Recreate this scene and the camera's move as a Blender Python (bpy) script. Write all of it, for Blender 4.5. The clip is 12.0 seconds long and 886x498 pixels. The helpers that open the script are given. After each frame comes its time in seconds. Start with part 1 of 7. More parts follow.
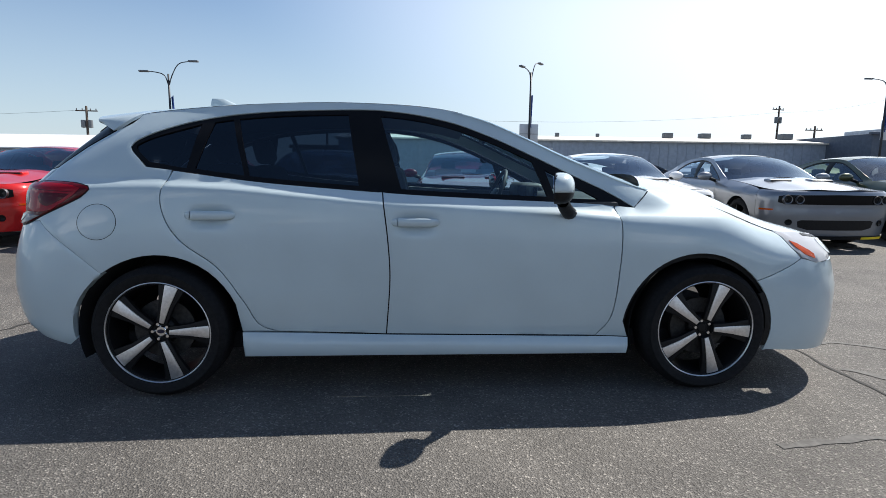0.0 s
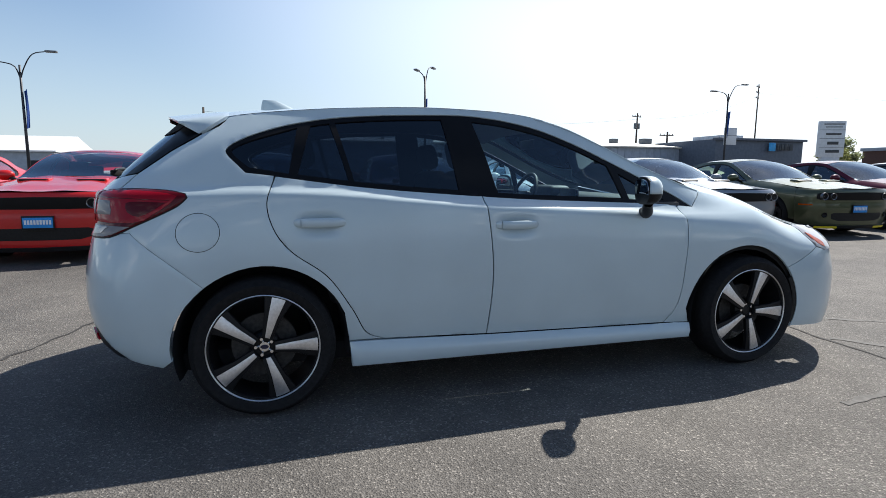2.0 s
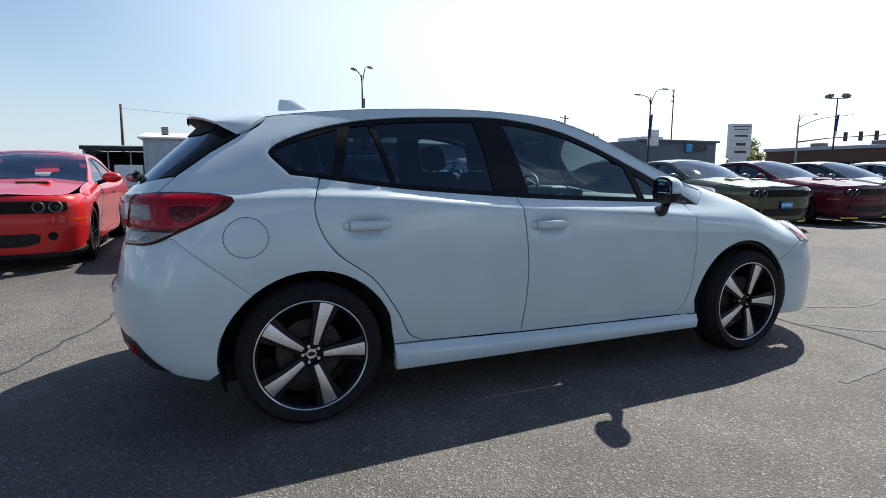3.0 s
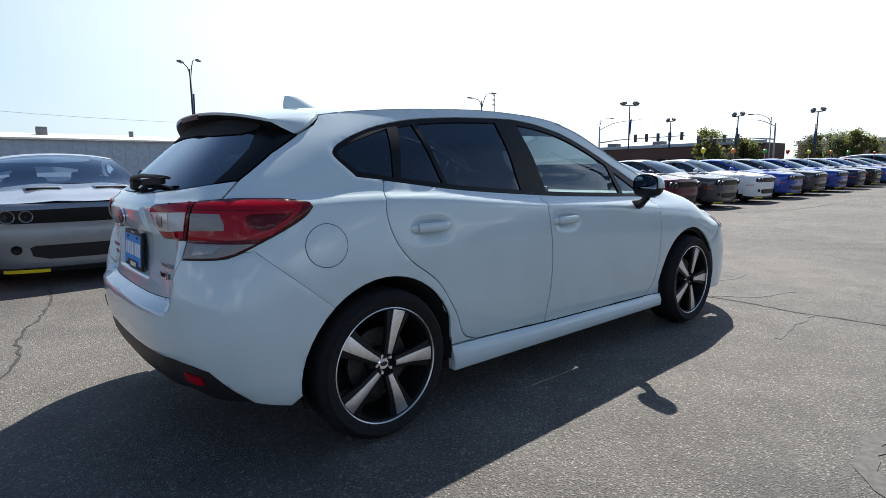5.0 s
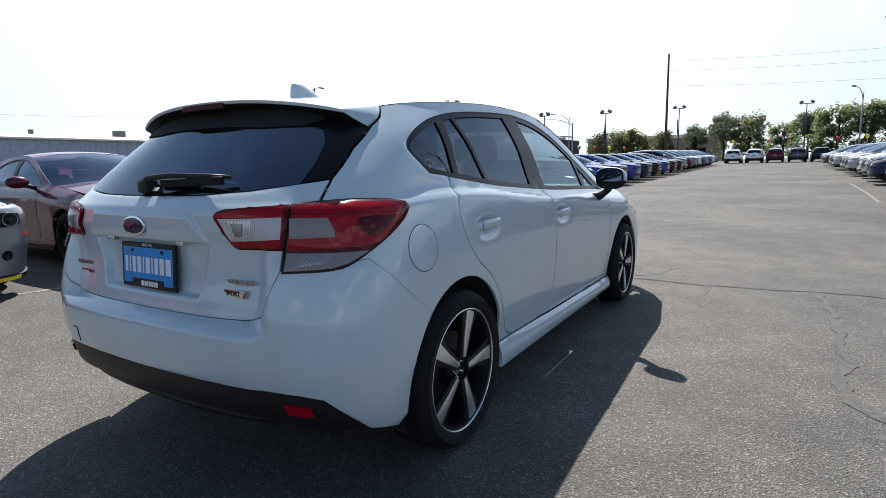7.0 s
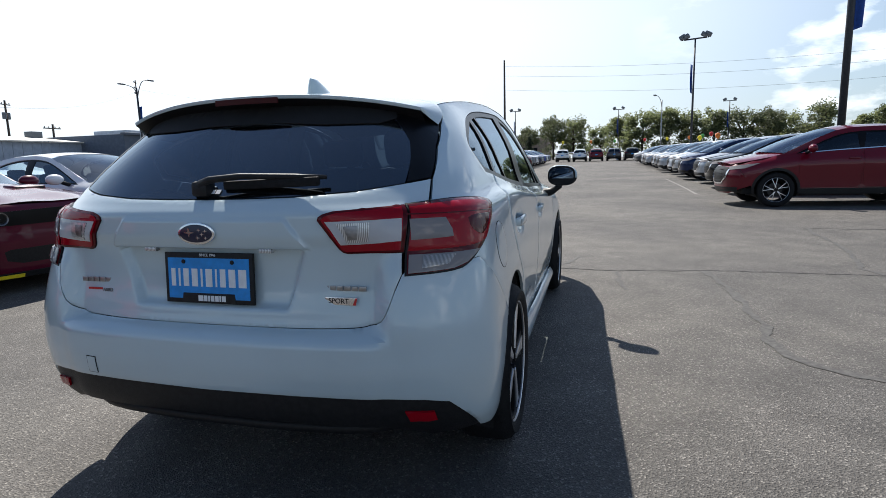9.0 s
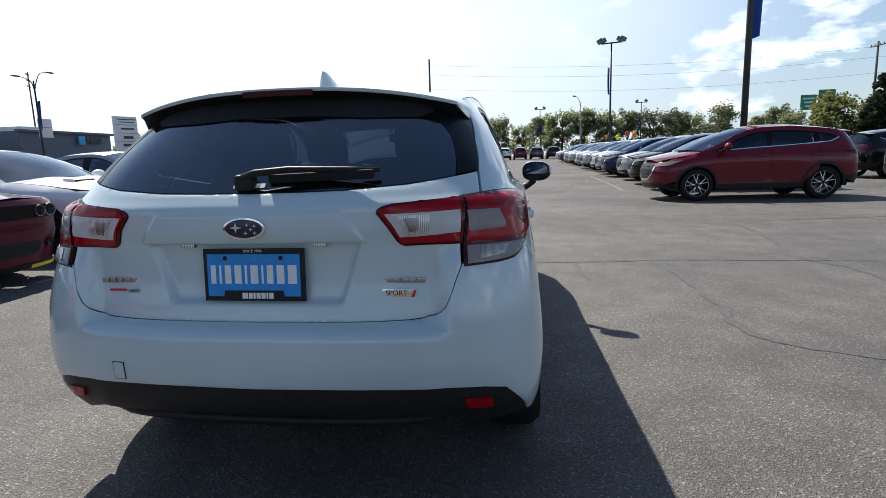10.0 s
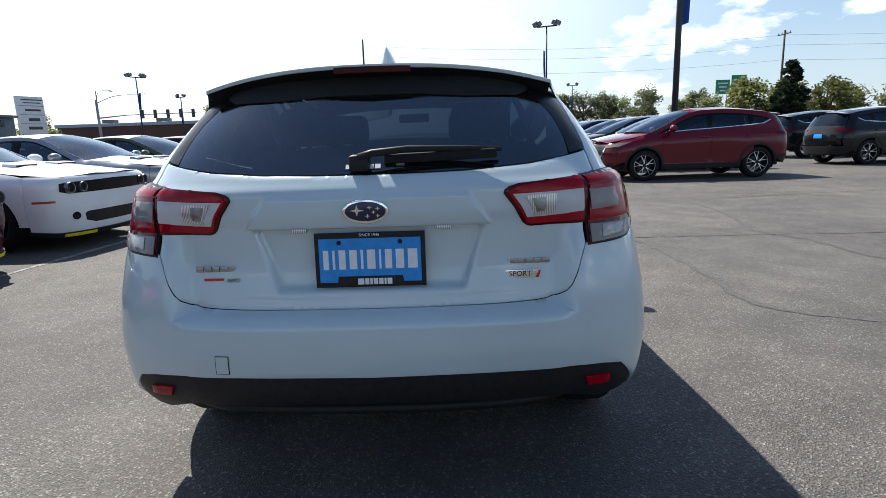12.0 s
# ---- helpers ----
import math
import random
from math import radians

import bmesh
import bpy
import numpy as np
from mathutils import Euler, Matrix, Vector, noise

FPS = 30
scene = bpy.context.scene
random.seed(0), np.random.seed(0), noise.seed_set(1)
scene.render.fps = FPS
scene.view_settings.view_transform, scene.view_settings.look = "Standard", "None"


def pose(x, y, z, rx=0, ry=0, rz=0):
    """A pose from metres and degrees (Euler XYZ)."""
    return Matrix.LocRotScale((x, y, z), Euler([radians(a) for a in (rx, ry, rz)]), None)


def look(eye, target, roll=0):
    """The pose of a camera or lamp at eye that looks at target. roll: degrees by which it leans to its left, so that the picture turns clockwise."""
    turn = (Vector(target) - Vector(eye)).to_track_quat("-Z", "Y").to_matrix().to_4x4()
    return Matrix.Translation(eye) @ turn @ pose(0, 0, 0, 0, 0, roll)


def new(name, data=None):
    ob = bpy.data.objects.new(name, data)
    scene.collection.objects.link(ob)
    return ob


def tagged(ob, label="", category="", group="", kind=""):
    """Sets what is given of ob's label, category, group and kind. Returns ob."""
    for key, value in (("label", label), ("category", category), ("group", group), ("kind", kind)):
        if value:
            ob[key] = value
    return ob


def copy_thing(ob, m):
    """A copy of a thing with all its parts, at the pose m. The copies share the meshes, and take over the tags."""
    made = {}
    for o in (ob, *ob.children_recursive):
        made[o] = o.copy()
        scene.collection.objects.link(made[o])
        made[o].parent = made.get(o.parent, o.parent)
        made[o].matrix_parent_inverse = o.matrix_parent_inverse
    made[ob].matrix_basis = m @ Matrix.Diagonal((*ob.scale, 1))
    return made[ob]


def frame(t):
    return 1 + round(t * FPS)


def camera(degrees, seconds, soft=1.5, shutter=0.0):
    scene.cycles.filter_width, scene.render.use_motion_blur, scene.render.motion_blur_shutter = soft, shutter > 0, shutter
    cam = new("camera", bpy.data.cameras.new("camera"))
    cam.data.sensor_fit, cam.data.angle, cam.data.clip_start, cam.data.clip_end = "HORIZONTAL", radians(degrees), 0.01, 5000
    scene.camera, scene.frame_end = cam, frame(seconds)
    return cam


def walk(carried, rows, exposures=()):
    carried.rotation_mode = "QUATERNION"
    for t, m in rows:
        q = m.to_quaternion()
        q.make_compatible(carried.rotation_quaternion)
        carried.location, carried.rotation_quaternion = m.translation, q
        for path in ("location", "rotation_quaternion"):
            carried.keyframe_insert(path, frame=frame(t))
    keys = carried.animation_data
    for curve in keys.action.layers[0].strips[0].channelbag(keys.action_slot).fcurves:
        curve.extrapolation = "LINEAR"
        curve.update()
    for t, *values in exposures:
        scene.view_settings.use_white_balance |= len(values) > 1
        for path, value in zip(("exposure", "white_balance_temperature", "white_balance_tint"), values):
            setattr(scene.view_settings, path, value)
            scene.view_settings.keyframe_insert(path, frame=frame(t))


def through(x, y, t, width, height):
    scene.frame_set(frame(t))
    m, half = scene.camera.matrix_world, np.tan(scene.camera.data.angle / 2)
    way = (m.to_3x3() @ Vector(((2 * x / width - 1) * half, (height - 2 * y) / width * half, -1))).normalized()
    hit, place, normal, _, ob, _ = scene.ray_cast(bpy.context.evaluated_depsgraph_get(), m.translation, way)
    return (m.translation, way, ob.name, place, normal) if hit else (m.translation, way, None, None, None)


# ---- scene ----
from mathutils.geometry import delaunay_2d_cdt

cam = camera(78.0, 12.0, soft=0.8)
PATH = [
    (0, (-0.142, -3.446, 1.096), (-0.025, -1.47, 0.81), 0.6),
    (0.5, (-0.405, -3.442, 1.091), (-0.183, -1.475, 0.81), 0.6),
    (1, (-0.683, -3.404, 1.092), (-0.362, -1.45, 0.812), 0.5),
    (1.5, (-0.938, -3.374, 1.09), (-0.51, -1.44, 0.811), 0.4),
    (2, (-1.207, -3.353, 1.099), (-0.671, -1.446, 0.824), 0.3),
    (2.5, (-1.453, -3.29, 1.085), (-0.806, -1.417, 0.815), 0.2),
    (3, (-1.702, -3.199, 1.104), (-0.934, -1.373, 0.83), 0.1),
    (5, (-2.564, -2.693, 1.11), (-1.288, -1.178, 0.833), -0.7),
    (5.5, (-2.735, -2.525, 1.101), (-1.324, -1.136, 0.821), -1.0),
    (6, (-2.91, -2.327, 1.109), (-1.38, -1.07, 0.825), -1.3),
    (6.5, (-3.039, -2.106, 1.106), (-1.425, -0.96, 0.814), -1.2),
    (7, (-3.153, -1.901, 1.124), (-1.47, -0.864, 0.823), -1.3),
    (9, (-3.504, -1.175, 1.14), (-1.602, -0.641, 0.824), -1.6),
    (9.5, (-3.558, -0.997, 1.134), (-1.624, -0.604, 0.809), -1.7),
    (10, (-3.62, -0.803, 1.132), (-1.665, -0.532, 0.804), -1.7),
    (10.5, (-3.651, -0.656, 1.147), (-1.686, -0.492, 0.812), -1.8),
    (11, (-3.656, -0.505, 1.146), (-1.688, -0.411, 0.801), -1.9),
    (11.5, (-3.649, -0.344, 1.134), (-1.683, -0.293, 0.771), -1.9),
    (12, (-3.64, -0.244, 1.137), (-1.679, -0.208, 0.742), -1.9),
]
walk(cam, [(t, look(eye, target, roll)) for t, eye, target, roll in PATH],
     [(0, .60), (3, .66), (5, .72), (7, .65), (9, .55), (9.5, .54), (10, .58), (11, .67), (12, .76)])

# ---------- world, sun, exposure ----------
SUN = Vector((0.71, 0.485, 1.0)).normalized()
world = bpy.data.worlds.new("sky")
scene.world = world
world.use_nodes = True
wn, wl = world.node_tree.nodes, world.node_tree.links
sky = wn.new("ShaderNodeTexSky")
sky.sky_type = "NISHITA"
sky.sun_disc = False
sky.sun_elevation = math.asin(SUN.z)
sky.sun_rotation = math.atan2(SUN.x, SUN.y)
sky.air_density, sky.dust_density, sky.ozone_density = 1.0, 0.35, 2.2
back = wn["Background"]
back.inputs["Strength"].default_value = 0.078
# thin fair-weather clouds low over the far end of the lot, more added unseen behind
tcw, sepw, clouds, amount, low, mixw = (wn.new("ShaderNodeTexCoord"), wn.new("ShaderNodeSeparateXYZ"), wn.new("ShaderNodeTexNoise"),
                                        wn.new("ShaderNodeMapRange"), wn.new("ShaderNodeMapRange"), wn.new("ShaderNodeMixRGB"))
mapw, prod = wn.new("ShaderNodeMapping"), wn.new("ShaderNodeMath")
mapw.inputs["Scale"].default_value = (1.0, 1.0, 2.6)
clouds.inputs["Scale"].default_value, clouds.inputs["Detail"].default_value, clouds.inputs["Roughness"].default_value = 4.2, 9.0, 0.55
amount.inputs["From Min"].default_value, amount.inputs["From Max"].default_value = 0.53, 0.66
low.inputs["From Min"].default_value, low.inputs["From Max"].default_value = 0.55, 0.20
prod.operation = "MULTIPLY"
mixw.inputs[2].default_value = (17.0, 17.3, 17.8, 1)
wl.new(tcw.outputs["Generated"], mapw.inputs["Vector"])
wl.new(mapw.outputs[0], clouds.inputs["Vector"])
wl.new(tcw.outputs["Generated"], sepw.inputs[0])
wl.new(sepw.outputs["Z"], low.inputs["Value"])
wl.new(clouds.outputs["Fac"], amount.inputs["Value"])
wl.new(amount.outputs[0], prod.inputs[0])
wl.new(low.outputs[0], prod.inputs[1])
# bright haze round the sun, fading towards the open blue
dotw, glow, mixh, side = wn.new("ShaderNodeVectorMath"), wn.new("ShaderNodeMapRange"), wn.new("ShaderNodeMixRGB"), wn.new("ShaderNodeMapRange")
dotw.operation = "DOT_PRODUCT"
dotw.inputs[1].default_value = SUN
glow.interpolation_type = "SMOOTHSTEP"
glow.inputs["From Min"].default_value, glow.inputs["From Max"].default_value = 0.36, 0.88
glow.inputs["To Max"].default_value = 0.80
mixh.inputs[2].default_value = (11.6, 12.3, 13.2, 1)
side.inputs["From Min"].default_value, side.inputs["From Max"].default_value = -0.05, -0.40
prod2 = wn.new("ShaderNodeMath")
prod2.operation = "MULTIPLY"
wl.new(tcw.outputs["Generated"], dotw.inputs[0])
wl.new(dotw.outputs["Value"], glow.inputs["Value"])
prod3, haze_low = wn.new("ShaderNodeMath"), wn.new("ShaderNodeMapRange")
prod3.operation = "MULTIPLY"
haze_low.interpolation_type = "SMOOTHSTEP"
haze_low.inputs["From Min"].default_value, haze_low.inputs["From Max"].default_value = 0.62, 0.18
wl.new(sepw.outputs["Z"], haze_low.inputs["Value"])
wl.new(haze_low.outputs[0], prod3.inputs[1])
wl.new(glow.outputs[0], prod3.inputs[0])
wl.new(prod3.outputs[0], mixh.inputs[0])
deep = wn.new("ShaderNodeHueSaturation")
deep.inputs["Saturation"].default_value, deep.inputs["Value"].default_value = 1.04, 1.08
wl.new(sky.outputs[0], deep.inputs["Color"])
pale, near = wn.new("ShaderNodeMixRGB"), wn.new("ShaderNodeMapRange")
near.inputs["From Min"].default_value, near.inputs["From Max"].default_value = 0.30, 0.0
near.inputs["To Max"].default_value = 0.80
pale.inputs[2].default_value = (4.9, 5.9, 6.9, 1)
wl.new(sepw.outputs["Z"], near.inputs["Value"])
wl.new(near.outputs[0], pale.inputs[0])
wl.new(deep.outputs[0], pale.inputs[1])
wl.new(pale.outputs[0], mixh.inputs[1])
wl.new(sepw.outputs["Y"], side.inputs["Value"])
wl.new(prod.outputs[0], prod2.inputs[0])
# extra clouds low at -x, out of view, added to brighten the hatchback's tail
side_x, either = wn.new("ShaderNodeMapRange"), wn.new("ShaderNodeMath")
side_x.inputs["From Min"].default_value, side_x.inputs["From Max"].default_value = -0.74, -0.92
either.operation = "MAXIMUM"
wl.new(sepw.outputs["X"], side_x.inputs["Value"])
wl.new(side.outputs[0], either.inputs[0])
wl.new(side_x.outputs[0], either.inputs[1])
wl.new(either.outputs[0], prod2.inputs[1])
wl.new(prod2.outputs[0], mixw.inputs[0])
wl.new(mixh.outputs[0], mixw.inputs[1])
wl.new(mixw.outputs[0], back.inputs["Color"])
sun = new("sun", bpy.data.lights.new("sun", "SUN"))
sun.data.energy, sun.data.angle, sun.data.color = 5.0, radians(0.55), (1.0, 0.95, 0.88)
sun.matrix_world = look(SUN * 60, (0, 0, 0))

# ---------- materials ----------


def material(name):
    m = bpy.data.materials.new(name)
    m.use_nodes = True
    return m, m.node_tree.nodes, m.node_tree.links, m.node_tree.nodes["Principled BSDF"]


def noise_ramp(n, l, scale, lo, hi, detail=4.0, coords="Object", lo_at=0.35, hi_at=0.65):
    tc, tx, rp = n.new("ShaderNodeTexCoord"), n.new("ShaderNodeTexNoise"), n.new("ShaderNodeValToRGB")
    tx.inputs["Scale"].default_value, tx.inputs["Detail"].default_value = scale, detail
    rp.color_ramp.elements[0].position, rp.color_ramp.elements[1].position = lo_at, hi_at
    rp.color_ramp.elements[0].color, rp.color_ramp.elements[1].color = (*lo, 1), (*hi, 1)
    l.new(tc.outputs[coords], tx.inputs["Vector"])
    l.new(tx.outputs["Fac"], rp.inputs["Fac"])
    return rp.outputs["Color"], tx.outputs["Fac"]


def plain(name, color, rough=0.6, metal=0.0, scale=18.0, vary=0.12, bump=0.0, coat=0.0):
    """A surface with small uneven colour and roughness, and grain where bump is given."""
    m, n, l, b = material(name)
    lo = tuple(c * (1 - vary) for c in color)
    hi = tuple(min(1.0, c * (1 + vary)) for c in color)
    out, fac = noise_ramp(n, l, scale, lo, hi)
    l.new(out, b.inputs["Base Color"])
    b.inputs["Roughness"].default_value, b.inputs["Metallic"].default_value = rough, metal
    if coat:
        b.inputs["Coat Weight"].default_value, b.inputs["Coat Roughness"].default_value = coat, 0.04
    if bump:
        bp = n.new("ShaderNodeBump")
        bp.inputs["Strength"].default_value, bp.inputs["Distance"].default_value = bump, 0.002
        fine = n.new("ShaderNodeTexNoise")
        fine.inputs["Scale"].default_value = scale * 12
        l.new(fine.outputs["Fac"], bp.inputs["Height"])
        l.new(bp.outputs["Normal"], b.inputs["Normal"])
    return m


def paint(name, color, metal=0.0, rough=0.35, ior=1.46):
    """Clear-coated car paint, with a thin uneven film of dust in the coat."""
    m, n, l, b = material(name)
    out, fac = noise_ramp(n, l, 2.5, tuple(c * 0.96 for c in color), tuple(min(1, c * 1.03) for c in color))
    l.new(out, b.inputs["Base Color"])
    b.inputs["Metallic"].default_value, b.inputs["Roughness"].default_value = metal, rough
    b.inputs["Coat Weight"].default_value, b.inputs["Coat IOR"].default_value = 1.0, ior
    b.inputs["Specular IOR Level"].default_value = 0.12
    rough_map, _ = noise_ramp(n, l, 6.0, (0.02, 0.02, 0.02), (0.07, 0.07, 0.07))
    l.new(rough_map, b.inputs["Coat Roughness"])
    return m


def glazing(name, tint, ior=1.5, dusty=0.0):
    """A thin pane: what passes is tinted, the rest mirrors by the angle."""
    m, n, l, b = material(name)
    n.remove(b)
    clear, gloss, fr, mix = n.new("ShaderNodeBsdfTransparent"), n.new("ShaderNodeBsdfGlossy"), n.new("ShaderNodeFresnel"), n.new("ShaderNodeMixShader")
    clear.inputs["Color"].default_value = (*tint, 1)
    gloss.inputs["Roughness"].default_value = 0.015
    gloss.inputs["Color"].default_value = (0.74, 0.87, 1.0, 1)
    fr.inputs["IOR"].default_value = ior
    l.new(fr.outputs[0], mix.inputs[0])
    l.new(clear.outputs[0], mix.inputs[1])
    l.new(gloss.outputs[0], mix.inputs[2])
    last = mix
    if dusty:
        dust, spots, mul, mix2 = n.new("ShaderNodeBsdfDiffuse"), n.new("ShaderNodeTexNoise"), n.new("ShaderNodeMapRange"), n.new("ShaderNodeMixShader")
        dust.inputs["Color"].default_value = (0.55, 0.53, 0.5, 1)
        tc = n.new("ShaderNodeTexCoord")
        spots.inputs["Scale"].default_value, spots.inputs["Detail"].default_value = 330.0, 2.0
        mul.inputs["From Min"].default_value, mul.inputs["From Max"].default_value = 0.60, 0.68
        mul.inputs["To Min"].default_value, mul.inputs["To Max"].default_value = 0.003, dusty
        l.new(tc.outputs["Object"], spots.inputs["Vector"])
        l.new(spots.outputs["Fac"], mul.inputs["Value"])
        l.new(mul.outputs[0], mix2.inputs[0])
        l.new(mix.outputs[0], mix2.inputs[1])
        l.new(dust.outputs[0], mix2.inputs[2])
        last = mix2
    l.new(last.outputs[0], n["Material Output"].inputs["Surface"])
    return m


def lens_material(name, color, rough=0.12, through=0.25):
    m, n, l, b = material(name)
    out, _ = noise_ramp(n, l, 5.0, tuple(c * 0.92 for c in color), color)
    l.new(out, b.inputs["Base Color"])
    b.inputs["Roughness"].default_value = rough
    b.inputs["Transmission Weight"].default_value = through
    b.inputs["Specular IOR Level"].default_value = 0.05
    b.inputs["Coat Weight"].default_value, b.inputs["Coat Roughness"].default_value, b.inputs["Coat IOR"].default_value = 0.6, 0.02, 1.4
    return m


def asphalt_material():
    """Worn parking-lot asphalt: pale stones in a dark binder, broad stains, fine relief."""
    m, n, l, b = material("asphalt")
    tc = n.new("ShaderNodeTexCoord")
    stones, rp = n.new("ShaderNodeTexVoronoi"), n.new("ShaderNodeValToRGB")
    stones.inputs["Scale"].default_value = 140.0
    rp.color_ramp.elements[0].position, rp.color_ramp.elements[1].position = 0.0, 1.0
    rp.color_ramp.elements[0].color, rp.color_ramp.elements[1].color = (0.066, 0.062, 0.057, 1), (0.25, 0.236, 0.215, 1)
    for where, c in ((0.55, (0.094, 0.089, 0.082, 1)), (0.90, (0.122, 0.116, 0.107, 1))):
        rp.color_ramp.elements.new(where).color = c
    l.new(tc.outputs["Object"], stones.inputs["Vector"])
    sep = n.new("ShaderNodeSeparateColor")
    l.new(stones.outputs["Color"], sep.inputs[0])
    l.new(sep.outputs[0], rp.inputs["Fac"])
    broad, bf = noise_ramp(n, l, 0.35, (0.78, 0.78, 0.8), (1.25, 1.23, 1.2), 6.0)
    patch, pf = noise_ramp(n, l, 2.8, (0.88, 0.88, 0.88), (1.1, 1.1, 1.1), 5.0)
    m1, m2 = n.new("ShaderNodeMixRGB"), n.new("ShaderNodeMixRGB")
    for q in (m1, m2):
        q.blend_type = "MULTIPLY"
        q.inputs[0].default_value = 1.0
    l.new(rp.outputs["Color"], m1.inputs[1])
    l.new(broad, m1.inputs[2])
    l.new(m1.outputs[0], m2.inputs[1])
    l.new(patch, m2.inputs[2])
    l.new(m2.outputs[0], b.inputs["Base Color"])
    b.inputs["Roughness"].default_value = 0.78
    b.inputs["Specular IOR Level"].default_value = 0.38
    bp = n.new("ShaderNodeBump")
    bp.inputs["Strength"].default_value, bp.inputs["Distance"].default_value = 0.75, 0.007
    l.new(stones.outputs["Distance"], bp.inputs["Height"])
    l.new(bp.outputs["Normal"], b.inputs["Normal"])
    return m


ASPHALT = asphalt_material()
CRACK = plain("crack_tar", (0.03, 0.029, 0.028), 0.9, scale=40)
STRIPE = plain("worn_line_paint", (0.22, 0.21, 0.195), 0.9, scale=25, vary=0.5)
WHITE = paint("pearl_white_paint", (0.495, 0.590, 0.626), 0.05, 0.28)
PAINTS = {
    "red": paint("red_paint", (0.52, 0.018, 0.018)),
    "silver": paint("silver_paint", (0.23, 0.25, 0.28), 0.55),
    "maroon": paint("maroon_paint", (0.085, 0.004, 0.018), 0.0, ior=1.3),
    "white": paint("white_paint", (0.76, 0.77, 0.78)),
    "green": paint("olive_green_paint", (0.075, 0.085, 0.045), 0.4),
    "grey": paint("dark_grey_paint", (0.06, 0.062, 0.068), 0.4),
    "blue": paint("blue_paint", (0.015, 0.055, 0.30), 0.3),
    "black": paint("black_paint", (0.006, 0.006, 0.007), 0.1, ior=1.38),
    "navy": paint("navy_paint", (0.010, 0.022, 0.070), 0.2, ior=1.34),
    "crimson": paint("crimson_paint", (0.125, 0.002, 0.012), 0.0, ior=1.36),
    "pale": paint("pale_silver_paint", (0.40, 0.42, 0.45), 0.5),
}
RUBBER = plain("tyre_rubber", (0.011, 0.011, 0.012), 0.75, scale=60, vary=0.25, bump=0.3)
TRIM = plain("black_plastic_trim", (0.014, 0.014, 0.015), 0.45, scale=60, vary=0.2, bump=0.15)
GLOSSBLACK = plain("gloss_black_trim", (0.006, 0.006, 0.007), 0.3, scale=10, vary=0.1)
GLOSSBLACK.node_tree.nodes["Principled BSDF"].inputs["IOR"].default_value = 1.25
UNDER = plain("dark_underbody", (0.009, 0.009, 0.01), 0.9, scale=20)
CHROME = plain("chrome", (0.75, 0.76, 0.78), 0.12, 1.0, scale=8, vary=0.05)
DARKCHROME = plain("dark_chrome", (0.33, 0.34, 0.36), 0.3, 1.0, scale=30, vary=0.1)
HIGHRED = plain("high_lamp_red", (0.05, 0.003, 0.003), 0.5, scale=30, vary=0.1)
MACHINED = plain("machined_alloy", (0.74, 0.74, 0.75), 0.38, 1.0, scale=90, vary=0.08)
BLACKALLOY = plain("black_alloy", (0.009, 0.009, 0.010), 0.45, 0.0, scale=30, vary=0.15)
BRAKE = plain("dull_brake_iron", (0.045, 0.043, 0.042), 0.6, 0.5, scale=60, vary=0.3)
GREYALLOY = plain("grey_alloy", (0.22, 0.22, 0.23), 0.35, 0.9, scale=30, vary=0.1)
STEEL = plain("brake_steel", (0.25, 0.25, 0.26), 0.4, 1.0, scale=60, vary=0.2)
for dull in (RUBBER, TRIM, BLACKALLOY, HIGHRED):
    dull.node_tree.nodes["Principled BSDF"].inputs["Specular IOR Level"].default_value = 0.22
CLEAR = glazing("clear_glass", (0.66, 0.83, 0.86), 1.75)
WINDSCREEN = glazing("windscreen_glass", (0.76, 0.88, 0.89), 1.3)
PRIVACY = glazing("privacy_glass", (0.12, 0.16, 0.21), 1.6)
REARGLASS = glazing("dusty_rear_glass", (0.13, 0.17, 0.22), 2.0, 0.13)
CARGLASS = glazing("car_glass", (0.66, 0.72, 0.72), 1.95)
FABRIC = plain("charcoal_seat_fabric", (0.035, 0.035, 0.038), 0.9, scale=120, vary=0.3, bump=0.3)
DASH = plain("dashboard_plastic", (0.03, 0.031, 0.033), 0.6, scale=50, vary=0.15, bump=0.2)
REDLENS = lens_material("red_lamp_lens", (0.30, 0.001, 0.010), 0.2, 0.0)
DARKRED = lens_material("dark_red_lens", (0.085, 0.001, 0.004), 0.2, 0.0)
SMOKELENS = lens_material("smoky_lamp_lens", (0.24, 0.225, 0.225), 0.06, 0.0)
CLEARLENS = lens_material("clear_lamp_lens", (0.52, 0.52, 0.53), 0.06, 0.0)


def ribbed(name, color, scale):
    """Faceted lamp optics: fine vertical ribs under a clear face."""
    m, n, l, b = material(name)
    tc, wv, rp = n.new("ShaderNodeTexCoord"), n.new("ShaderNodeTexWave"), n.new("ShaderNodeValToRGB")
    wv.inputs["Scale"].default_value, wv.bands_direction = scale, "Y"
    rp.color_ramp.elements[0].color, rp.color_ramp.elements[1].color = (*(c * .30 for c in color), 1), (*color, 1)
    l.new(tc.outputs["Object"], wv.inputs["Vector"])
    l.new(wv.outputs["Fac"], rp.inputs["Fac"])
    l.new(rp.outputs["Color"], b.inputs["Base Color"])
    b.inputs["Metallic"].default_value, b.inputs["Roughness"].default_value = 0.5, 0.3
    b.inputs["Coat Weight"].default_value, b.inputs["Coat Roughness"].default_value = 1.0, 0.02
    return m


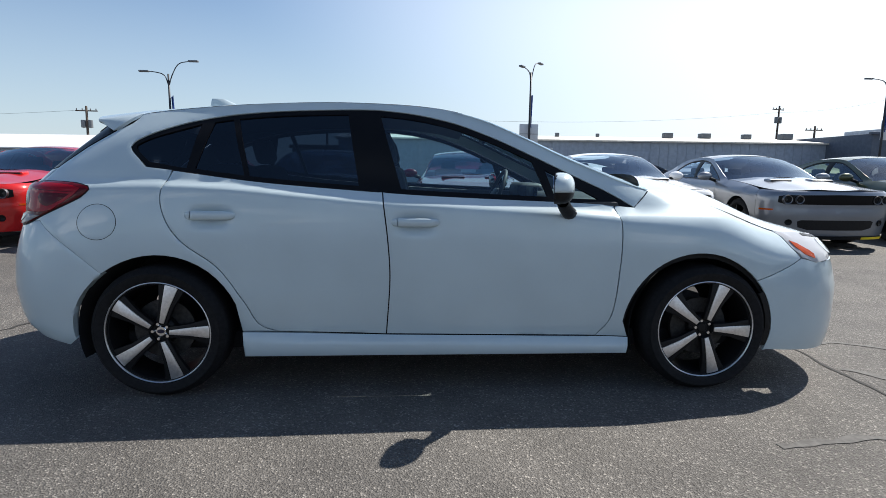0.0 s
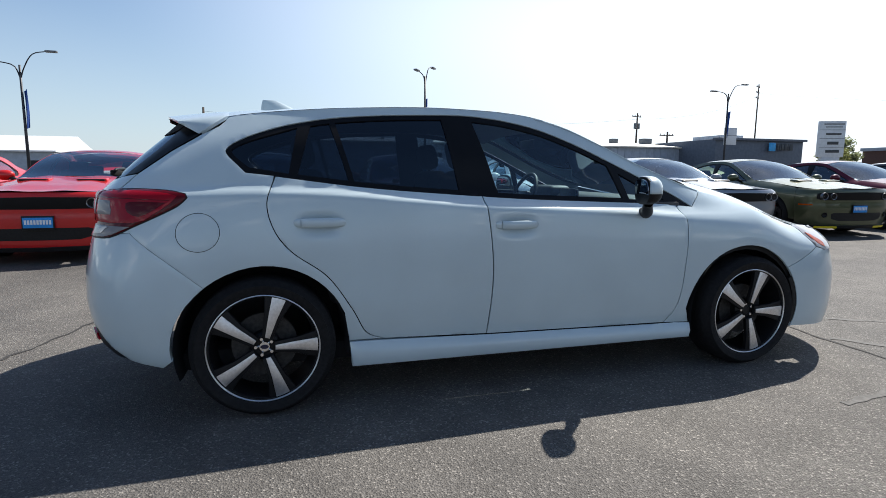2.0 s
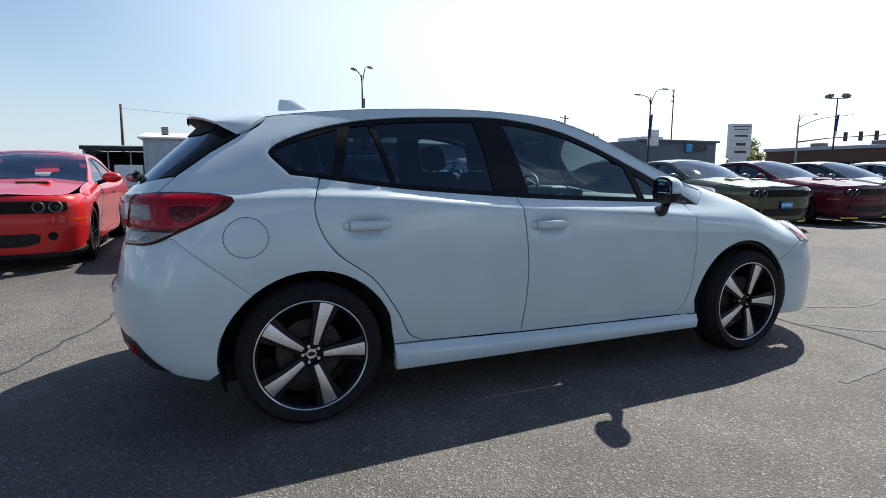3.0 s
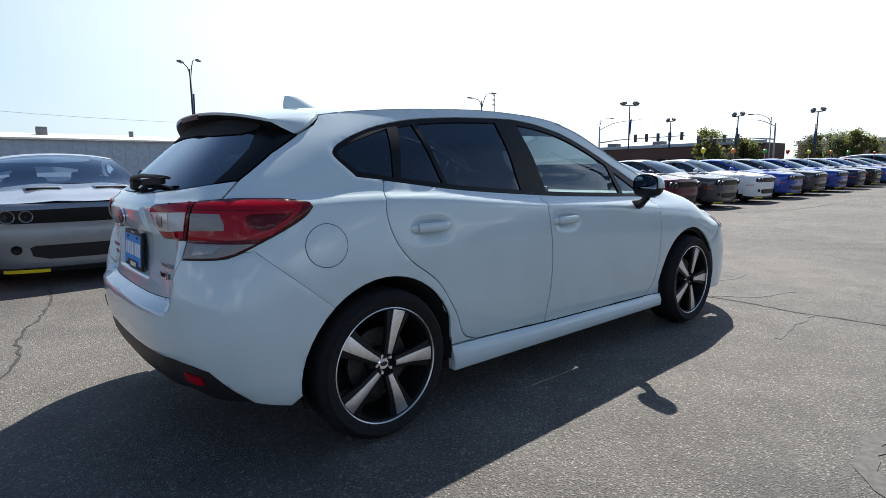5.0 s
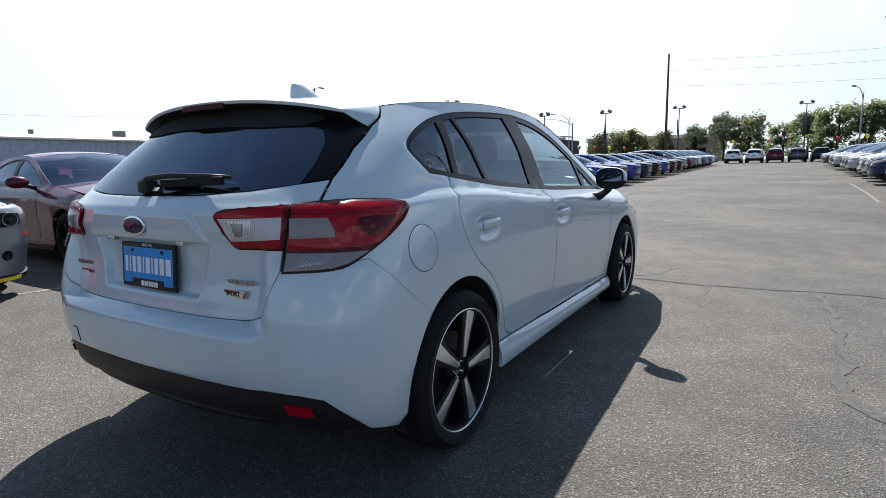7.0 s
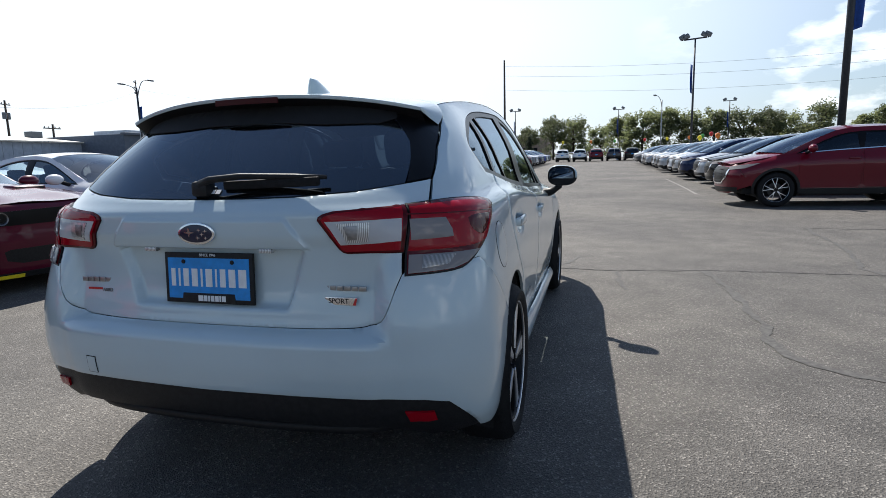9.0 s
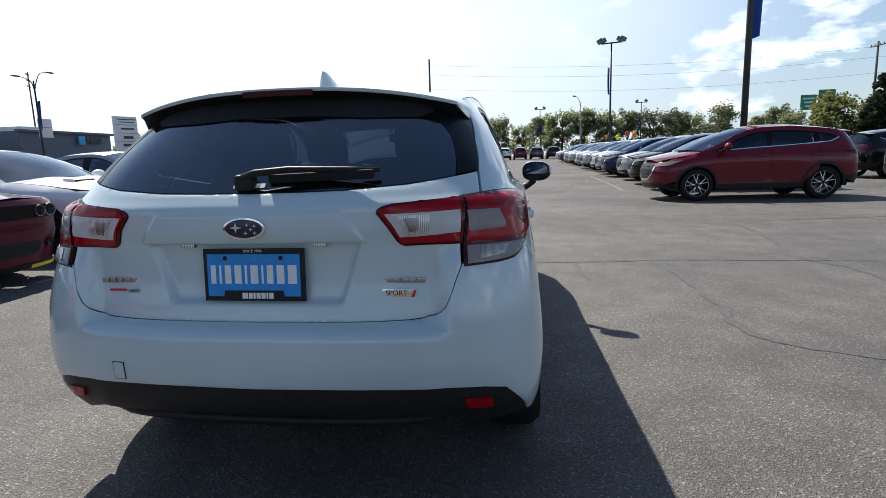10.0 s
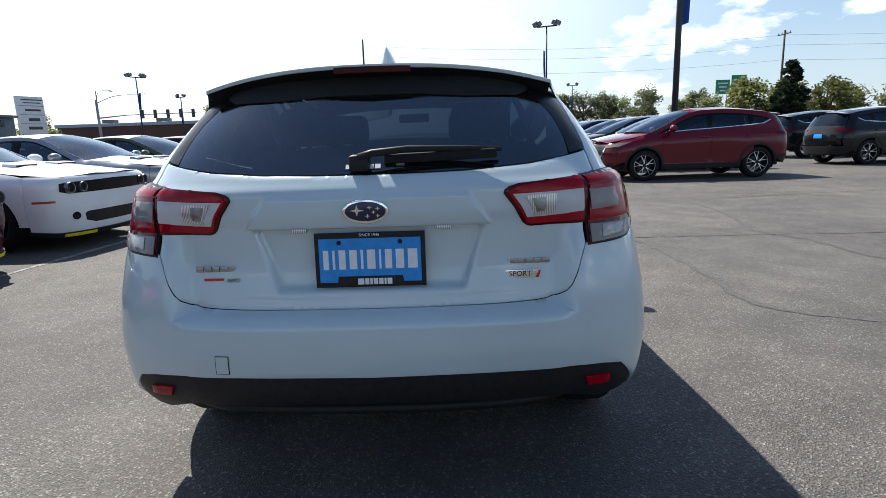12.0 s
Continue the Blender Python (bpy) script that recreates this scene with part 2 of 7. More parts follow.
LAMPGREY = ribbed("lamp_reflector", (0.72, 0.72, 0.72), 60.0)
LAMPDARK = ribbed("lamp_optics", (0.42, 0.40, 0.38), 95.0)
HEADLENS = lens_material("headlamp_lens", (0.46, 0.47, 0.49), 0.04, 0.0)
AMBER = lens_material("amber_lens", (0.42, 0.06, 0.006), 0.15, 0.0)
BLUEPLATE = plain("blue_plate", (0.008, 0.25, 0.66), 0.5, scale=40, vary=0.1)
LETTERWHITE = plain("white_lettering", (0.74, 0.75, 0.76), 0.5, scale=40, vary=0.05)
BADGEBLUE = plain("badge_blue", (0.003, 0.006, 0.034), 0.3, scale=40, vary=0.1, coat=0.15)
BADGERED = plain("badge_red", (0.55, 0.02, 0.02), 0.4, scale=40, vary=0.1)
YELLOW = plain("yellow_lip_guard", (0.80, 0.62, 0.02), 0.5, scale=30, vary=0.08)
MIRRORGLASS = plain("mirror_glass", (0.28, 0.31, 0.36), 0.02, 1.0, scale=3, vary=0.01)

# ---------- mesh tools ----------


def mesh_of(name, verts, faces, mat, smooth=True):
    me = bpy.data.meshes.new(name)
    me.from_pydata([tuple(v) for v in verts], [], [tuple(f) for f in faces])
    me.validate()
    me.materials.append(mat)
    if smooth:
        me.polygons.foreach_set("use_smooth", [True] * len(me.polygons))
    me.update()
    return me


def thing(name, m=None):
    ob = new(name)
    ob.empty_display_size = 0.1
    if m is not None:
        ob.matrix_world = m
    return ob


def part(name, me, parent, label="", mat=None):
    """Links a mesh, or a bmesh with a material, as one object under a thing or a part."""
    if isinstance(me, bmesh.types.BMesh):
        bm = me
        me = bpy.data.meshes.new(name)
        bm.to_mesh(me)
        bm.free()
        me.materials.append(mat)
    ob = new(name, me)
    ob.parent = parent
    return tagged(ob, label)


def hang(ob, parent):
    ob.parent = parent
    return ob


def smooth_bm(bm, angle=40):
    for f in bm.faces:
        f.smooth = True
    for e in bm.edges:
        if len(e.link_faces) == 2 and e.calc_face_angle(0) > radians(angle):
            e.smooth = False
    return bm


def box(sx, sy, sz, at=(0, 0, 0), bevel=0.0, turn=None, segments=2):
    bm = bmesh.new()
    bmesh.ops.create_cube(bm, size=1.0)
    bmesh.ops.scale(bm, vec=(sx, sy, sz), verts=bm.verts)
    if bevel:
        bmesh.ops.bevel(bm, geom=bm.edges[:], offset=bevel, segments=segments, affect="EDGES", profile=0.5)
    m = Matrix.Translation(at)
    if turn is not None:
        m = m @ turn.to_4x4()
    bmesh.ops.transform(bm, matrix=m, verts=bm.verts)
    return smooth_bm(bm)


def lathe(profile, steps=48, axis="y", close=False, arc=(0, 360)):
    """Turns (radius, along) pairs round the y or z axis."""
    full = arc == (0, 360)
    count = steps if full else steps + 1
    verts, faces = [], []
    for i in range(count):
        a = radians(arc[0] + (arc[1] - arc[0]) * i / steps)
        for r, d in profile:
            verts.append((r * math.cos(a), d, r * math.sin(a)) if axis == "y" else (r * math.cos(a), r * math.sin(a), d))
    k = len(profile)
    for i in range(count if full else steps):
        j = (i + 1) % count
        for q in range(k - 1):
            faces.append((i * k + q, i * k + q + 1, j * k + q + 1, j * k + q))
    return verts, faces


def lathe_mesh(name, profile, mat, steps=48, axis="y", arc=(0, 360), angle=35):
    v, f = lathe(profile, steps, axis, arc=arc)
    bm = bmesh.new()
    vs = [bm.verts.new(p) for p in v]
    for q in f:
        try:
            bm.faces.new([vs[i] for i in q])
        except ValueError:
            pass
    bmesh.ops.remove_doubles(bm, verts=bm.verts, dist=1e-5)
    bmesh.ops.recalc_face_normals(bm, faces=bm.faces)
    smooth_bm(bm, angle)
    me = bpy.data.meshes.new(name)
    bm.to_mesh(me)
    bm.free()
    me.materials.append(mat)
    return me


def tube(points, radius, mat, name, sides=8, taper=1.0, caps=True):
    """A round bar along points."""
    pts = [Vector(p) for p in points]
    verts, faces = [], []
    for i, p in enumerate(pts):
        d = (pts[min(i + 1, len(pts) - 1)] - pts[max(i - 1, 0)]).normalized()
        u = d.orthogonal().normalized() if i == 0 else (u - d * u.dot(d)).normalized()
        w = d.cross(u)
        r = radius * (1 + (taper - 1) * i / max(1, len(pts) - 1))
        for k in range(sides):
            a = 2 * math.pi * k / sides
            verts.append(p + (u * math.cos(a) + w * math.sin(a)) * r)
    for i in range(len(pts) - 1):
        for k in range(sides):
            a, b = i * sides + k, i * sides + (k + 1) % sides
            faces.append((a, b, b + sides, a + sides))
    if caps:
        faces.append(tuple(range(sides))[::-1])
        faces.append(tuple(range((len(pts) - 1) * sides, len(pts) * sides)))
    return mesh_of(name, verts, faces, mat)


def extruded(outline, depth, mat, name, bevel=0.0, m=None):
    """A flat outline in x, y given the depth along z, its top edge bevelled."""
    bm = bmesh.new()
    vs = [bm.verts.new((x, y, 0)) for x, y in outline]
    f = bm.faces.new(vs)
    f.normal_update()
    if f.normal.z < 0:
        bmesh.ops.reverse_faces(bm, faces=[f])
    ext = bmesh.ops.extrude_face_region(bm, geom=[f])
    top = [q for q in ext["geom"] if isinstance(q, bmesh.types.BMVert)]
    bmesh.ops.translate(bm, vec=(0, 0, depth), verts=top)
    bmesh.ops.recalc_face_normals(bm, faces=bm.faces)
    if bevel:
        edges = [e for e in bm.edges if all(abs(v.co.z - depth) < 1e-7 for v in e.verts)]
        bmesh.ops.bevel(bm, geom=edges, offset=bevel, segments=2, affect="EDGES", profile=0.5)
    if m is not None:
        bmesh.ops.transform(bm, matrix=m, verts=bm.verts)
    smooth_bm(bm, 30)
    me = bpy.data.meshes.new(name)
    bm.to_mesh(me)
    bm.free()
    me.materials.append(mat)
    return me


def lettering(text, height, mat, name, m, depth=0.001):
    """A word in the built-in font as a mesh, centred, its cap height given."""
    cu = bpy.data.curves.new(name, "FONT")
    cu.body, cu.align_x, cu.align_y, cu.extrude, cu.size = text, "CENTER", "CENTER", depth, height / 0.7
    ob = bpy.data.objects.new(name, cu)
    scene.collection.objects.link(ob)
    bpy.context.view_layer.update()
    me = bpy.data.meshes.new_from_object(ob)
    bpy.data.objects.remove(ob)
    me.transform(m)
    me.materials.clear()
    me.materials.append(mat)
    return me


# ---------- smooth curves and car shells ----------


def curve(points):
    """A monotone smooth curve through (x, y) points, flat beyond its ends in slope zero."""
    xs, ys = np.array([p[0] for p in points], float), np.array([p[1] for p in points], float)
    h, d = np.diff(xs), np.diff(ys) / np.diff(xs)
    m = np.zeros(len(xs))
    m[0], m[-1] = d[0], d[-1]
    for i in range(1, len(xs) - 1):
        if d[i - 1] * d[i] > 0:
            w1, w2 = 2 * h[i] + h[i - 1], h[i] + 2 * h[i - 1]
            m[i] = (w1 + w2) / (w1 / d[i - 1] + w2 / d[i])

    def at(x):
        x = np.clip(np.asarray(x, float), xs[0], xs[-1])
        i = np.clip(np.searchsorted(xs, x) - 1, 0, len(xs) - 2)
        t = (x - xs[i]) / h[i]
        return (ys[i] * (1 + 2 * t) * (1 - t) ** 2 + m[i] * h[i] * t * (1 - t) ** 2
                + ys[i + 1] * t * t * (3 - 2 * t) + m[i + 1] * h[i] * t * t * (t - 1))
    return at


def smoothstep(a, b, x):
    t = np.clip((np.asarray(x, float) - a) / (b - a), 0, 1)
    return t * t * (3 - 2 * t)


class Shell:
    """The outer skin of a car: half widths by sections along it, and rounded ends.
    Places on it are (s, z): s is x along the flank and winds round the ends to the centre line."""

    def __init__(self, sections, rear, rear_side, front, a_rear, a_front, pivots, power=3.0):
        self.zg = np.arange(0.05, 2.2, 0.01)
        self.xg = np.arange(-3.0, 3.01, 0.02)
        keys = len(sections[0][1])
        zk = [curve([(s[0], s[1][k]) for s in sections])(self.xg) for k in range(keys)]
        yk = [curve([(s[0], s[2][k]) for s in sections])(self.xg) for k in range(keys)]
        self.table = np.array([curve([(zk[k][i], yk[k][i]) for k in range(keys)])(self.zg) for i in range(len(self.xg))])
        self.rear, self.rear_side, self.front = curve(rear), curve(rear_side), curve(front)
        self.ar, self.af = curve(a_rear), curve(a_front)
        self.pr, self.pf = pivots
        self.n = power

    def half(self, x, z):
        fx = np.clip((np.asarray(x, float) - self.xg[0]) / 0.02, 0, len(self.xg) - 1.001)
        fz = np.clip((np.asarray(z, float) - self.zg[0]) / 0.01, 0, len(self.zg) - 1.001)
        i, j = fx.astype(int), fz.astype(int)
        u, v = fx - i, fz - j
        t = self.table
        return (t[i, j] * (1 - u) + t[i + 1, j] * u) * (1 - v) + (t[i, j + 1] * (1 - u) + t[i + 1, j + 1] * u) * v

    def miss(self, x, y, z):
        mix = smoothstep(0.535, 0.62, y)
        a = self.ar(z)
        xc = self.rear(z) * (1 - mix) + self.rear_side(z) * mix + a
        af = self.af(z)
        xf = self.front(z) - af
        return ((np.maximum(0, xc - x) / a) ** self.n + (np.maximum(0, x - xf) / af) ** self.n
                + (y / self.half(x, z)) ** self.n - 1)

    def place(self, s, z):
        s, z = np.broadcast_arrays(np.asarray(s, float), np.asarray(z, float))
        s, z = s.ravel(), z.ravel()
        k = 0.83
        psi = np.where(s < self.pr, math.pi / 2 - (self.pr - s) / k, np.where(s > self.pf, math.pi / 2 - (s - self.pf) / k, math.pi / 2))
        sgn = np.where(s < self.pr, -1.0, 1.0)
        x0 = np.clip(s, self.pr, self.pf)
        lo, hi = np.zeros(len(s)), np.full(len(s), 2.2)
        for _ in range(27):
            mid = (lo + hi) / 2
            out = self.miss(x0 + sgn * mid * np.cos(psi), np.abs(mid * np.sin(psi)), z) > 0
            hi, lo = np.where(out, mid, hi), np.where(out, lo, mid)
        r = (lo + hi) / 2
        return np.stack([x0 + sgn * r * np.cos(psi), r * np.sin(psi), z], 1)

    def s_of(self, x, y):
        if x < self.pr:
            return self.pr - 0.83 * math.atan2(self.pr - x, y)
        if x > self.pf:
            return self.pf + 0.83 * math.atan2(x - self.pf, y)
        return x

    def s_rear(self, y, z):
        """The s at which the tail has the half width y at the height z."""
        lo, hi = self.pr - 0.83 * math.pi / 2, self.pr
        for _ in range(30):
            mid = (lo + hi) / 2
            if self.place(mid, z)[0][1] > y:
                hi = mid
            else:
                lo = mid
        return (lo + hi) / 2

    def s_front(self, y, z):
        lo, hi = self.pf, self.pf + 0.83 * math.pi / 2
        for _ in range(30):
            mid = (lo + hi) / 2
            if self.place(mid, z)[0][1] > y:
                lo = mid
            else:
                hi = mid
        return (lo + hi) / 2

    def normals(self, s, z):
        e = 0.012
        du = self.place(s + e, z) - self.place(s - e, z)
        dv = self.place(s, z + e) - self.place(s, z - e)
        nn = np.cross(dv, du)
        return nn / np.maximum(1e-9, np.linalg.norm(nn, axis=1))[:, None]


def spline(points, step=0.02):
    """A smooth line through points (Catmull-Rom)."""
    p = [np.array(q, float) for q in points]
    p = [2 * p[0] - p[1]] + p + [2 * p[-1] - p[-2]]
    out = []
    for i in range(1, len(p) - 2):
        count = max(2, int(np.linalg.norm(p[i + 1] - p[i]) / step))
        for k in range(count):
            t = k / count
            out.append(0.5 * (2 * p[i] + (p[i + 1] - p[i - 1]) * t + (2 * p[i - 1] - 5 * p[i] + 4 * p[i + 1] - p[i + 2]) * t * t
                              + (3 * p[i] - p[i - 1] - 3 * p[i + 1] + p[i + 2]) * t ** 3))
    out.append(p[-2])
    return [tuple(q) for q in out]


def inside(pts, poly):
    x, y = pts[:, 0], pts[:, 1]
    hit = np.zeros(len(pts), bool)
    q = np.array(poly)
    for (x1, y1), (x2, y2) in zip(q, np.roll(q, -1, 0)):
        if y1 != y2:
            hit ^= ((y1 > y) != (y2 > y)) & (x < (x2 - x1) * (y - y1) / (y2 - y1) + x1)
    return hit


def tidy(poly, step):
    out = []
    n = len(poly)
    for i in range(n):
        a, b = np.array(poly[i]), np.array(poly[(i + 1) % n])
        d = np.linalg.norm(b - a)
        if d < 1e-4:
            continue
        for k in range(max(1, int(round(d / step)))):
            q = a + (b - a) * k / max(1, int(round(d / step)))
            if not out or np.linalg.norm(q - out[-1]) > step * 0.2:
                out.append(q)
    if np.linalg.norm(out[0] - out[-1]) < step * 0.2:
        out.pop()
    return out


def shrink(poly, gap):
    """Moves a closed outline inwards by the gap."""
    p = np.array(poly)
    area = np.sum(p[:, 0] * np.roll(p[:, 1], -1) - p[:, 1] * np.roll(p[:, 0], -1))
    a, b = p - np.roll(p, 1, 0), np.roll(p, -1, 0) - p
    na = np.stack([-a[:, 1], a[:, 0]], 1) / np.maximum(1e-9, np.linalg.norm(a, axis=1))[:, None]
    nb = np.stack([-b[:, 1], b[:, 0]], 1) / np.maximum(1e-9, np.linalg.norm(b, axis=1))[:, None]
    nn = na + nb
    nn /= np.maximum(0.5, np.linalg.norm(nn, axis=1) ** 2 / 2)[:, None]
    return [tuple(q) for q in p + nn * (gap if area > 0 else -gap)]


def triangulated(outline, holes=(), step=0.04):
    loops = [tidy(o, step) for o in (outline, *holes)]
    verts, edges = [], []
    for lp in loops:
        base = len(verts)
        verts += [Vector(q) for q in lp]
        edges += [(base + i, base + (i + 1) % len(lp)) for i in range(len(lp))]
    rim = np.array([tuple(v) for v in verts])
    lo, hi = rim.min(0), rim.max(0)
    gx, gy = np.meshgrid(np.arange(lo[0] + step / 2, hi[0], step), np.arange(lo[1] + step / 2, hi[1], step))
    grid = np.stack([gx.ravel(), gy.ravel()], 1)
    keep = inside(grid, loops[0])
    for h in loops[1:]:
        keep &= ~inside(grid, h)
    grid = grid[keep]
    if len(grid):
        near = np.min(((grid[:, None, :] - rim[None, :, :]) ** 2).sum(2), 1)
        grid = grid[near > (0.45 * step) ** 2]
        verts += [Vector(q) for q in grid]
    v2, _, f2, *_ = delaunay_2d_cdt(verts, edges, [], 0, 1e-7)
    v2 = np.array([tuple(v) for v in v2])
    f2 = np.array([f for f in f2 if len(f) == 3])
    mid = v2[f2].mean(1)
    keep = inside(mid, loops[0])
    for h in loops[1:]:
        keep &= ~inside(mid, h)
    return v2, f2[keep]


def panel_mesh(name, shell, outline, mat, holes=(), step=0.04, depth=0.014, lift=0.0, roll=0.002, push=None, both=False, left=False):
    """A piece of skin cut by an outline in (s, z), with a rolled edge and a flange turned inwards."""
    v2, tris = triangulated(outline, holes, step)
    p = shell.place(v2[:, 0], v2[:, 1])
    nn = shell.normals(v2[:, 0], v2[:, 1])
    if push is not None:
        p = p + nn * push(p)[:, None]
    count = {}
    for t in tris:
        for a, b in ((t[0], t[1]), (t[1], t[2]), (t[2], t[0])):
            count[(min(a, b), max(a, b))] = count.get((min(a, b), max(a, b)), 0) + 1
    p = p + nn * lift
    centre_line = 1e-3
    rim_edges = []
    for t in tris:
        for a, b in ((t[0], t[1]), (t[1], t[2]), (t[2], t[0])):
            if count[(min(a, b), max(a, b))] == 1 and not (both and abs(p[a][1]) < centre_line and abs(p[b][1]) < centre_line):
                rim_edges.append((a, b))
    rim = sorted({i for e in rim_edges for i in e})
    where = {i: len(p) + k for k, i in enumerate(rim)}
    outer = p.copy()
    outer[rim] -= nn[rim] * roll
    low = p[rim] - nn[rim] * depth
    verts = np.vstack([outer, low])
    area = np.cross(p[tris[:, 1]] - p[tris[:, 0]], p[tris[:, 2]] - p[tris[:, 0]])
    if (area * nn[tris[:, 0]]).sum() < 0:
        tris = tris[:, ::-1]
        rim_edges = [(b, a) for a, b in rim_edges]
    faces = [tuple(t) for t in tris] + [(b, a, where[a], where[b]) for a, b in rim_edges]
    # the car's right side is at -y
    flip = verts * np.array([1, -1, 1])
    if both:
        n0 = len(verts)
        faces = faces + [tuple(n0 + i for i in f[::-1]) for f in faces]
        verts = np.vstack([verts, flip])
    elif not left:
        verts, faces = flip, [f[::-1] for f in faces]
    me = mesh_of(name, verts, faces, mat)
    if both:
        bm = bmesh.new()
        bm.from_mesh(me)
        bmesh.ops.remove_doubles(bm, verts=bm.verts, dist=0.0015)
        bm.to_mesh(me)
        bm.free()
    me.set_sharp_from_angle(angle=radians(50))
    return me


def grid_mesh(name, rows, mat, thickness=0.0):
    """A smooth sheet through rows of points; with a thickness it is closed below."""
    a = np.array(rows, float)
    n, k = a.shape[:2]
    v = a.reshape(-1, 3)
    f = [(i * k + j, i * k + j + 1, (i + 1) * k + j + 1, (i + 1) * k + j) for i in range(n - 1) for j in range(k - 1)]
    me = mesh_of(name, v, f, mat)
    bm = bmesh.new()
    bm.from_mesh(me)
    bmesh.ops.recalc_face_normals(bm, faces=bm.faces)
    if sum(q.normal.z for q in bm.faces) < 0:
        bmesh.ops.reverse_faces(bm, faces=bm.faces)
    if thickness:
        bmesh.ops.solidify(bm, geom=bm.faces[:], thickness=thickness)
    smooth_bm(bm, 45)
    bm.to_mesh(me)
    bm.free()
    return me

# ---------- the white hatchback ----------
R_PIV, F_PIV = -1.45, 1.45
hatch = Shell(
    sections=[
        (-2.2, (.19, .26, .30, .36, .50, .68, .975, 1.00, 1.024, 1.08, 1.20, 1.33), (.82, .85, .868, .878, .888, .876, .822, .814, .780, .766, .70, .57)),
        (-1.9, (.19, .26, .30, .36, .50, .68, .975, 1.00, 1.024, 1.08, 1.20, 1.34), (.82, .85, .868, .878, .888, .876, .822, .814, .780, .766, .70, .58)),
        (-1.3, (.19, .26, .30, .36, .52, .70, .990, 1.012, 1.032, 1.085, 1.23, 1.375), (.84, .845, .842, .850, .870, .868, .836, .829, .796, .770, .706, .603)),
        (-0.3, (.19, .26, .295, .35, .52, .70, .922, .940, .961, .99, 1.20, 1.425), (.838, .842, .819, .828, .848, .856, .842, .836, .800, .775, .71, .60)),
        (0.2, (.19, .255, .285, .34, .52, .69, .897, .915, .936, .963, 1.15, 1.36), (.838, .842, .819, .828, .848, .854, .841, .835, .799, .772, .71, .62)),
        (0.55, (.19, .253, .275, .335, .52, .685, .877, .895, .918, .95, 1.08, 1.21), (.838, .842, .818, .829, .850, .855, .839, .832, .796, .77, .72, .665)),
        (0.9, (.19, .25, .27, .33, .52, .68, .852, .87, .896, .925, .99, 1.06), (.838, .842, .818, .832, .855, .859, .842, .833, .792, .765, .735, .70)),
        (1.35, (.19, .26, .30, .36, .52, .69, .78, .84, .88, .91, .935, .955), (.85, .855, .86, .865, .872, .872, .862, .838, .80, .755, .70, .64)),
        (1.75, (.19, .24, .28, .36, .50, .60, .68, .72, .745, .77, .79, .81), (.85, .86, .865, .87, .87, .86, .845, .82, .79, .76, .73, .69)),
        (2.4, (.19, .24, .28, .35, .45, .54, .60, .64, .66, .68, .70, .72), (.84, .85, .86, .865, .865, .855, .84, .82, .79, .76, .73, .69)),
    ],
    rear=[(.1, -2.02), (.30, -2.07), (.36, -2.12), (.45, -2.136), (.56, -2.150), (.614, -2.150), (.628, -2.140), (.650, -2.094), (.70, -2.082), (.80, -2.068), (.89, -2.075), (.94, -2.09), (.99, -2.09), (1.03, -2.06), (1.06, -2.03), (1.16, -1.93), (1.30, -1.78), (1.45, -1.64)],
    rear_side=[(.1, -2.02), (.30, -2.07), (.36, -2.11), (.45, -2.128), (.56, -2.142), (.64, -2.142), (.73, -2.130), (.82, -2.112), (.89, -2.095), (.94, -2.095), (.99, -2.09), (1.03, -2.06), (1.06, -2.03), (1.16, -1.93), (1.30, -1.78), (1.45, -1.64)],
    front=[(.1, 2.22), (.20, 2.272), (.35, 2.282), (.50, 2.285), (.62, 2.255), (.74, 2.22), (.80, 2.15), (.86, 2.08), (1.0, 2.0), (1.1, 1.9)],
    a_rear=[(.1, .37), (.45, .38), (.7, .41), (.95, .46), (1.08, .48), (1.4, .45)],
    a_front=[(.1, .72), (.5, .72), (.7, .62), (.8, .58), (1.2, .55)],
    pivots=(R_PIV, F_PIV))

BELT = [(-1.39, 1.098), (-1.29, 1.087), (-1.18, 1.072), (-.85, 1.032), (-.48, 1.002), (-.07, .975), (.38, .956), (.73, .942), (.975, .922)]
DLO_TOP = [(-1.472, 1.200), (-1.44, 1.228), (-1.38, 1.259), (-1.19, 1.322), (-.96, 1.362), (-.69, 1.382), (-.36, 1.391), (-.18, 1.378), (.05, 1.335), (.25, 1.266), (.49, 1.160), (.70, 1.062), (.85, .992), (.975, .922)]
RAIL = [(-1.62, 1.315), (-1.5, 1.348), (-1.2, 1.388), (-.9, 1.412), (-.5, 1.427), (-.2, 1.42), (0, 1.402), (.2, 1.357), (.42, 1.268), (.62, 1.175), (.8, 1.100), (.92, 1.054), (1.0, 1.030), (1.08, 1.008)]
rail_z, belt_z, dlo_z = curve(RAIL), curve(BELT), curve(DLO_TOP)
HUB_R, HUB_F, HUB_Z = -1.335, 1.335, 0.318


def arc_points(cx, cz, rx, rz, a0, a1, n=24):
    return [(cx + rx * math.cos(radians(a0 + (a1 - a0) * i / n)), cz + rz * math.sin(radians(a0 + (a1 - a0) * i / n))) for i in range(n + 1)]


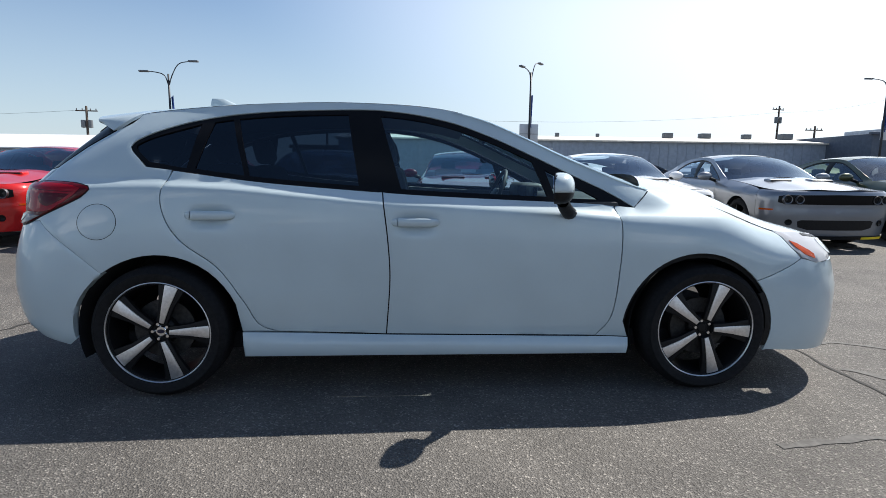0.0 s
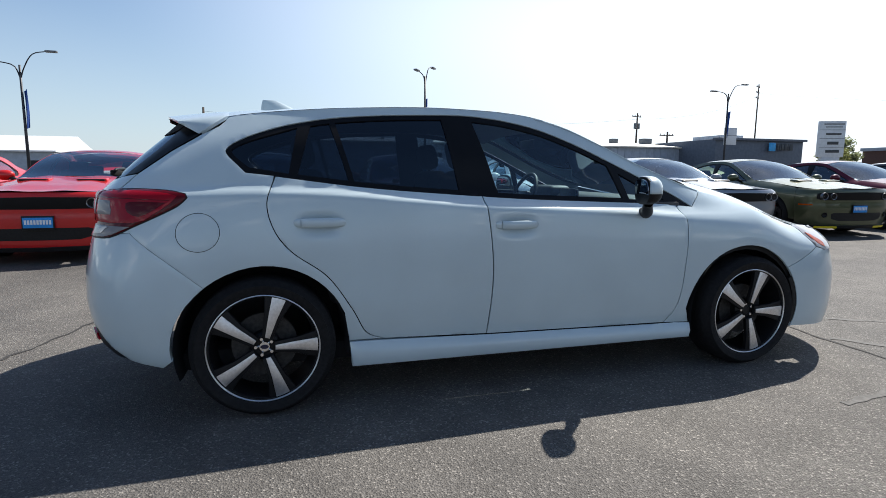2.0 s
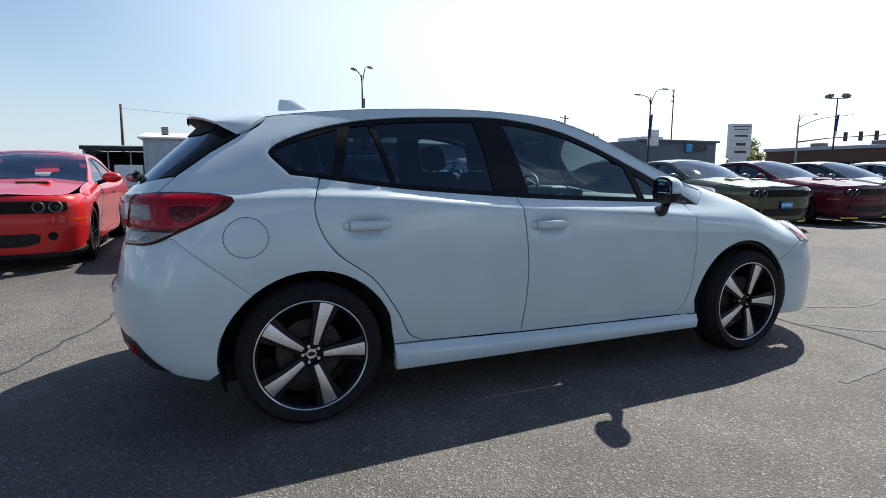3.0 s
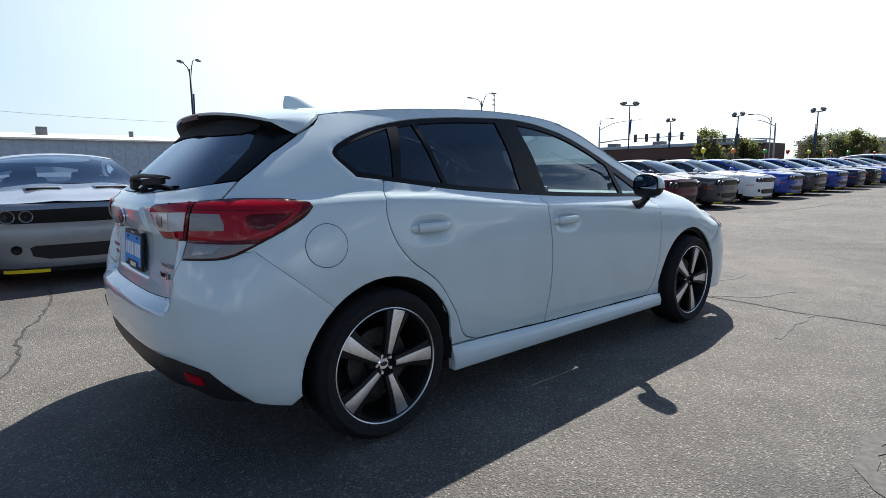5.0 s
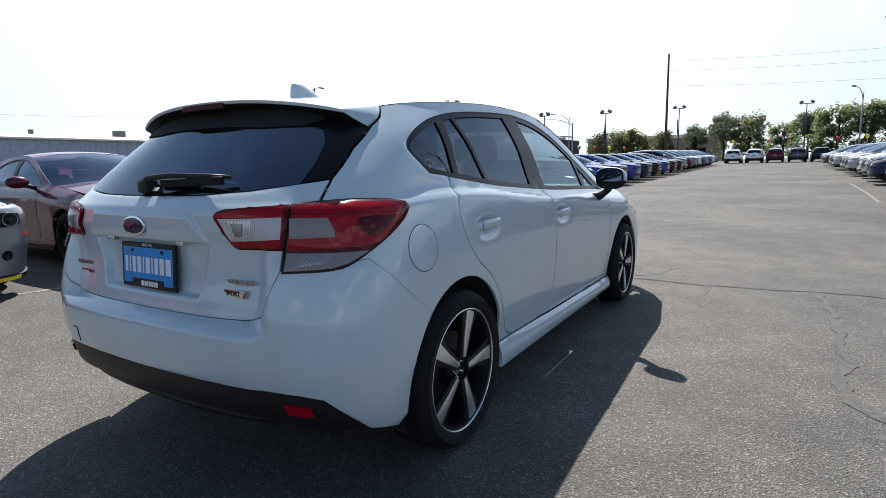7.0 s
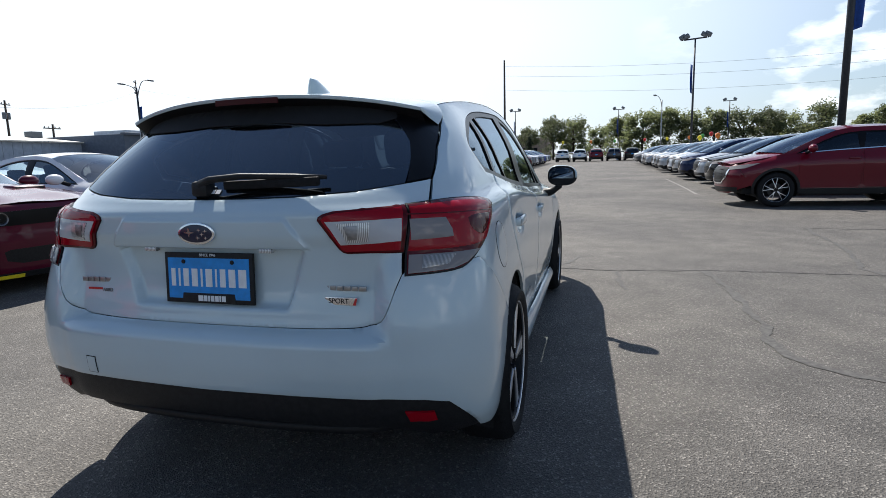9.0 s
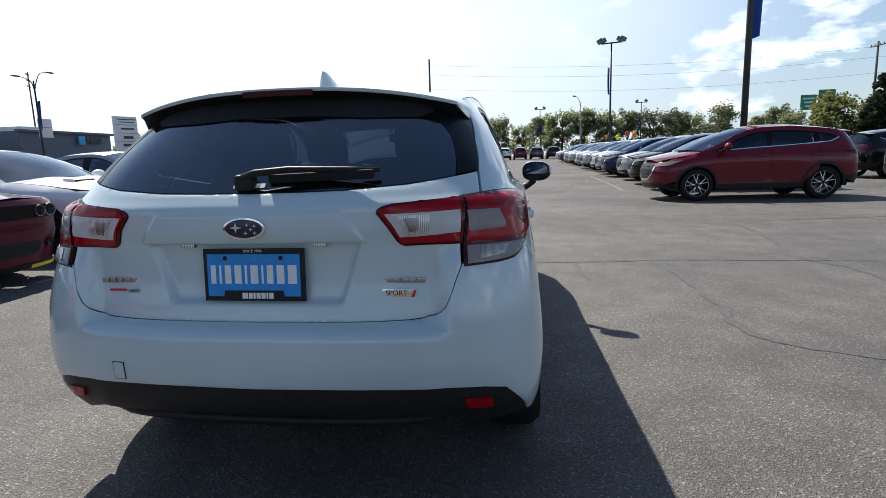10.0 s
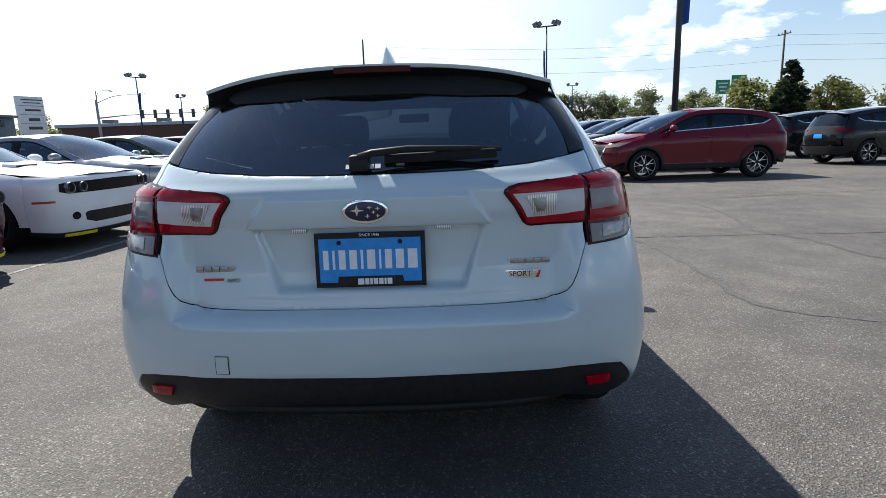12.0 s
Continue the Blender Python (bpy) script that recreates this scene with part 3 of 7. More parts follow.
def outlines():
    """The cut lines of the right flank, as closed outlines in (s, z)."""
    o = {}
    rear_arch = arc_points(-1.325, .318, .375, .372, 184, -2)       # from the bumper over the top to the sill
    front_arch = arc_points(1.290, .318, .370, .384, 188, -18)
    front_gap = spline([(.87, .920), (.89, .828), (.885, .627), (.86, .385), (.79, .276)])
    mid_gap = spline([(-.28, .990), (-.252, .757), (-.243, .564), (-.262, .292)])
    rear_gap = spline([(-1.265, 1.083), (-1.302, .965), (-1.275, .846), (-1.20, .745), (-1.05, .630), (-.94, .470), (-.875, .350), (-.79, .310)])
    def belt(a, b):
        xs = np.linspace(a, b, 26)
        return [(x, float(belt_z(x))) for x in xs]
    low_r = [(-.79, .310), (-.262, .292)]
    low_f = [(-.262, .292), (.79, .276)]
    o["rear_door"] = shrink(tidy(rear_gap + low_r + mid_gap[::-1] + belt(-.28, -1.265), .02), .003)
    o["front_door"] = shrink(tidy(mid_gap + low_f + front_gap[::-1] + belt(.87, -.28), .02), .003)
    o["sill"] = shrink([(-.955, .312), (-.79, .308), (-.262, .290), (.79, .274), (.955, .268), (.945, .190), (-.945, .190)], .002)
    arch_low = arc_points(1.290, .318, .370, .384, 40, -18, 10)
    front_arch = arc_points(1.290, .318, .370, .384, 188, 40, 22)
    seam_f = spline([front_arch[-1], (1.655, .598), (1.735, .636), (1.803, .675)])
    o["fender"] = shrink(tidy(front_gap + [(.955, .270)] + front_arch[2:-1] + seam_f
                              + [(1.780, .722), (1.785, .771), (1.768, .800), (1.72, .817), (1.55, .877), (1.38, .944), (1.2, .981), (1.075, 1.006), (.975, .922)] + belt(.975, .87)[1:-1], .02), .0022)
    gate_gap = [(hatch.s_rear(y, z), z) for y, z in ((.694, 1.026), (.680, 1.093), (.660, 1.192), (.638, 1.272))] + [(-1.52, 1.308), (-1.482, 1.336)]
    o["gate_gap"] = gate_gap
    bump_seam = [rear_arch[7], (-1.70, .730), (hatch.s_of(-1.857, .842), .845), (hatch.s_rear(.655, .832), .832)]
    rails = [(x, float(rail_z(x))) for x in np.linspace(-1.468, 1.075, 90)]
    dlo_back = spline([(-1.39, 1.099), (-1.425, 1.135), (-1.468, 1.178), (-1.472, 1.200), (-1.44, 1.228), (-1.38, 1.259)])
    dlo_top = [(x, float(dlo_z(x))) for x in np.linspace(-1.38, .975, 80)]
    o["side_frame"] = shrink(tidy([(-.79, .312), (-.955, .314)] + rear_arch[8:-3][::-1] + bump_seam + gate_gap + rails + [(.975, .922)]
                                  + dlo_top[::-1] + dlo_back[::-1] + belt(-1.39, -1.265) + rear_gap[1:-1], .02), .0015)
    o["dlo"] = shrink(tidy(dlo_back + dlo_top + belt(.975, -1.39), .02), .001)
    bottom = [(hatch.s_rear(y, z), z) for y, z in ((.0, .452), (.2, .455), (.40, .456), (.58, .453), (.70, .444), (.765, .430))]
    bottom += [(hatch.s_of(-1.975, .80), .386), (hatch.s_of(-1.87, .808), .300), (-1.735, .258), (-1.695, .29)]
    seam_r = spline([(.0, .652), (.25, .653), (.42, .655), (.525, .661), (.578, .682), (.603, .722), (.622, .772), (.640, .819)])
    top = [(hatch.s_rear(y, z), z) for y, z in seam_r]
    o["rear_bumper"] = shrink(tidy(top + [(hatch.s_rear(.650, .832), .829)] + bump_seam[2::-1] + rear_arch[:7][::-1] + bottom[::-1], .02), .0)
    o["diffuser"] = tidy(bottom[:-2] + [(hatch.s_rear(y, z), z) for y, z in ((.70, .30), (.57, .345), (.2, .352), (0, .352))], .02)
    o["tailgate"] = tidy([(hatch.s_rear(y, z), z) for y, z in [(max(0, y - .0022 * min(1, 3 * y)), z + .0022) for y, z in seam_r] + [(.636, .84), (.634, .88), (.632, .95), (.630, 1.0165), (.687, 1.028), (.676, 1.088),
                                                                   (.60, 1.075), (.48, 1.058), (.30, 1.046), (.15, 1.043), (0, 1.042)]], .02)
    o["rear_glass"] = tidy([(hatch.s_rear(y, z), z) for y, z in ((0, 1.046), (.15, 1.047), (.30, 1.050), (.48, 1.062), (.612, 1.080), (.584, 1.212), (.50, 1.30), (.3, 1.33), (0, 1.345))], .03)
    o["gate_pillar"] = tidy([(hatch.s_rear(y, z), z) for y, z in ((.616, 1.083), (.675, 1.094), (.655, 1.192), (.632, 1.274), (.57, 1.315), (.50, 1.325), (.503, 1.30), (.581, 1.212))], .02)
    front_low = [(1.66, .205), (hatch.s_of(2.0, .80), .185), (hatch.s_front(.6, .18), .18), (hatch.s_front(0, .18), .18)]
    o["front_bumper"] = shrink(tidy(arch_low[1:] + front_low + [(hatch.s_front(0, .70), .70), (hatch.s_front(.4, .70), .70), (hatch.s_front(.58, .66), .655), (1.895, .650)] + seam_f[::-1], .02), .0015)
    return o


OUT = outlines()


def glass_cut(x0t, x0b, x1t, x1b, top, bottom):
    """A window's outline between two slanted bars, set in from the opening's edge."""
    xs = np.linspace(x0t, x1t, 14)
    up = [(x, float(dlo_z(x)) - top) for x in xs]
    xb = np.linspace(x1b, x0b, 14)
    return up + [(x, float(belt_z(x)) + bottom) for x in xb]


def wheel(parent, x, y, side, turn, radius=.318, rim=.243, width=.225, style="two_tone"):
    """side: -1 for the car's right. The axle lies along y, the outer face away from the car."""
    w = thing("wheel")
    w.parent = parent
    w.location = (x, y, radius)
    w.rotation_euler = (0, 0, 0)
    s = side
    h = width / 2
    prof = [(rim - .012, h - .028), (rim + .004, h - .012), (rim + .014, h - .004), (rim + .045, h), (radius - .028, h - .006), (radius - .010, h - .022), (radius, h - .045),
            (radius + .0005, 0), (radius, -h + .045), (radius - .012, -h + .02), (rim + .03, -h), (rim - .012, -h + .03)]
    part("tyre", lathe_mesh("tyre", [(r, d * s) for r, d in prof], RUBBER, 64), w, "black low-profile rubber tyre")
    dark, face = (BLACKALLOY, MACHINED) if style in ("two_tone", "twin") else ((BLACKALLOY, BLACKALLOY) if style == "black" else (GREYALLOY, GREYALLOY))
    barrel = [(rim + .002, h - .016), (rim - .008, h - .020), (rim - .016, h - .05), (rim - .03, -h + .06), (rim - .005, -h + .03)]
    part("rim", lathe_mesh("rim", [(r, d * s) for r, d in barrel], dark, 64), w)
    ring = [(rim + .003, h - .018), (rim + .003, h - .012), (rim, h - .0105), (rim - .003, h - .013), (rim - .003, h - .02)]
    part("rim_edge", lathe_mesh("rim_edge", [(r, d * s) for r, d in ring], face, 64), w)
    part("brake_disc", lathe_mesh("brake_disc", [(.05, .0), (.06, .018 * s), (.145, .018 * s), (.145, -.004 * s), (.05, -.004 * s)], BRAKE, 40), w)
    hubm = [(.0, h - .052), (.052, h - .052), (.064, h - .062), (.07, h - .09), (.05, 0)]
    part("hub", lathe_mesh("hub", [(r, d * s) for r, d in hubm], dark, 32), w)
    cap = lathe_mesh("centre_cap", [(0, (h - .044) * s), (.022, (h - .045) * s), (.027, (h - .049) * s), (.027, (h - .056) * s)], CHROME if style == "two_tone" and x < 0 else dark, 24)
    cap = part("centre_cap", cap, w)
    if style == "two_tone" and x < 0:
        mark = extruded([(.018 * math.cos(a), .010 * math.sin(a)) for a in np.linspace(0, 2 * math.pi, 20)[:-1]], .001, BADGEBLUE, "cap_mark")
        part("cap_mark", mark, cap, "dark blue oval mark").matrix_basis = Matrix(((1, 0, 0, 0), (0, 0, s, s * (h - .0445)), (0, 1, 0, 0), (0, 0, 0, 1)))
    # spokes: a machined wedge on a black web
    spoke_m, web_m = None, None
    for k in range(5):
        a = radians(turn + 72 * k)
        if spoke_m is None:
            if style == "two_tone":
                shape = [(.048, -.010), (.048, .011), (.14, .023), (rim - .004, .033), (rim - .002, -.030), (.14, -.016)]
                web = [(.045, -.024), (.045, .026), (.14, .040), (rim - .01, .066), (rim - .006, -.062), (.14, -.034)]
            elif style == "twin":
                shape = [(.046, -.012), (.046, .012), (.09, .013), (rim - .004, .060), (rim - .003, .051), (.105, .003), (.105, -.003), (rim - .003, -.051), (rim - .004, -.060), (.09, -.013)]
                web = None
            else:
                shape = [(.045, -.020), (.045, .020), (.15, .012), (rim - .006, .040), (rim - .004, .022), (.17, 0), (rim - .004, -.022), (rim - .006, -.040), (.15, -.012)]
                web = [(.045, -.024), (.045, .024), (.15, .016), (rim - .01, .02), (rim - .006, -.02), (.15, -.016)]
            spoke_m = extruded(shape, .006, face, "spoke", .0015)
            web_m = extruded(web, .022, dark, "spoke_web", .004) if web else None
        place = Matrix(((math.cos(a), -math.sin(a), 0, 0), (0, 0, s, 0), (math.sin(a), math.cos(a), 0, 0), (0, 0, 0, 1)))
        ob = part("spoke", spoke_m, w)
        ob.matrix_basis = Matrix.Translation((0, s * (h - .027), 0)) @ place
        if style == "two_tone":
            ob = part("spoke_web", web_m, w)
            ob.matrix_basis = Matrix.Translation((0, s * (h - .0475), 0)) @ place
        b = a + radians(36)
        nut = lathe_mesh("wheel_nut", [(0, .012), (.007, .012), (.009, .009), (.009, -.004)], CHROME, 10, "z")
        ob = part("wheel_nut", nut, w)
        ob.matrix_basis = Matrix.Translation((.038 * math.cos(b), s * (h - .052), .038 * math.sin(b))) @ Matrix(((1, 0, 0, 0), (0, 0, s, 0), (0, 1, 0, 0), (0, 0, 0, 1)))
    return w


def window_bars(o):
    glass = {
        "rear_quarter_glass": glass_cut(-1.40, -1.375, -1.155, -1.205, .020, .020),
        "rear_vent_glass": glass_cut(-1.10, -1.165, -1.012, -.935, .022, .022),
        "rear_door_glass": glass_cut(-.985, -.91, -.455, -.395, .022, .022),
        "front_door_glass": glass_cut(-.295, -.19, .465, .535, .026, .022),
        "front_vent_glass": glass_cut(.535, .585, .74, .80, .028, .020),
    }
    glass["rear_quarter_glass"] = spline([(-1.375, 1.122), (-1.415, 1.155), (-1.448, 1.190), (-1.43, 1.212), (-1.36, 1.245), (-1.16, 1.310)], .02) + [(-1.205, 1.094)]
    glass["front_vent_glass"] = [(.525, 1.105), (.75, .985), (.80, .960), (.575, .966)]
    return glass


def build_hatchback():
    car = tagged(thing("hatchback"), "pearl white five-door hatchback parked alone on the asphalt", "car")
    g = window_bars(OUT)
    for left in (False, True):
        def skin(name, key, mat, **kw):
            return panel_mesh(name, hatch, OUT[key] if isinstance(key, str) else tidy(key, min(.02, kw.get("step", .03))), mat, left=left, **kw)
        frame_ = part("side_frame", skin("side_frame", "side_frame", WHITE, step=.018), car)
        for name in ("rear_door", "front_door"):
            def dent(p, name=name):
                hx, hz = (-1.075, .862) if name == "rear_door" else (-.115, .835)
                d = np.abs((p[:, 0] - hx) / .085) ** 3 + np.abs((p[:, 2] - hz - .004) / .040) ** 3
                return -.020 * np.exp(-d)
            door = part(name, skin(name, name, WHITE, step=.014, push=dent), car)
            hx, hz = (-1.075, .876) if name == "rear_door" else (-.12, .847)
            hy = float(hatch.half(hx, hz)) + .008
            sgn = 1 if left else -1
            def grip(x0, x1):
                rows = []
                for q in np.linspace(0, 1, 13):
                    x = x0 + (x1 - x0) * q
                    k = max(.03, 1 - abs((x + .002) / .124) ** 5) ** .5
                    y = hy + .006 - .024 * abs(x / .12) ** 4
                    rows.append([(hx + x, sgn * (y + .010 * k * math.cos(radians(t))), hz + .021 * k * math.sin(radians(t))) for t in range(-180, 181, 24)])
                return rows
            part("door_handle", grid_mesh("door_handle", grip(-.083, .119), WHITE), door)
            part("lock_cover", grid_mesh("lock_cover", grip(-.121, -.0865), WHITE), door)
        part("side_skirt", skin("side_skirt", "sill", WHITE, step=.03, depth=.05, lift=.012, roll=.006), car)
        part("front_fender", skin("front_fender", "fender", WHITE, step=.025), car)
        window = part("window_trim", skin("window_trim", "dlo", GLOSSBLACK, holes=[g[k] for k in g], step=.03, lift=-.006, roll=.0), car, "gloss black window surround")
        for k in g:
            part(k, skin(k, shrink(tidy(g[k], .03), -.004), CLEAR if k.startswith("front") else PRIVACY, step=.05, lift=-.012, depth=.004, roll=0), window,
                 "lightly tinted glass" if k.startswith("front") else "dark privacy glass")
        # fuel flap, on the right only
        if not left:
            gap = arc_points(-1.578, .843, .0835, .083, 0, 360, 40)[:-1]
            part("fuel_flap_gap", skin("fuel_flap_gap", gap, UNDER, step=.02, lift=.0008, depth=.003, roll=0), frame_)
            flap = arc_points(-1.578, .843, .081, .0805, 0, 360, 40)[:-1]
            part("fuel_flap", skin("fuel_flap", flap, WHITE, step=.02, lift=.0022, depth=.004, roll=.0012), frame_)
        sgn = 1 if left else -1
        # mirror
        head = bmesh.new()
        bmesh.ops.create_uvsphere(head, u_segments=24, v_segments=16, radius=1)
        for v in head.verts:
            x, y, z = v.co
            q = (abs(x) ** 2.6 + abs(y) ** 2.6 + abs(z) ** 2.6) ** (-1 / 2.6)
            v.co = Vector((x * q, y * q, z * q))
            if v.co.x < -.35:
                v.co.x = -.35 - (v.co.x + .35) * -.12
            v.co = Vector((v.co.x * .066 + .545, sgn * (v.co.y * .108 + .945 + v.co.x * -.012), v.co.z * .072 + 1.018 - v.co.y * .006))
            v.co.z = max(v.co.z, 1.002)
        swing = Matrix.Translation((.545, sgn * .945, 0)) @ Matrix.Rotation(radians(15 * sgn), 4, "Z") @ Matrix.Translation((-.545, -sgn * .945, 0))
        head.transform(swing)
        mirror = part("door_mirror", smooth_bm(head, 50), car, "white capped door mirror", WHITE)
        rim_shape = [(.102 * math.copysign(abs(math.cos(q)) ** .72, math.cos(q)), .070 * math.copysign(abs(math.sin(q)) ** .72, math.sin(q))) for q in np.linspace(0, 2 * math.pi, 33)[:-1]]
        back_at = swing @ Matrix(((0, 0, -1, .532), (-1, 0, 0, sgn * .945), (0, 1, 0, 1.016), (0, 0, 0, 1)))
        part("mirror_bezel", extruded(rim_shape, .014, TRIM, "mirror_bezel", .004, back_at), mirror)
        part("mirror_glass", extruded([(x * .88, y * .84) for x, y in rim_shape], .004, MIRRORGLASS, "mirror_glass", .001, back_at @ Matrix.Translation((0, 0, .0122)) @ Matrix.Rotation(radians(7), 4, "X")), mirror, "silvered mirror glass")
        low = bmesh.new()
        bmesh.ops.create_uvsphere(low, u_segments=20, v_segments=12, radius=1)
        for v in low.verts:
            x, y, z = v.co
            q = (abs(x) ** 2.6 + abs(y) ** 2.6 + abs(z) ** 2.6) ** (-1 / 2.6)
            x, y, z = x * q, y * q, z * q
            x = max(x, -.40)
            v.co = Vector((x * .0655 + .545, sgn * (y * .107 + .945 - .012 * x), min(z * .072 + 1.018, 1.001)))
        low.transform(swing)
        part("mirror_lower_shell", smooth_bm(low), mirror, mat=TRIM)
        foot = spline([(.560, .94, .955), (.585, .90, .925), (.615, .86, .900), (.635, .80, .890)], .02)
        rows = [[(x + (.030 + .012 * i / len(foot)) * math.cos(radians(a)), sgn * y, z + (.026 + .008 * i / len(foot)) * math.sin(radians(a))) for a in range(0, 361, 30)] for i, (x, y, z) in enumerate(foot)]
        part("mirror_foot", grid_mesh("mirror_foot", rows, TRIM), mirror)
        # wheel housings
        for hx in (HUB_R, HUB_F):
            me = lathe_mesh("wheel_housing", [(.20, sgn * .45), (.366, sgn * .45), (.372, sgn * .80), (.380, sgn * .838)], UNDER, 30, arc=(-10, 200))
            ob = part("wheel_housing", me, car)
            ob.location = (hx, 0, HUB_Z)
        wheel(car, HUB_R, sgn * .7725, sgn, 0 if not left else 20)
        wheel(car, HUB_F, sgn * .770, sgn, -4 if not left else 40)
        # tail lamp: outer half on the flank, inner half on the tailgate
        gs = hatch.s_rear
        so = hatch.s_of
        outer = spline([(gs(.637, 1.016), 1.016), (so(-1.868, .770), 1.024), (so(-1.72, .835), 1.018), (so(-1.640, .857), 1.004)], .02) + \
            spline([(so(-1.632, .860), .990), (so(-1.668, .867), .957), (so(-1.755, .862), .912), (so(-1.848, .844), .869), (so(-1.917, .809), .834), (so(-1.958, .770), .823), (gs(.650, .818), .818)], .02)
        part("lamp_gasket", skin("lamp_gasket", shrink(tidy(outer, .02), -.004), TRIM, step=.02, lift=.0012, depth=.01, roll=0), car)
        lamp = part("tail_lamp", skin("tail_lamp", shrink(tidy(outer, .02), .001), DARKRED, step=.012, lift=.007, depth=.03, roll=.003), car, "red and clear tail lamp")
        upper = spline([(gs(.646, 1.006), 1.006), (so(-1.868, .770), 1.014), (so(-1.73, .833), 1.006), (so(-1.668, .850), .995)], .02) + spline([(so(-1.700, .86), .962), (so(-1.765, .862), .920), (so(-1.838, .846), .887), (gs(.65, .884), .884)], .02)
        part("red_lens", skin("red_lens", tidy(upper, .012), REDLENS, step=.012, lift=.0092, depth=.003, roll=.001), lamp, "bright red lens")
        part("clear_lens", skin("clear_lens", [(gs(.651, .976), .976), (so(-1.937, .751), .974), (so(-1.930, .768), .939), (so(-1.931, .771), .917), (gs(.657, .916), .916)], SMOKELENS, step=.012, lift=.0115, depth=.004, roll=.0015), lamp, "clear grey lens")
        part("reversing_lens", skin("reversing_lens", tidy([(gs(.652, .873), .873), (so(-1.852, .838), .868), (so(-1.917, .805), .837), (so(-1.955, .768), .8255), (gs(.655, .8205), .8205)], .02), SMOKELENS, step=.012, lift=.0105, depth=.004, roll=.0015), lamp, "clear lower lens")
        part("reversing_bulb", skin("reversing_bulb", [(gs(.690, .868), .868), (gs(.770, .865), .865), (gs(.755, .838), .838), (gs(.690, .832), .832)], LAMPDARK, step=.012, lift=.0135, depth=.004, roll=.001), lamp)
        part("dark_insert", skin("dark_insert", spline([(so(-1.715, .862), .968), (so(-1.82, .83), .972), (so(-1.868, .808), .965), (so(-1.862, .825), .928), (so(-1.82, .85), .910), (so(-1.765, .86), .935), (so(-1.715, .862), .968)])[:-1], DARKRED, step=.012, lift=.0105, depth=.003, roll=.001), lamp)
        part("lens_line", skin("lens_line", [(gs(.640, .9905), .9905), (so(-1.86, .81), .985), (so(-1.70, .862), .978), (so(-1.70, .862), .9755), (so(-1.86, .81), .982), (gs(.640, .987), .987)], DARKRED, step=.012, lift=.0100, depth=.003, roll=.0005), lamp)
        inner = [(gs(.402, .970), .970), (gs(.3955, .979), .979), (gs(.398, .988), .988), (gs(.410, .9955), .9955), (gs(.440, 1.003), 1.003), (gs(.630, 1.015), 1.015), (gs(.638, .882), .882), (gs(.474, .880), .880), (gs(.461, .884), .884), (gs(.451, .893), .893)]
        part("lamp_gasket", skin("lamp_gasket", shrink(tidy(inner, .02), -.002), TRIM, step=.02, lift=.0012, depth=.01, roll=0), car)
        lamp2 = part("tailgate_lamp", skin("tailgate_lamp", inner, DARKRED, step=.012, lift=.008, depth=.02, roll=.003), car, "red and clear inner tail lamp")
        part("red_lens", skin("red_lens", tidy([(gs(.411, .973), .973), (gs(.407, .981), .981), (gs(.416, .989), .989), (gs(.444, .996), .996), (gs(.626, 1.007), 1.007), (gs(.629, .889), .889), (gs(.472, .887), .887), (gs(.460, .893), .893)], .012), REDLENS, step=.012, lift=.0105, depth=.003, roll=.001), lamp2, "bright red lens")
        lens = part("clear_lens", skin("clear_lens", [(gs(.418, .976), .976), (gs(.631, .979), .979), (gs(.631, .915), .915), (gs(.460, .910), .910)], CLEARLENS, step=.012, lift=.0125, depth=.004, roll=.0015), lamp2)
        part("reflector", skin("reflector", [(gs(.452, .970), .970), (gs(.545, .972), .972), (gs(.540, .920), .920), (gs(.480, .916), .916)], LAMPGREY, step=.012, lift=.0155, depth=.003, roll=.001), lens)
        part("lens_shade", skin("lens_shade", [(gs(.472, .962), .962), (gs(.512, .963), .963), (gs(.510, .928), .928), (gs(.486, .926), .926)], STEEL, step=.012, lift=.0182, depth=.002, roll=.001), lens)
        part("bumper_reflector", skin("bumper_reflector", [(gs(.640, .408), .408), (gs(.722, .402), .402), (gs(.728, .372), .372), (gs(.652, .373), .373)], REDLENS, step=.02, lift=.004, depth=.02, roll=.003), car, "red reflector")
        # headlamp
        hl = [(1.770, .801), (so(1.90, .635), .789), (so(2.04, .57), .772), (so(2.11, .545), .735), (so(2.10, .58), .69), (so(2.02, .70), .655), (1.890, .646), (1.806, .676), (1.782, .722), (1.787, .770)]
        head_lamp = part("headlamp", skin("headlamp", shrink(tidy(hl, .02), .002), HEADLENS, step=.025, lift=.006, depth=.05, roll=.006), car, "clear headlamp with amber corner")
        part("amber_marker", skin("amber_marker", [(1.800, .752), (1.835, .738), (1.885, .690), (1.882, .668), (1.825, .690), (1.800, .722)], AMBER, step=.02, lift=.008, depth=.003, roll=.001), head_lamp)
        part("projector", skin("projector", arc_points(so(2.04, .64), .712, .05, .036, 0, 360, 20)[:-1], CHROME, step=.02, lift=.009, depth=.003, roll=.001), head_lamp)
        part("lamp_brow", skin("lamp_brow", [(so(1.92, .63), .778), (so(2.06, .575), .760), (so(2.06, .60), .750), (so(1.92, .66), .766)], GLOSSBLACK, step=.02, lift=.008, depth=.003, roll=.001), head_lamp)
        part("wheel_arch_guard", skin("wheel_arch_guard", arc_points(1.290, .318, .371, .384, -14, 30, 12) + arc_points(1.29, .318, .345, .360, 30, -14, 12), TRIM, step=.02, lift=-.004), car)

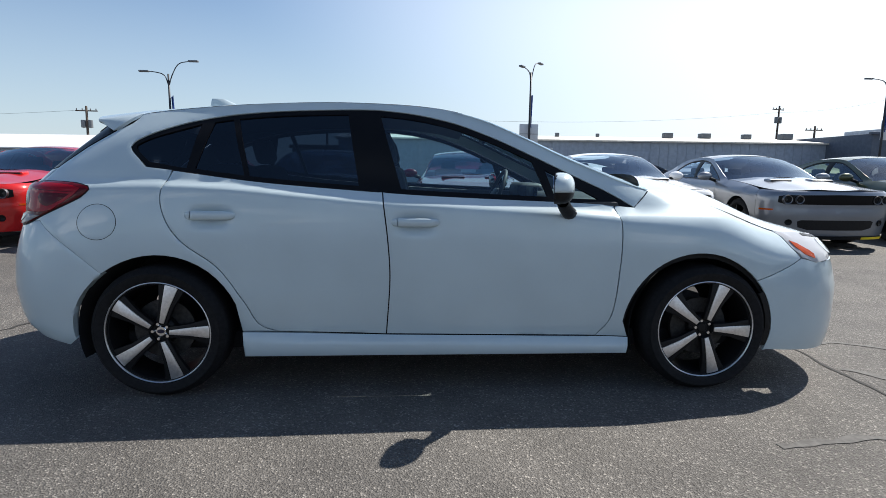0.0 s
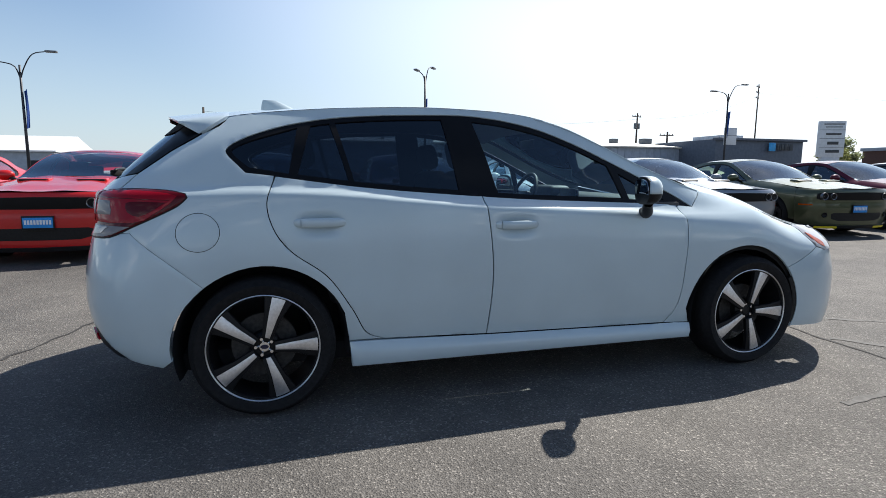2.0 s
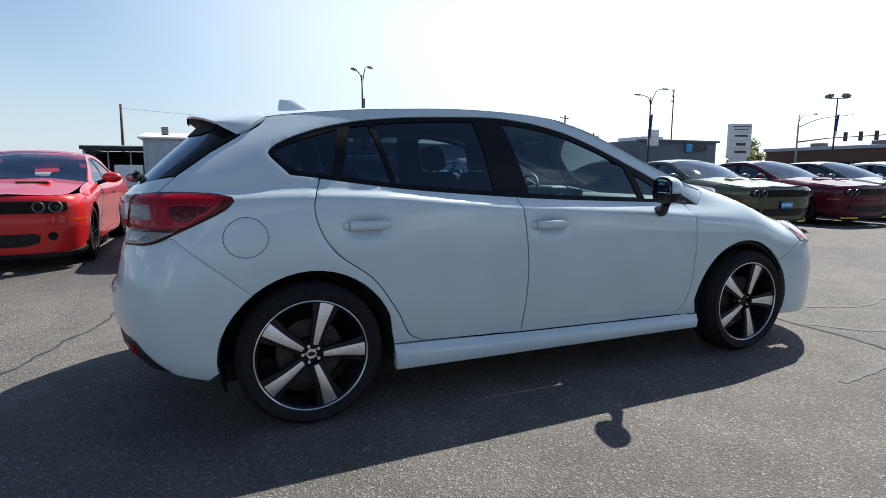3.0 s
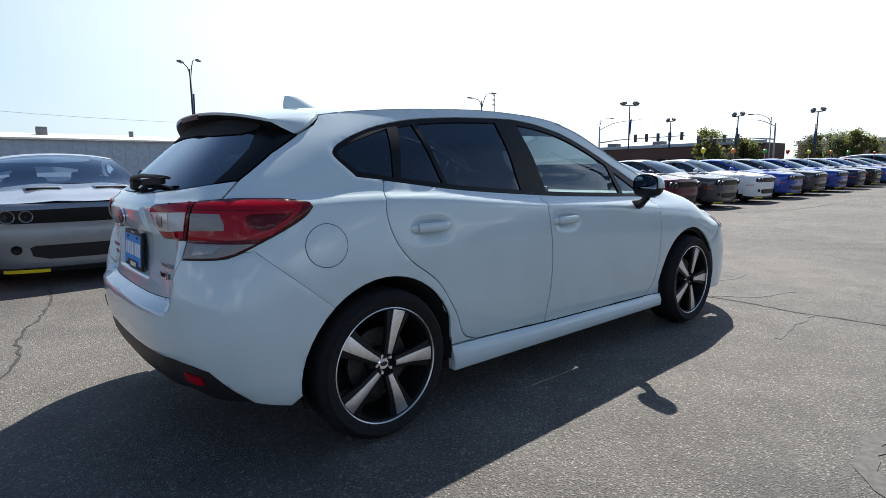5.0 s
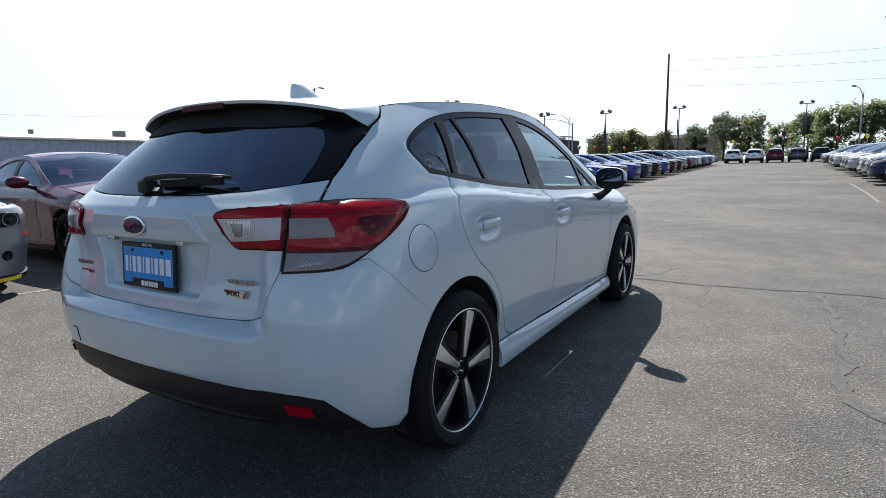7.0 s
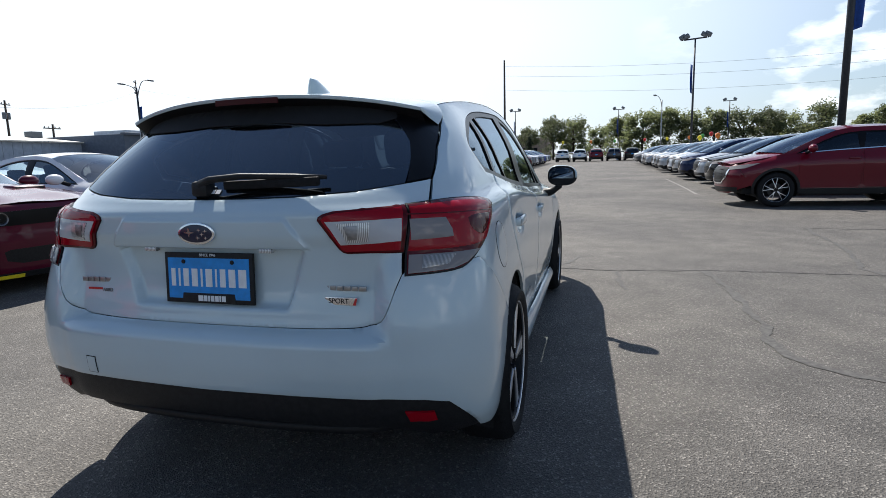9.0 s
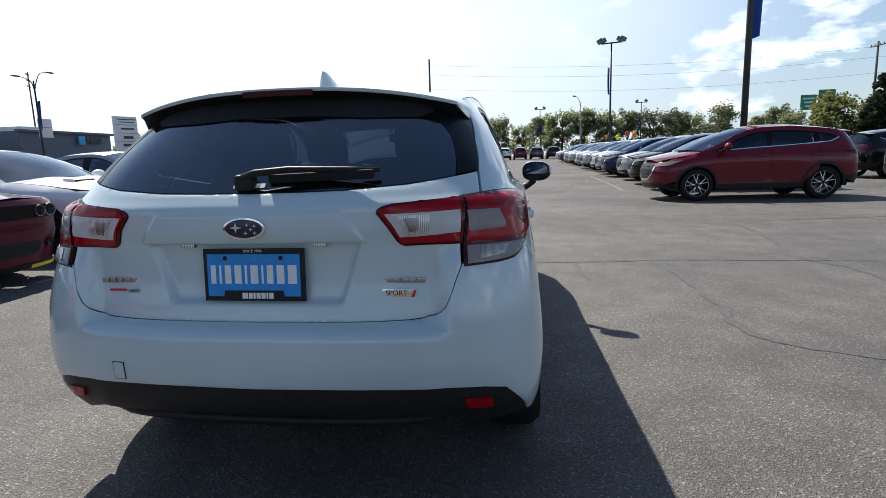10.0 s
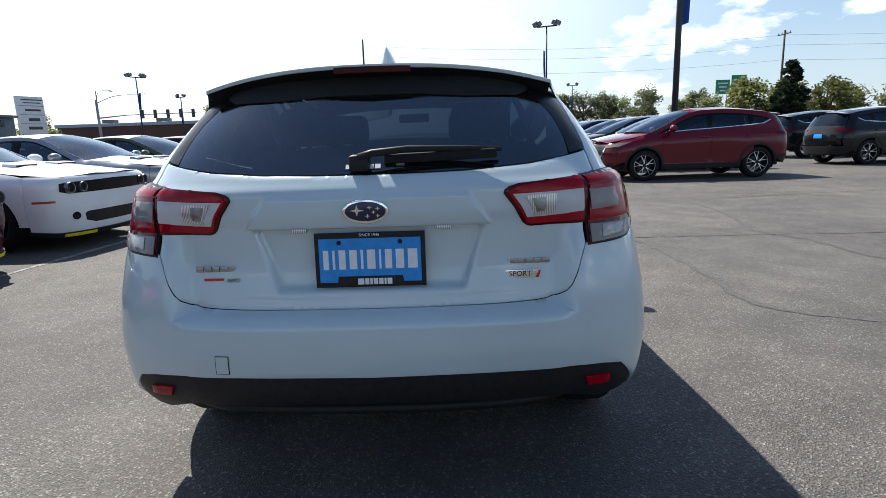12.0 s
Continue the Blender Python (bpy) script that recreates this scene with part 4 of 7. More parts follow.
    # dark inner shell behind the gaps
    for left in (False, True):
        body = [(-2.1, .48), (-1.80, .42), (-1.72, .36)] + arc_points(-1.325, .318, .385, .385, 176, -10, 16) + [(-.9, .22), (.9, .22)] + arc_points(1.30, .318, .36, .36, 190, -10, 16) + [(1.9, .25), (2.1, .6), (1.7, .70), (1.3, .85), (.9, .88), (0, .93), (-1.0, 1.0), (-1.4, 1.06), (-1.9, 1.0)]
        part("inner_shell", panel_mesh("inner_shell", hatch, body, UNDER, step=.06, lift=-.03, depth=.01, left=left), car)
    part("floor_pan", box(3.6, 1.46, .10, (.1, 0, .24), .03), car, mat=UNDER)
    def rear_form(p):
        y, z = np.abs(p[:, 1]), p[:, 2]
        recess = (1 - smoothstep(.294, .316, y - (z - .80) * .34)) * smoothstep(.70, .722, z) * (1 - smoothstep(.884, .892, z))
        ledge = (1 - smoothstep(.312, .324, y + (z - .95) * .765)) * smoothstep(.891, .899, z) * (1 - smoothstep(.981, .990, z))
        return -.026 * recess + .010 * ledge
    bumper = part("rear_bumper", panel_mesh("rear_bumper", hatch, OUT["rear_bumper"], WHITE, step=.014, depth=.055, both=True), car)
    part("diffuser", panel_mesh("diffuser", hatch, OUT["diffuser"], TRIM, step=.03, lift=-.006, depth=.05, both=True), car, "black plastic lower bumper")
    lip = spline([(-1.93, -.66, .335), (-2.02, -.50, .322), (-2.05, -.25, .318), (-2.055, 0, .317), (-2.05, .25, .318), (-2.02, .50, .322), (-1.93, .66, .335)], .05)
    part("diffuser_lip", tube(lip, .020, TRIM, "diffuser_lip", 8), car, "black plastic lower lip")
    flap = [(hatch.s_rear(y, z), z) for y, z in ((.425, .530), (.467, .530), (.472, .470), (.430, .470))]
    part("tow_flap_gap", panel_mesh("tow_flap_gap", hatch, flap, UNDER, step=.01, lift=.0022, depth=.003, roll=0, left=True), bumper)
    flap = shrink(flap, .0018)
    part("tow_flap", panel_mesh("tow_flap", hatch, flap, WHITE, step=.01, lift=.0034, depth=.003, roll=.0008, left=True), bumper)
    gate = part("tailgate", panel_mesh("tailgate", hatch, OUT["tailgate"], WHITE, step=.0075, both=True, push=rear_form), car)
    part("rear_glass", panel_mesh("rear_glass", hatch, OUT["rear_glass"], REARGLASS, step=.05, both=True, lift=-.002, depth=.004, roll=0), gate, "dark tinted dusty rear window")
    # dark strip painting the spoiler underside's reflection along the top of the glass
    band = tidy([(hatch.s_rear(y, z), z) for y, z in ((0, 1.284), (.15, 1.283), (.30, 1.272), (.47, 1.272), (.515, 1.29), (.50, 1.325), (.3, 1.34), (0, 1.35))], .03)
    part("glass_reflection_band", panel_mesh("glass_reflection_band", hatch, band, UNDER, step=.03, both=True, lift=.003, depth=.003, roll=0), gate)
    for left in (False, True):
        part("tailgate_pillar_trim", panel_mesh("tailgate_pillar_trim", hatch, OUT["gate_pillar"], GLOSSBLACK, step=.03, lift=.001, left=left), gate)
    part("front_bumper", panel_mesh("front_bumper", hatch, OUT["front_bumper"], WHITE, step=.04, both=True), car)

    # roof, windscreen, bonnet
    def bridge(xs, crown, bow, zf, drop=0.0):
        rows = []
        for x in xs:
            z = float(zf(x)) + drop
            e = hatch.place(x, z)[0]
            rows.append([(e[0] + bow(x) * (1 - v * v), e[1] * v * (1 + .02 * (1 - v * v)), z + crown(x) * (1 - abs(v) ** 2.4)) for v in np.linspace(-1, 1, 25)])
        return rows
    crown = curve([(-1.6, .07), (-1.2, .045), (-.5, .036), (0, .036), (.3, .030), (.6, .022), (1.1, .015)])
    bow = curve([(-1.6, -.06), (-1.3, 0), (.0, .01), (.2, .05), (.6, .11), (1.1, .18)])
    part("roof", grid_mesh("roof", bridge(np.linspace(-1.468, .12, 30), crown, bow, rail_z), WHITE), car)
    part("windscreen", grid_mesh("windscreen", bridge(np.linspace(.125, 1.06, 24), crown, bow, rail_z, -.004), WINDSCREEN), car, "clear laminated windscreen")
    for sg in (-1, 1):
        rows = []
        for x in np.linspace(.06, 1.06, 22):
            z = float(rail_z(x)) - .008
            e = hatch.place(x, z)[0]
            rows.append([(e[0] + bow(x) * (1 - v * v), sg * e[1] * v * (1 + .02 * (1 - v * v)), z + crown(x) * (1 - v ** 2.4)) for v in (.91, .95, .985, 1.005)])
        part("windscreen_surround", grid_mesh("windscreen_surround", rows, GLOSSBLACK), car)
    hood_edge = curve([(1.03, 1.018), (1.075, 1.008), (1.2, .983), (1.38, .946), (1.55, .880), (1.75, .805), (1.85, .780), (1.924, .768), (2.107, .748)])
    hood_crown = curve([(1.0, .072), (1.3, .086), (1.6, .084), (1.85, .055), (2.1, .020)])
    hood_bow = curve([(1.0, .14), (1.5, .08), (1.9, .10), (2.1, .12)])
    rows = []
    for s in np.linspace(1.03, 2.10, 30):
        e = hatch.place(s, float(hood_edge(s)))[0]
        tuck = .012 * (1 - float(smoothstep(1.36, 1.56, s)))
        rows.append([(e[0] + float(hood_bow(s)) * (1 - v * v), (e[1] - .003 - tuck) * v, e[2] + .003 - tuck + float(hood_crown(s)) * (1 - abs(v) ** 3)) for v in np.linspace(-1, 1, 25)])
    part("bonnet", grid_mesh("bonnet", rows, WHITE), car)
    rows = [[(x, y, .93 + .02 * (1 - abs(y / .70) ** 2)) for y in np.linspace(-.66, .66, 13)] for x in (.93, 1.0, 1.1, 1.22)]
    part("cowl", grid_mesh("cowl", rows, TRIM), car)
    # roof spoiler: top, lip and dark underside
    base = bridge([-1.470], crown, bow, rail_z)[0]
    base_at = [curve([(v, p[k]) for v, p in zip(np.linspace(-1, 1, 25), base)]) for k in range(3)]
    narrow = float(hatch.place(-1.578, float(rail_z(-1.578)))[0][1]) * 1.012 / base[-1][1] - 1
    def spoiler(u, v, below=0.0):
        x, y, z = (float(f(v)) for f in base_at)
        return (x - .004 - u * (.305 - .095 * abs(v) ** 2.2), y * (1 + narrow * u), z + .002 - u ** 1.15 * (.036 - .006 * v * v) - below)
    vs, us = np.linspace(-1, 1, 33), np.linspace(0, 1, 9)
    foot_s, foot_z = hatch.s_rear(.629, 1.270), 1.270
    foot_at = hatch.place(foot_s, foot_z)[0]
    def skirted(u, extra=0.0):
        """One row of the spoiler with its side cheeks, which reach down to the pillar."""
        line = [spoiler(u, v, extra) for v in vs]
        out = []
        for k, sg in ((0, -1), (-1, 1)):
            t = line[k]
            end = spoiler(1, sg, .012)
            low = [foot_at[0] + .003 + (end[0] + .006 - foot_at[0]) * u, sg * (foot_at[1] + .005 + (abs(end[1]) - foot_at[1] - .005) * u ** .9), foot_z + (end[2] - foot_z) * u]
            bow_out = .020 * (1 - u) + .004
            out.append([(t[0] + (low[0] - t[0]) * q, t[1] + (low[1] - t[1]) * q + sg * bow_out * math.sin(math.pi * q) * .8, t[2] + (low[2] - t[2]) * q) for q in (.2, .4, .6, .8, 1)])
        return out[0][::-1] + line + out[1]
    rows = [[(x + .018, y * .985, z - .003) for x, y, z in skirted(0)]] + [skirted(u) for u in us]
    rows += [skirted(1, .006), skirted(.985, .012)]
    spoil = part("roof_spoiler", grid_mesh("roof_spoiler", rows, WHITE), gate)
    rows = [[spoiler(.99, v, .013) for v in vs], [spoiler(.80, v, .040) for v in vs]] + [[spoiler(u, v, .055 + .05 * (1 - u)) for v in vs] for u in (.7, .45, .1)]
    part("spoiler_underside", grid_mesh("spoiler_underside", rows, TRIM), spoil, "black plastic spoiler underside")
    rows = [[(x - .004, y, z) for x, y, z in (spoiler(.99, v, d) for v in np.linspace(-.205, .205, 9))] for d in (.007, .016, .026)]
    part("high_brake_lamp", grid_mesh("high_brake_lamp", rows, HIGHRED, .004), spoil, "dark red high brake lamp")
    # shark fin
    fin = []
    for i in range(9):
        t = i / 8
        x0, x1 = -1.345 + .012 * t ** 2, -1.125 - .135 * t ** 1.2
        w = .034 * (1 - t) ** .8 + .004
        z = 1.436 + .068 * t
        fin.append([((x0 + x1) / 2 + (x1 - x0) / 2 * math.cos(a), w * math.sin(a), z) for a in np.linspace(0, 2 * math.pi, 21)])
    part("shark_fin", grid_mesh("shark_fin", fin, WHITE), car)
    # rear wiper
    wiper = part("rear_wiper", tube([(-2.045, .02, 1.090), (-2.05, -.02, 1.103), (-2.035, -.12, 1.112), (-2.02, -.30, 1.108), (-2.0, -.395, 1.103)], .013, TRIM, "rear_wiper", 8, .5), car, "black rear wiper arm")
    part("wiper_base", box(.05, .06, .05, (-2.03, .02, 1.075), .012), wiper, mat=TRIM)
    part("wiper_blade", box(.02, .33, .028, (-2.018, -.215, 1.088), .006, Matrix.Rotation(radians(-1.5), 3, "X")), wiper, mat=RUBBER)
    for k, w in enumerate((.016, .020, .010, .018, .016)):
        y0 = .062 - .0215 * k
        bar = [(hatch.s_rear(abs(y), z) if abs(y) > .001 else hatch.s_rear(.001, z), z) for y, z in ((y0, 1.058), (y0, 1.070), (y0 - w, 1.070), (y0 - w, 1.058))]
        if y0 - w > 0 or y0 < 0:
            part("sticker_bar", panel_mesh("sticker_bar", hatch, bar, LETTERWHITE, step=.01, lift=.002, depth=.001, roll=0, left=y0 > 0), gate, "small white sticker mark")
    # badge, plate and lettering on the tailgate
    face = Matrix(((0, 0, -1, 0), (-1, 0, 0, 0), (0, 1, 0, 0), (0, 0, 0, 1)))
    def on_gate(y, z, out=0.0, tilt=0.0):
        x = float(hatch.place(hatch.s_rear(abs(y) + .0005, z), z)[0][0])
        return Matrix.Translation((x - out, y, z)) @ Matrix.Rotation(radians(tilt), 4, "Y") @ face
    oval = [(.066 * math.cos(a), .0345 * math.sin(a)) for a in np.linspace(0, 2 * math.pi, 40)[:-1]]
    badge = part("oval_badge", extruded(oval, .006, CHROME, "oval_badge", .002, on_gate(0, .943, .012)), gate, "chrome-ringed dark blue oval badge")
    part("badge_field", extruded([(x * .88, y * .80) for x, y in oval], .007, BADGEBLUE, "badge_field", .001, on_gate(0, .943, .0125)), badge)
    for bx, by, r in ((-.024, .003, .021), (.012, .011, .008), (.035, .008, .008), (.023, -.002, .008), (.006, -.013, .009), (.035, -.013, .008)):
        star = [((r if k % 2 == 0 else r * .28) * math.cos(k * math.pi / 4), (r if k % 2 == 0 else r * .28) * .8 * math.sin(k * math.pi / 4)) for k in range(8)]
        part("badge_star", extruded(star, .001, CHROME, "badge_star", 0, on_gate(0, .943, .0198) @ Matrix.Translation((bx, by, 0))), badge)
    px, tilt = -2.062, 4
    plate_at = Matrix.Translation((px, 0, .795)) @ Matrix.Rotation(radians(tilt), 4, "Y") @ face
    fr = [(-.163, -.081), (.163, -.081), (.163, .081), (-.163, .081)]
    plate = part("plate_frame", extruded(fr, .010, TRIM, "plate_frame", .003, plate_at), car, "black dealer plate frame")
    part("plate", extruded([(-.150, -.066), (.150, -.066), (.150, .064), (-.150, .064)], .0108, BLUEPLATE, "plate", 0, plate_at), plate, "blue dealer plate with white letter bars")
    part("frame_tab", extruded([(-.10, -.078), (.10, -.078), (.095, -.048), (-.095, -.048)], .0125, TRIM, "frame_tab", .001, plate_at), plate)
    x = -.138
    for w in (.016, .007, .020, .022, .007, .024, .006, .020, .024, .028):
        part("letter_bar", extruded([(x, -.027), (x + w, -.027), (x + w, .030), (x, .030)], .0118, LETTERWHITE, "letter_bar", 0, plate_at), plate)
        x += w + .0115
    x = -.038
    for w in (.018, .012, .007, .013, .013, .006, .014):
        part("frame_mark", extruded([(x, -.073), (x + w, -.073), (x + w, -.055), (x, -.055)], .0132, LETTERWHITE, "frame_mark", 0, plate_at), plate)
        x += w + .003
    part("frame_lettering", lettering("SINCE 1946", .0085, LETTERWHITE, "frame_lettering", plate_at @ Matrix.Translation((0, .0735, .0105))), plate, "small white lettering")
    for bx in (-.09, .09):
        part("plate_bolt", extruded([(bx + .007 * math.cos(a), .052 + .007 * math.sin(a)) for a in np.linspace(0, 6.28, 12)[:-1]], .014, TRIM, "plate_bolt", .002, plate_at), plate)
    for y0, z0, widths, h in ((.452, .778, (.022, .022, .020, .024, .024, .024), .016), (-.452, .778, (.008, .024, .020, .020, .022, .020, .024), .014)):
        total = sum(widths) + .003 * (len(widths) - 1)
        x = -total / 2
        for w in widths:
            part("chrome_letter_bar", extruded([(x, -h / 2), (x + w, -h / 2), (x + w, h / 2), (x, h / 2)], .004, DARKCHROME, "chrome_letter_bar", .001, on_gate(y0, z0 - .003, .002)), gate)
            x += w + .003
    part("drive_lettering", lettering("AWD", .012, DARKCHROME, "drive_lettering", on_gate(.415, .741, .003), .0015), gate, "chrome lettering")
    part("drive_bar", extruded([(-.03, -.004), (.03, -.004), (.03, .003), (-.03, .003)], .003, BADGERED, "drive_bar", 0, on_gate(.475, .744, .003)), gate)
    sport = [(-.055, -.012), (.050, -.012), (.057, .012), (-.048, .012)]
    tag_ = part("trim_badge", extruded(sport, .003, CHROME, "trim_badge", .001, on_gate(-.447, .737, .002)), gate, "chrome-edged trim badge")
    part("badge_end", extruded([(.040, -.011), (.050, -.011), (.056, .011), (.050, .011)], .0038, BADGERED, "badge_end", 0, on_gate(-.447, .737, .002)), tag_)
    part("badge_lettering", lettering("SPORT", .0155, GLOSSBLACK, "badge_lettering", on_gate(-.447, .737, .0055) @ Matrix.Translation((-.005, 0, 0)), .0006), tag_)
    for y in (.20, -.22):
        part("plate_lamp", box(.02, .045, .014, (-2.075, y, .888), .004), gate, mat=LAMPGREY)
    # cabin
    def seat(x, y, back=-.30, wide=.50):
        cushion = box(.50, wide, .16, (x, y, .52), .05, segments=3)
        st = part("seat", cushion, car, "charcoal fabric seat", FABRIC)
        t = Matrix.Rotation(radians(-14), 3, "Y")
        part("backrest", box(.15, wide, .60, (x + back, y, .82), .06, t, 3), st, mat=FABRIC)
        part("headrest", box(.10, .26, .17, (x + back - .08, y, 1.205), .045, t, 3), st, mat=FABRIC)
        for d in (-.06, .06):
            part("headrest_post", tube([(x + back - .05, y + d, 1.08), (x + back - .08, y + d, 1.16)], .006, STEEL, "headrest_post", 6), st)
        return st
    for y in (.37, -.37):
        seat(.10, y)
    for y in (.38, -.38):
        seat(-.78, y, -.27, .56)
    dash = part("dashboard", box(.42, 1.42, .20, (.82, 0, .865), .06, segments=3), car, "dark plastic dashboard", DASH)
    part("instrument_hood", box(.18, .36, .10, (.66, .37, .965), .04, segments=3), dash, mat=DASH)
    part("centre_screen", box(.03, .22, .14, (.62, 0, .93), .01), dash, mat=GLOSSBLACK)
    ring_v, ring_f = [], []
    for i in range(40):
        a = 2 * math.pi * i / 40
        for j in range(8):
            b = 2 * math.pi * j / 8
            r = .178 + .014 * math.cos(b)
            ring_v.append((.014 * math.sin(b), r * math.cos(a), r * math.sin(a)))
    for i in range(40):
        for j in range(8):
            ring_f.append((i * 8 + j, i * 8 + (j + 1) % 8, ((i + 1) % 40) * 8 + (j + 1) % 8, ((i + 1) % 40) * 8 + j))
    me = mesh_of("steering_wheel", ring_v, ring_f, DASH)
    me.transform(Matrix.Translation((.44, .37, .93)) @ Matrix.Rotation(radians(24), 4, "Y"))
    steer = part("steering_wheel", me, car, "black steering wheel")
    part("steering_hub", box(.05, .15, .10, (.45, .37, .925), .02, Matrix.Rotation(radians(24), 3, "Y")), steer, mat=DASH)
    part("steering_spoke", box(.02, .33, .035, (.445, .37, .93), .006, Matrix.Rotation(radians(24), 3, "Y")), steer, mat=DASH)
    part("inner_mirror", box(.02, .21, .06, (.30, 0, 1.285), .012), car, mat=TRIM)
    rows = [[(x, y, float(rail_z(x)) - .045 + float(crown(x)) * (1 - abs(y / .55) ** 2.4)) for y in np.linspace(-.55, .55, 9)] for x in np.linspace(-1.5, .2, 12)]
    part("headlining", grid_mesh("headlining", rows, plain("headlining_cloth", (.30, .30, .29), .9, scale=90)), car)
    part("load_cover", box(.55, 1.15, .02, (-1.55, 0, .98), .005), car, mat=FABRIC)
    for y in (-.66, .66):
        part("inner_door_trim", box(2.0, .05, .30, (-.1, y * 1.12, .80), .02), car, mat=DASH)
    return car


build_hatchback()

# ---------- ground ----------


def rise(x):
    """The lot climbs gently away from the hatchback."""
    return 0.0105 * min(max(0.0, x - 14.0), 80.0)


def build_ground():
    xs = [-500, -60, 0, 14, 30, 50, 70, 94, 200, 900]
    ys = [-600, -100, -20, 0, 20, 100, 600]
    v = [(x, y, rise(x)) for x in xs for y in ys]
    k = len(ys)
    f = [(i * k + j, (i + 1) * k + j, (i + 1) * k + j + 1, i * k + j + 1) for i in range(len(xs) - 1) for j in range(k - 1)]
    return tagged(new("ground", mesh_of("ground", v, f, ASPHALT, False)), "worn grey asphalt of a sunlit parking lot", "ground", kind="structure")


ground = build_ground()


def crack(points, width, mat=CRACK, seed=1, wander=.03, z=.003):
    """An uneven crack or tar seam along points on the asphalt."""
    rnd = random.Random(seed)
    line = spline([(x, y) for x, y in points], .06)
    verts, faces = [], []
    off = 0.0
    for i, (x, y) in enumerate(line):
        a, b = line[max(0, i - 1)], line[min(len(line) - 1, i + 1)]
        d = Vector((b[0] - a[0], b[1] - a[1])).normalized()
        off = off * .7 + rnd.uniform(-wander, wander) * .6
        w = width * rnd.uniform(.45, 1.25) / 2
        nx, ny = -d.y, d.x
        verts += [(x + nx * (off + w), y + ny * (off + w), z + rise(x)), (x + nx * (off - w), y + ny * (off - w), z + rise(x))]
    faces = [(2 * i, 2 * i + 2, 2 * i + 3, 2 * i + 1) for i in range(len(line) - 1)]
    return part("pavement_crack", mesh_of("pavement_crack", verts, faces, mat, False), ground)


CRACKFAINT = plain("worn_tar_seam", (.074, .071, .066), .78, scale=30, vary=.3)
crack([(2.45, .9), (2.3, 0), (2.22, -.8), (2.2, -1.5), (2.3, -2.3), (2.28, -3.4), (2.2, -5), (2.35, -8)], .022, seed=3)
crack([(2.2, -1.42), (1.8, -1.40), (1.35, -1.43)], .05, CRACKFAINT, seed=4)
crack([(2.3, -2.2), (1.6, -2.28), (.7, -2.28), (-.05, -2.24), (-.3, -2.4), (-.5, -2.75), (-.62, -3.4)], .07, CRACKFAINT, seed=5)
crack([(2.57, -3.66), (3.2, -3.85), (3.84, -4.0), (4.8, -4.1), (5.8, -4.22)], .06, CRACKFAINT, seed=6)
crack([(2.57, -3.66), (2.1, -3.85), (1.77, -3.93), (1.06, -3.95), (.5, -4.3)], .06, CRACKFAINT, seed=7)
crack([(5.8, -4.3), (5.7, -5.0), (5.9, -6.2), (6.06, -7.25), (6.0, -9)], .03, seed=8)
crack([(-2.1, 3.95), (-2.2, 3.0), (-2.45, 2.0), (-2.5, 1.4), (-2.9, .2)], .022, seed=9)
crack([(2.23, -.25), (2.6, -.15), (3.2, -.4), (3.9, -.3)], .045, CRACKFAINT, seed=10)
crack([(2.3, -.6), (2.6, -.9), (3.0, -1.0)], .06, CRACKFAINT, seed=11)
crack([(12, 3.2), (15, 2.4), (19, 2.2), (26, .9)], .05, seed=12)
crack([(9, -.6), (14, -.4), (20, -1.4)], .05, CRACKFAINT, seed=13)
for k, (a, b) in enumerate((((-1.6, 4.36), (-.4, 4.15)), ((1.2, 4.04), (3.4, 3.86)), ((-7.6, 4.6), (-5.6, 4.5)))):
    crack([a, ((a[0] + b[0]) / 2, (a[1] + b[1]) / 2), b], .09, STRIPE, seed=20 + k, wander=.004)
crack([(13.8, -4.0), (17, -4.1), (20, -4.16), (23, -4.2)], .08, STRIPE, seed=24, wander=.004)

# ---------- parked cars ----------
coupe_shell = Shell(
    sections=[
        (-2.6, (.22, .32, .42, .56, .72, .86, .95, 1.00, 1.03, 1.06), (.86, .90, .92, .94, .945, .93, .90, .86, .80, .74)),
        (-1.4, (.20, .30, .42, .56, .72, .86, .98, 1.04, 1.12, 1.20), (.90, .915, .93, .95, .955, .945, .91, .84, .78, .70)),
        (-0.7, (.20, .28, .40, .55, .72, .84, .93, .985, 1.17, 1.37), (.90, .91, .905, .92, .93, .93, .91, .84, .76, .63)),
        (0.0, (.20, .28, .40, .55, .72, .84, .92, .975, 1.16, 1.355), (.90, .91, .90, .915, .925, .925, .905, .84, .76, .64)),
        (0.45, (.20, .28, .40, .55, .72, .84, .92, .970, 1.07, 1.19), (.90, .91, .90, .915, .925, .925, .905, .84, .79, .73)),
        (0.85, (.20, .28, .40, .55, .72, .84, .91, .955, .98, 1.005), (.90, .91, .905, .92, .93, .93, .905, .86, .82, .78)),
        (1.5, (.20, .28, .40, .55, .70, .82, .88, .91, .925, .94), (.90, .91, .93, .945, .95, .94, .91, .87, .83, .80)),
        (2.6, (.18, .26, .38, .50, .64, .75, .80, .825, .84, .85), (.88, .90, .91, .92, .92, .91, .89, .86, .83, .80)),
    ],
    rear=[(.15, -2.40), (.4, -2.48), (.7, -2.50), (1.0, -2.47), (1.1, -2.4)],
    rear_side=[(.15, -2.40), (.4, -2.48), (.7, -2.50), (1.0, -2.47), (1.1, -2.4)],
    front=[(.12, 2.42), (.22, 2.46), (.40, 2.48), (.52, 2.50), (.60, 2.49), (.80, 2.50), (.86, 2.46), (.95, 2.40)],
    a_rear=[(.1, .40), (1.2, .40)], a_front=[(.1, .55), (.6, .45), (1.2, .42)], pivots=(-1.9, 1.9), power=3.2)


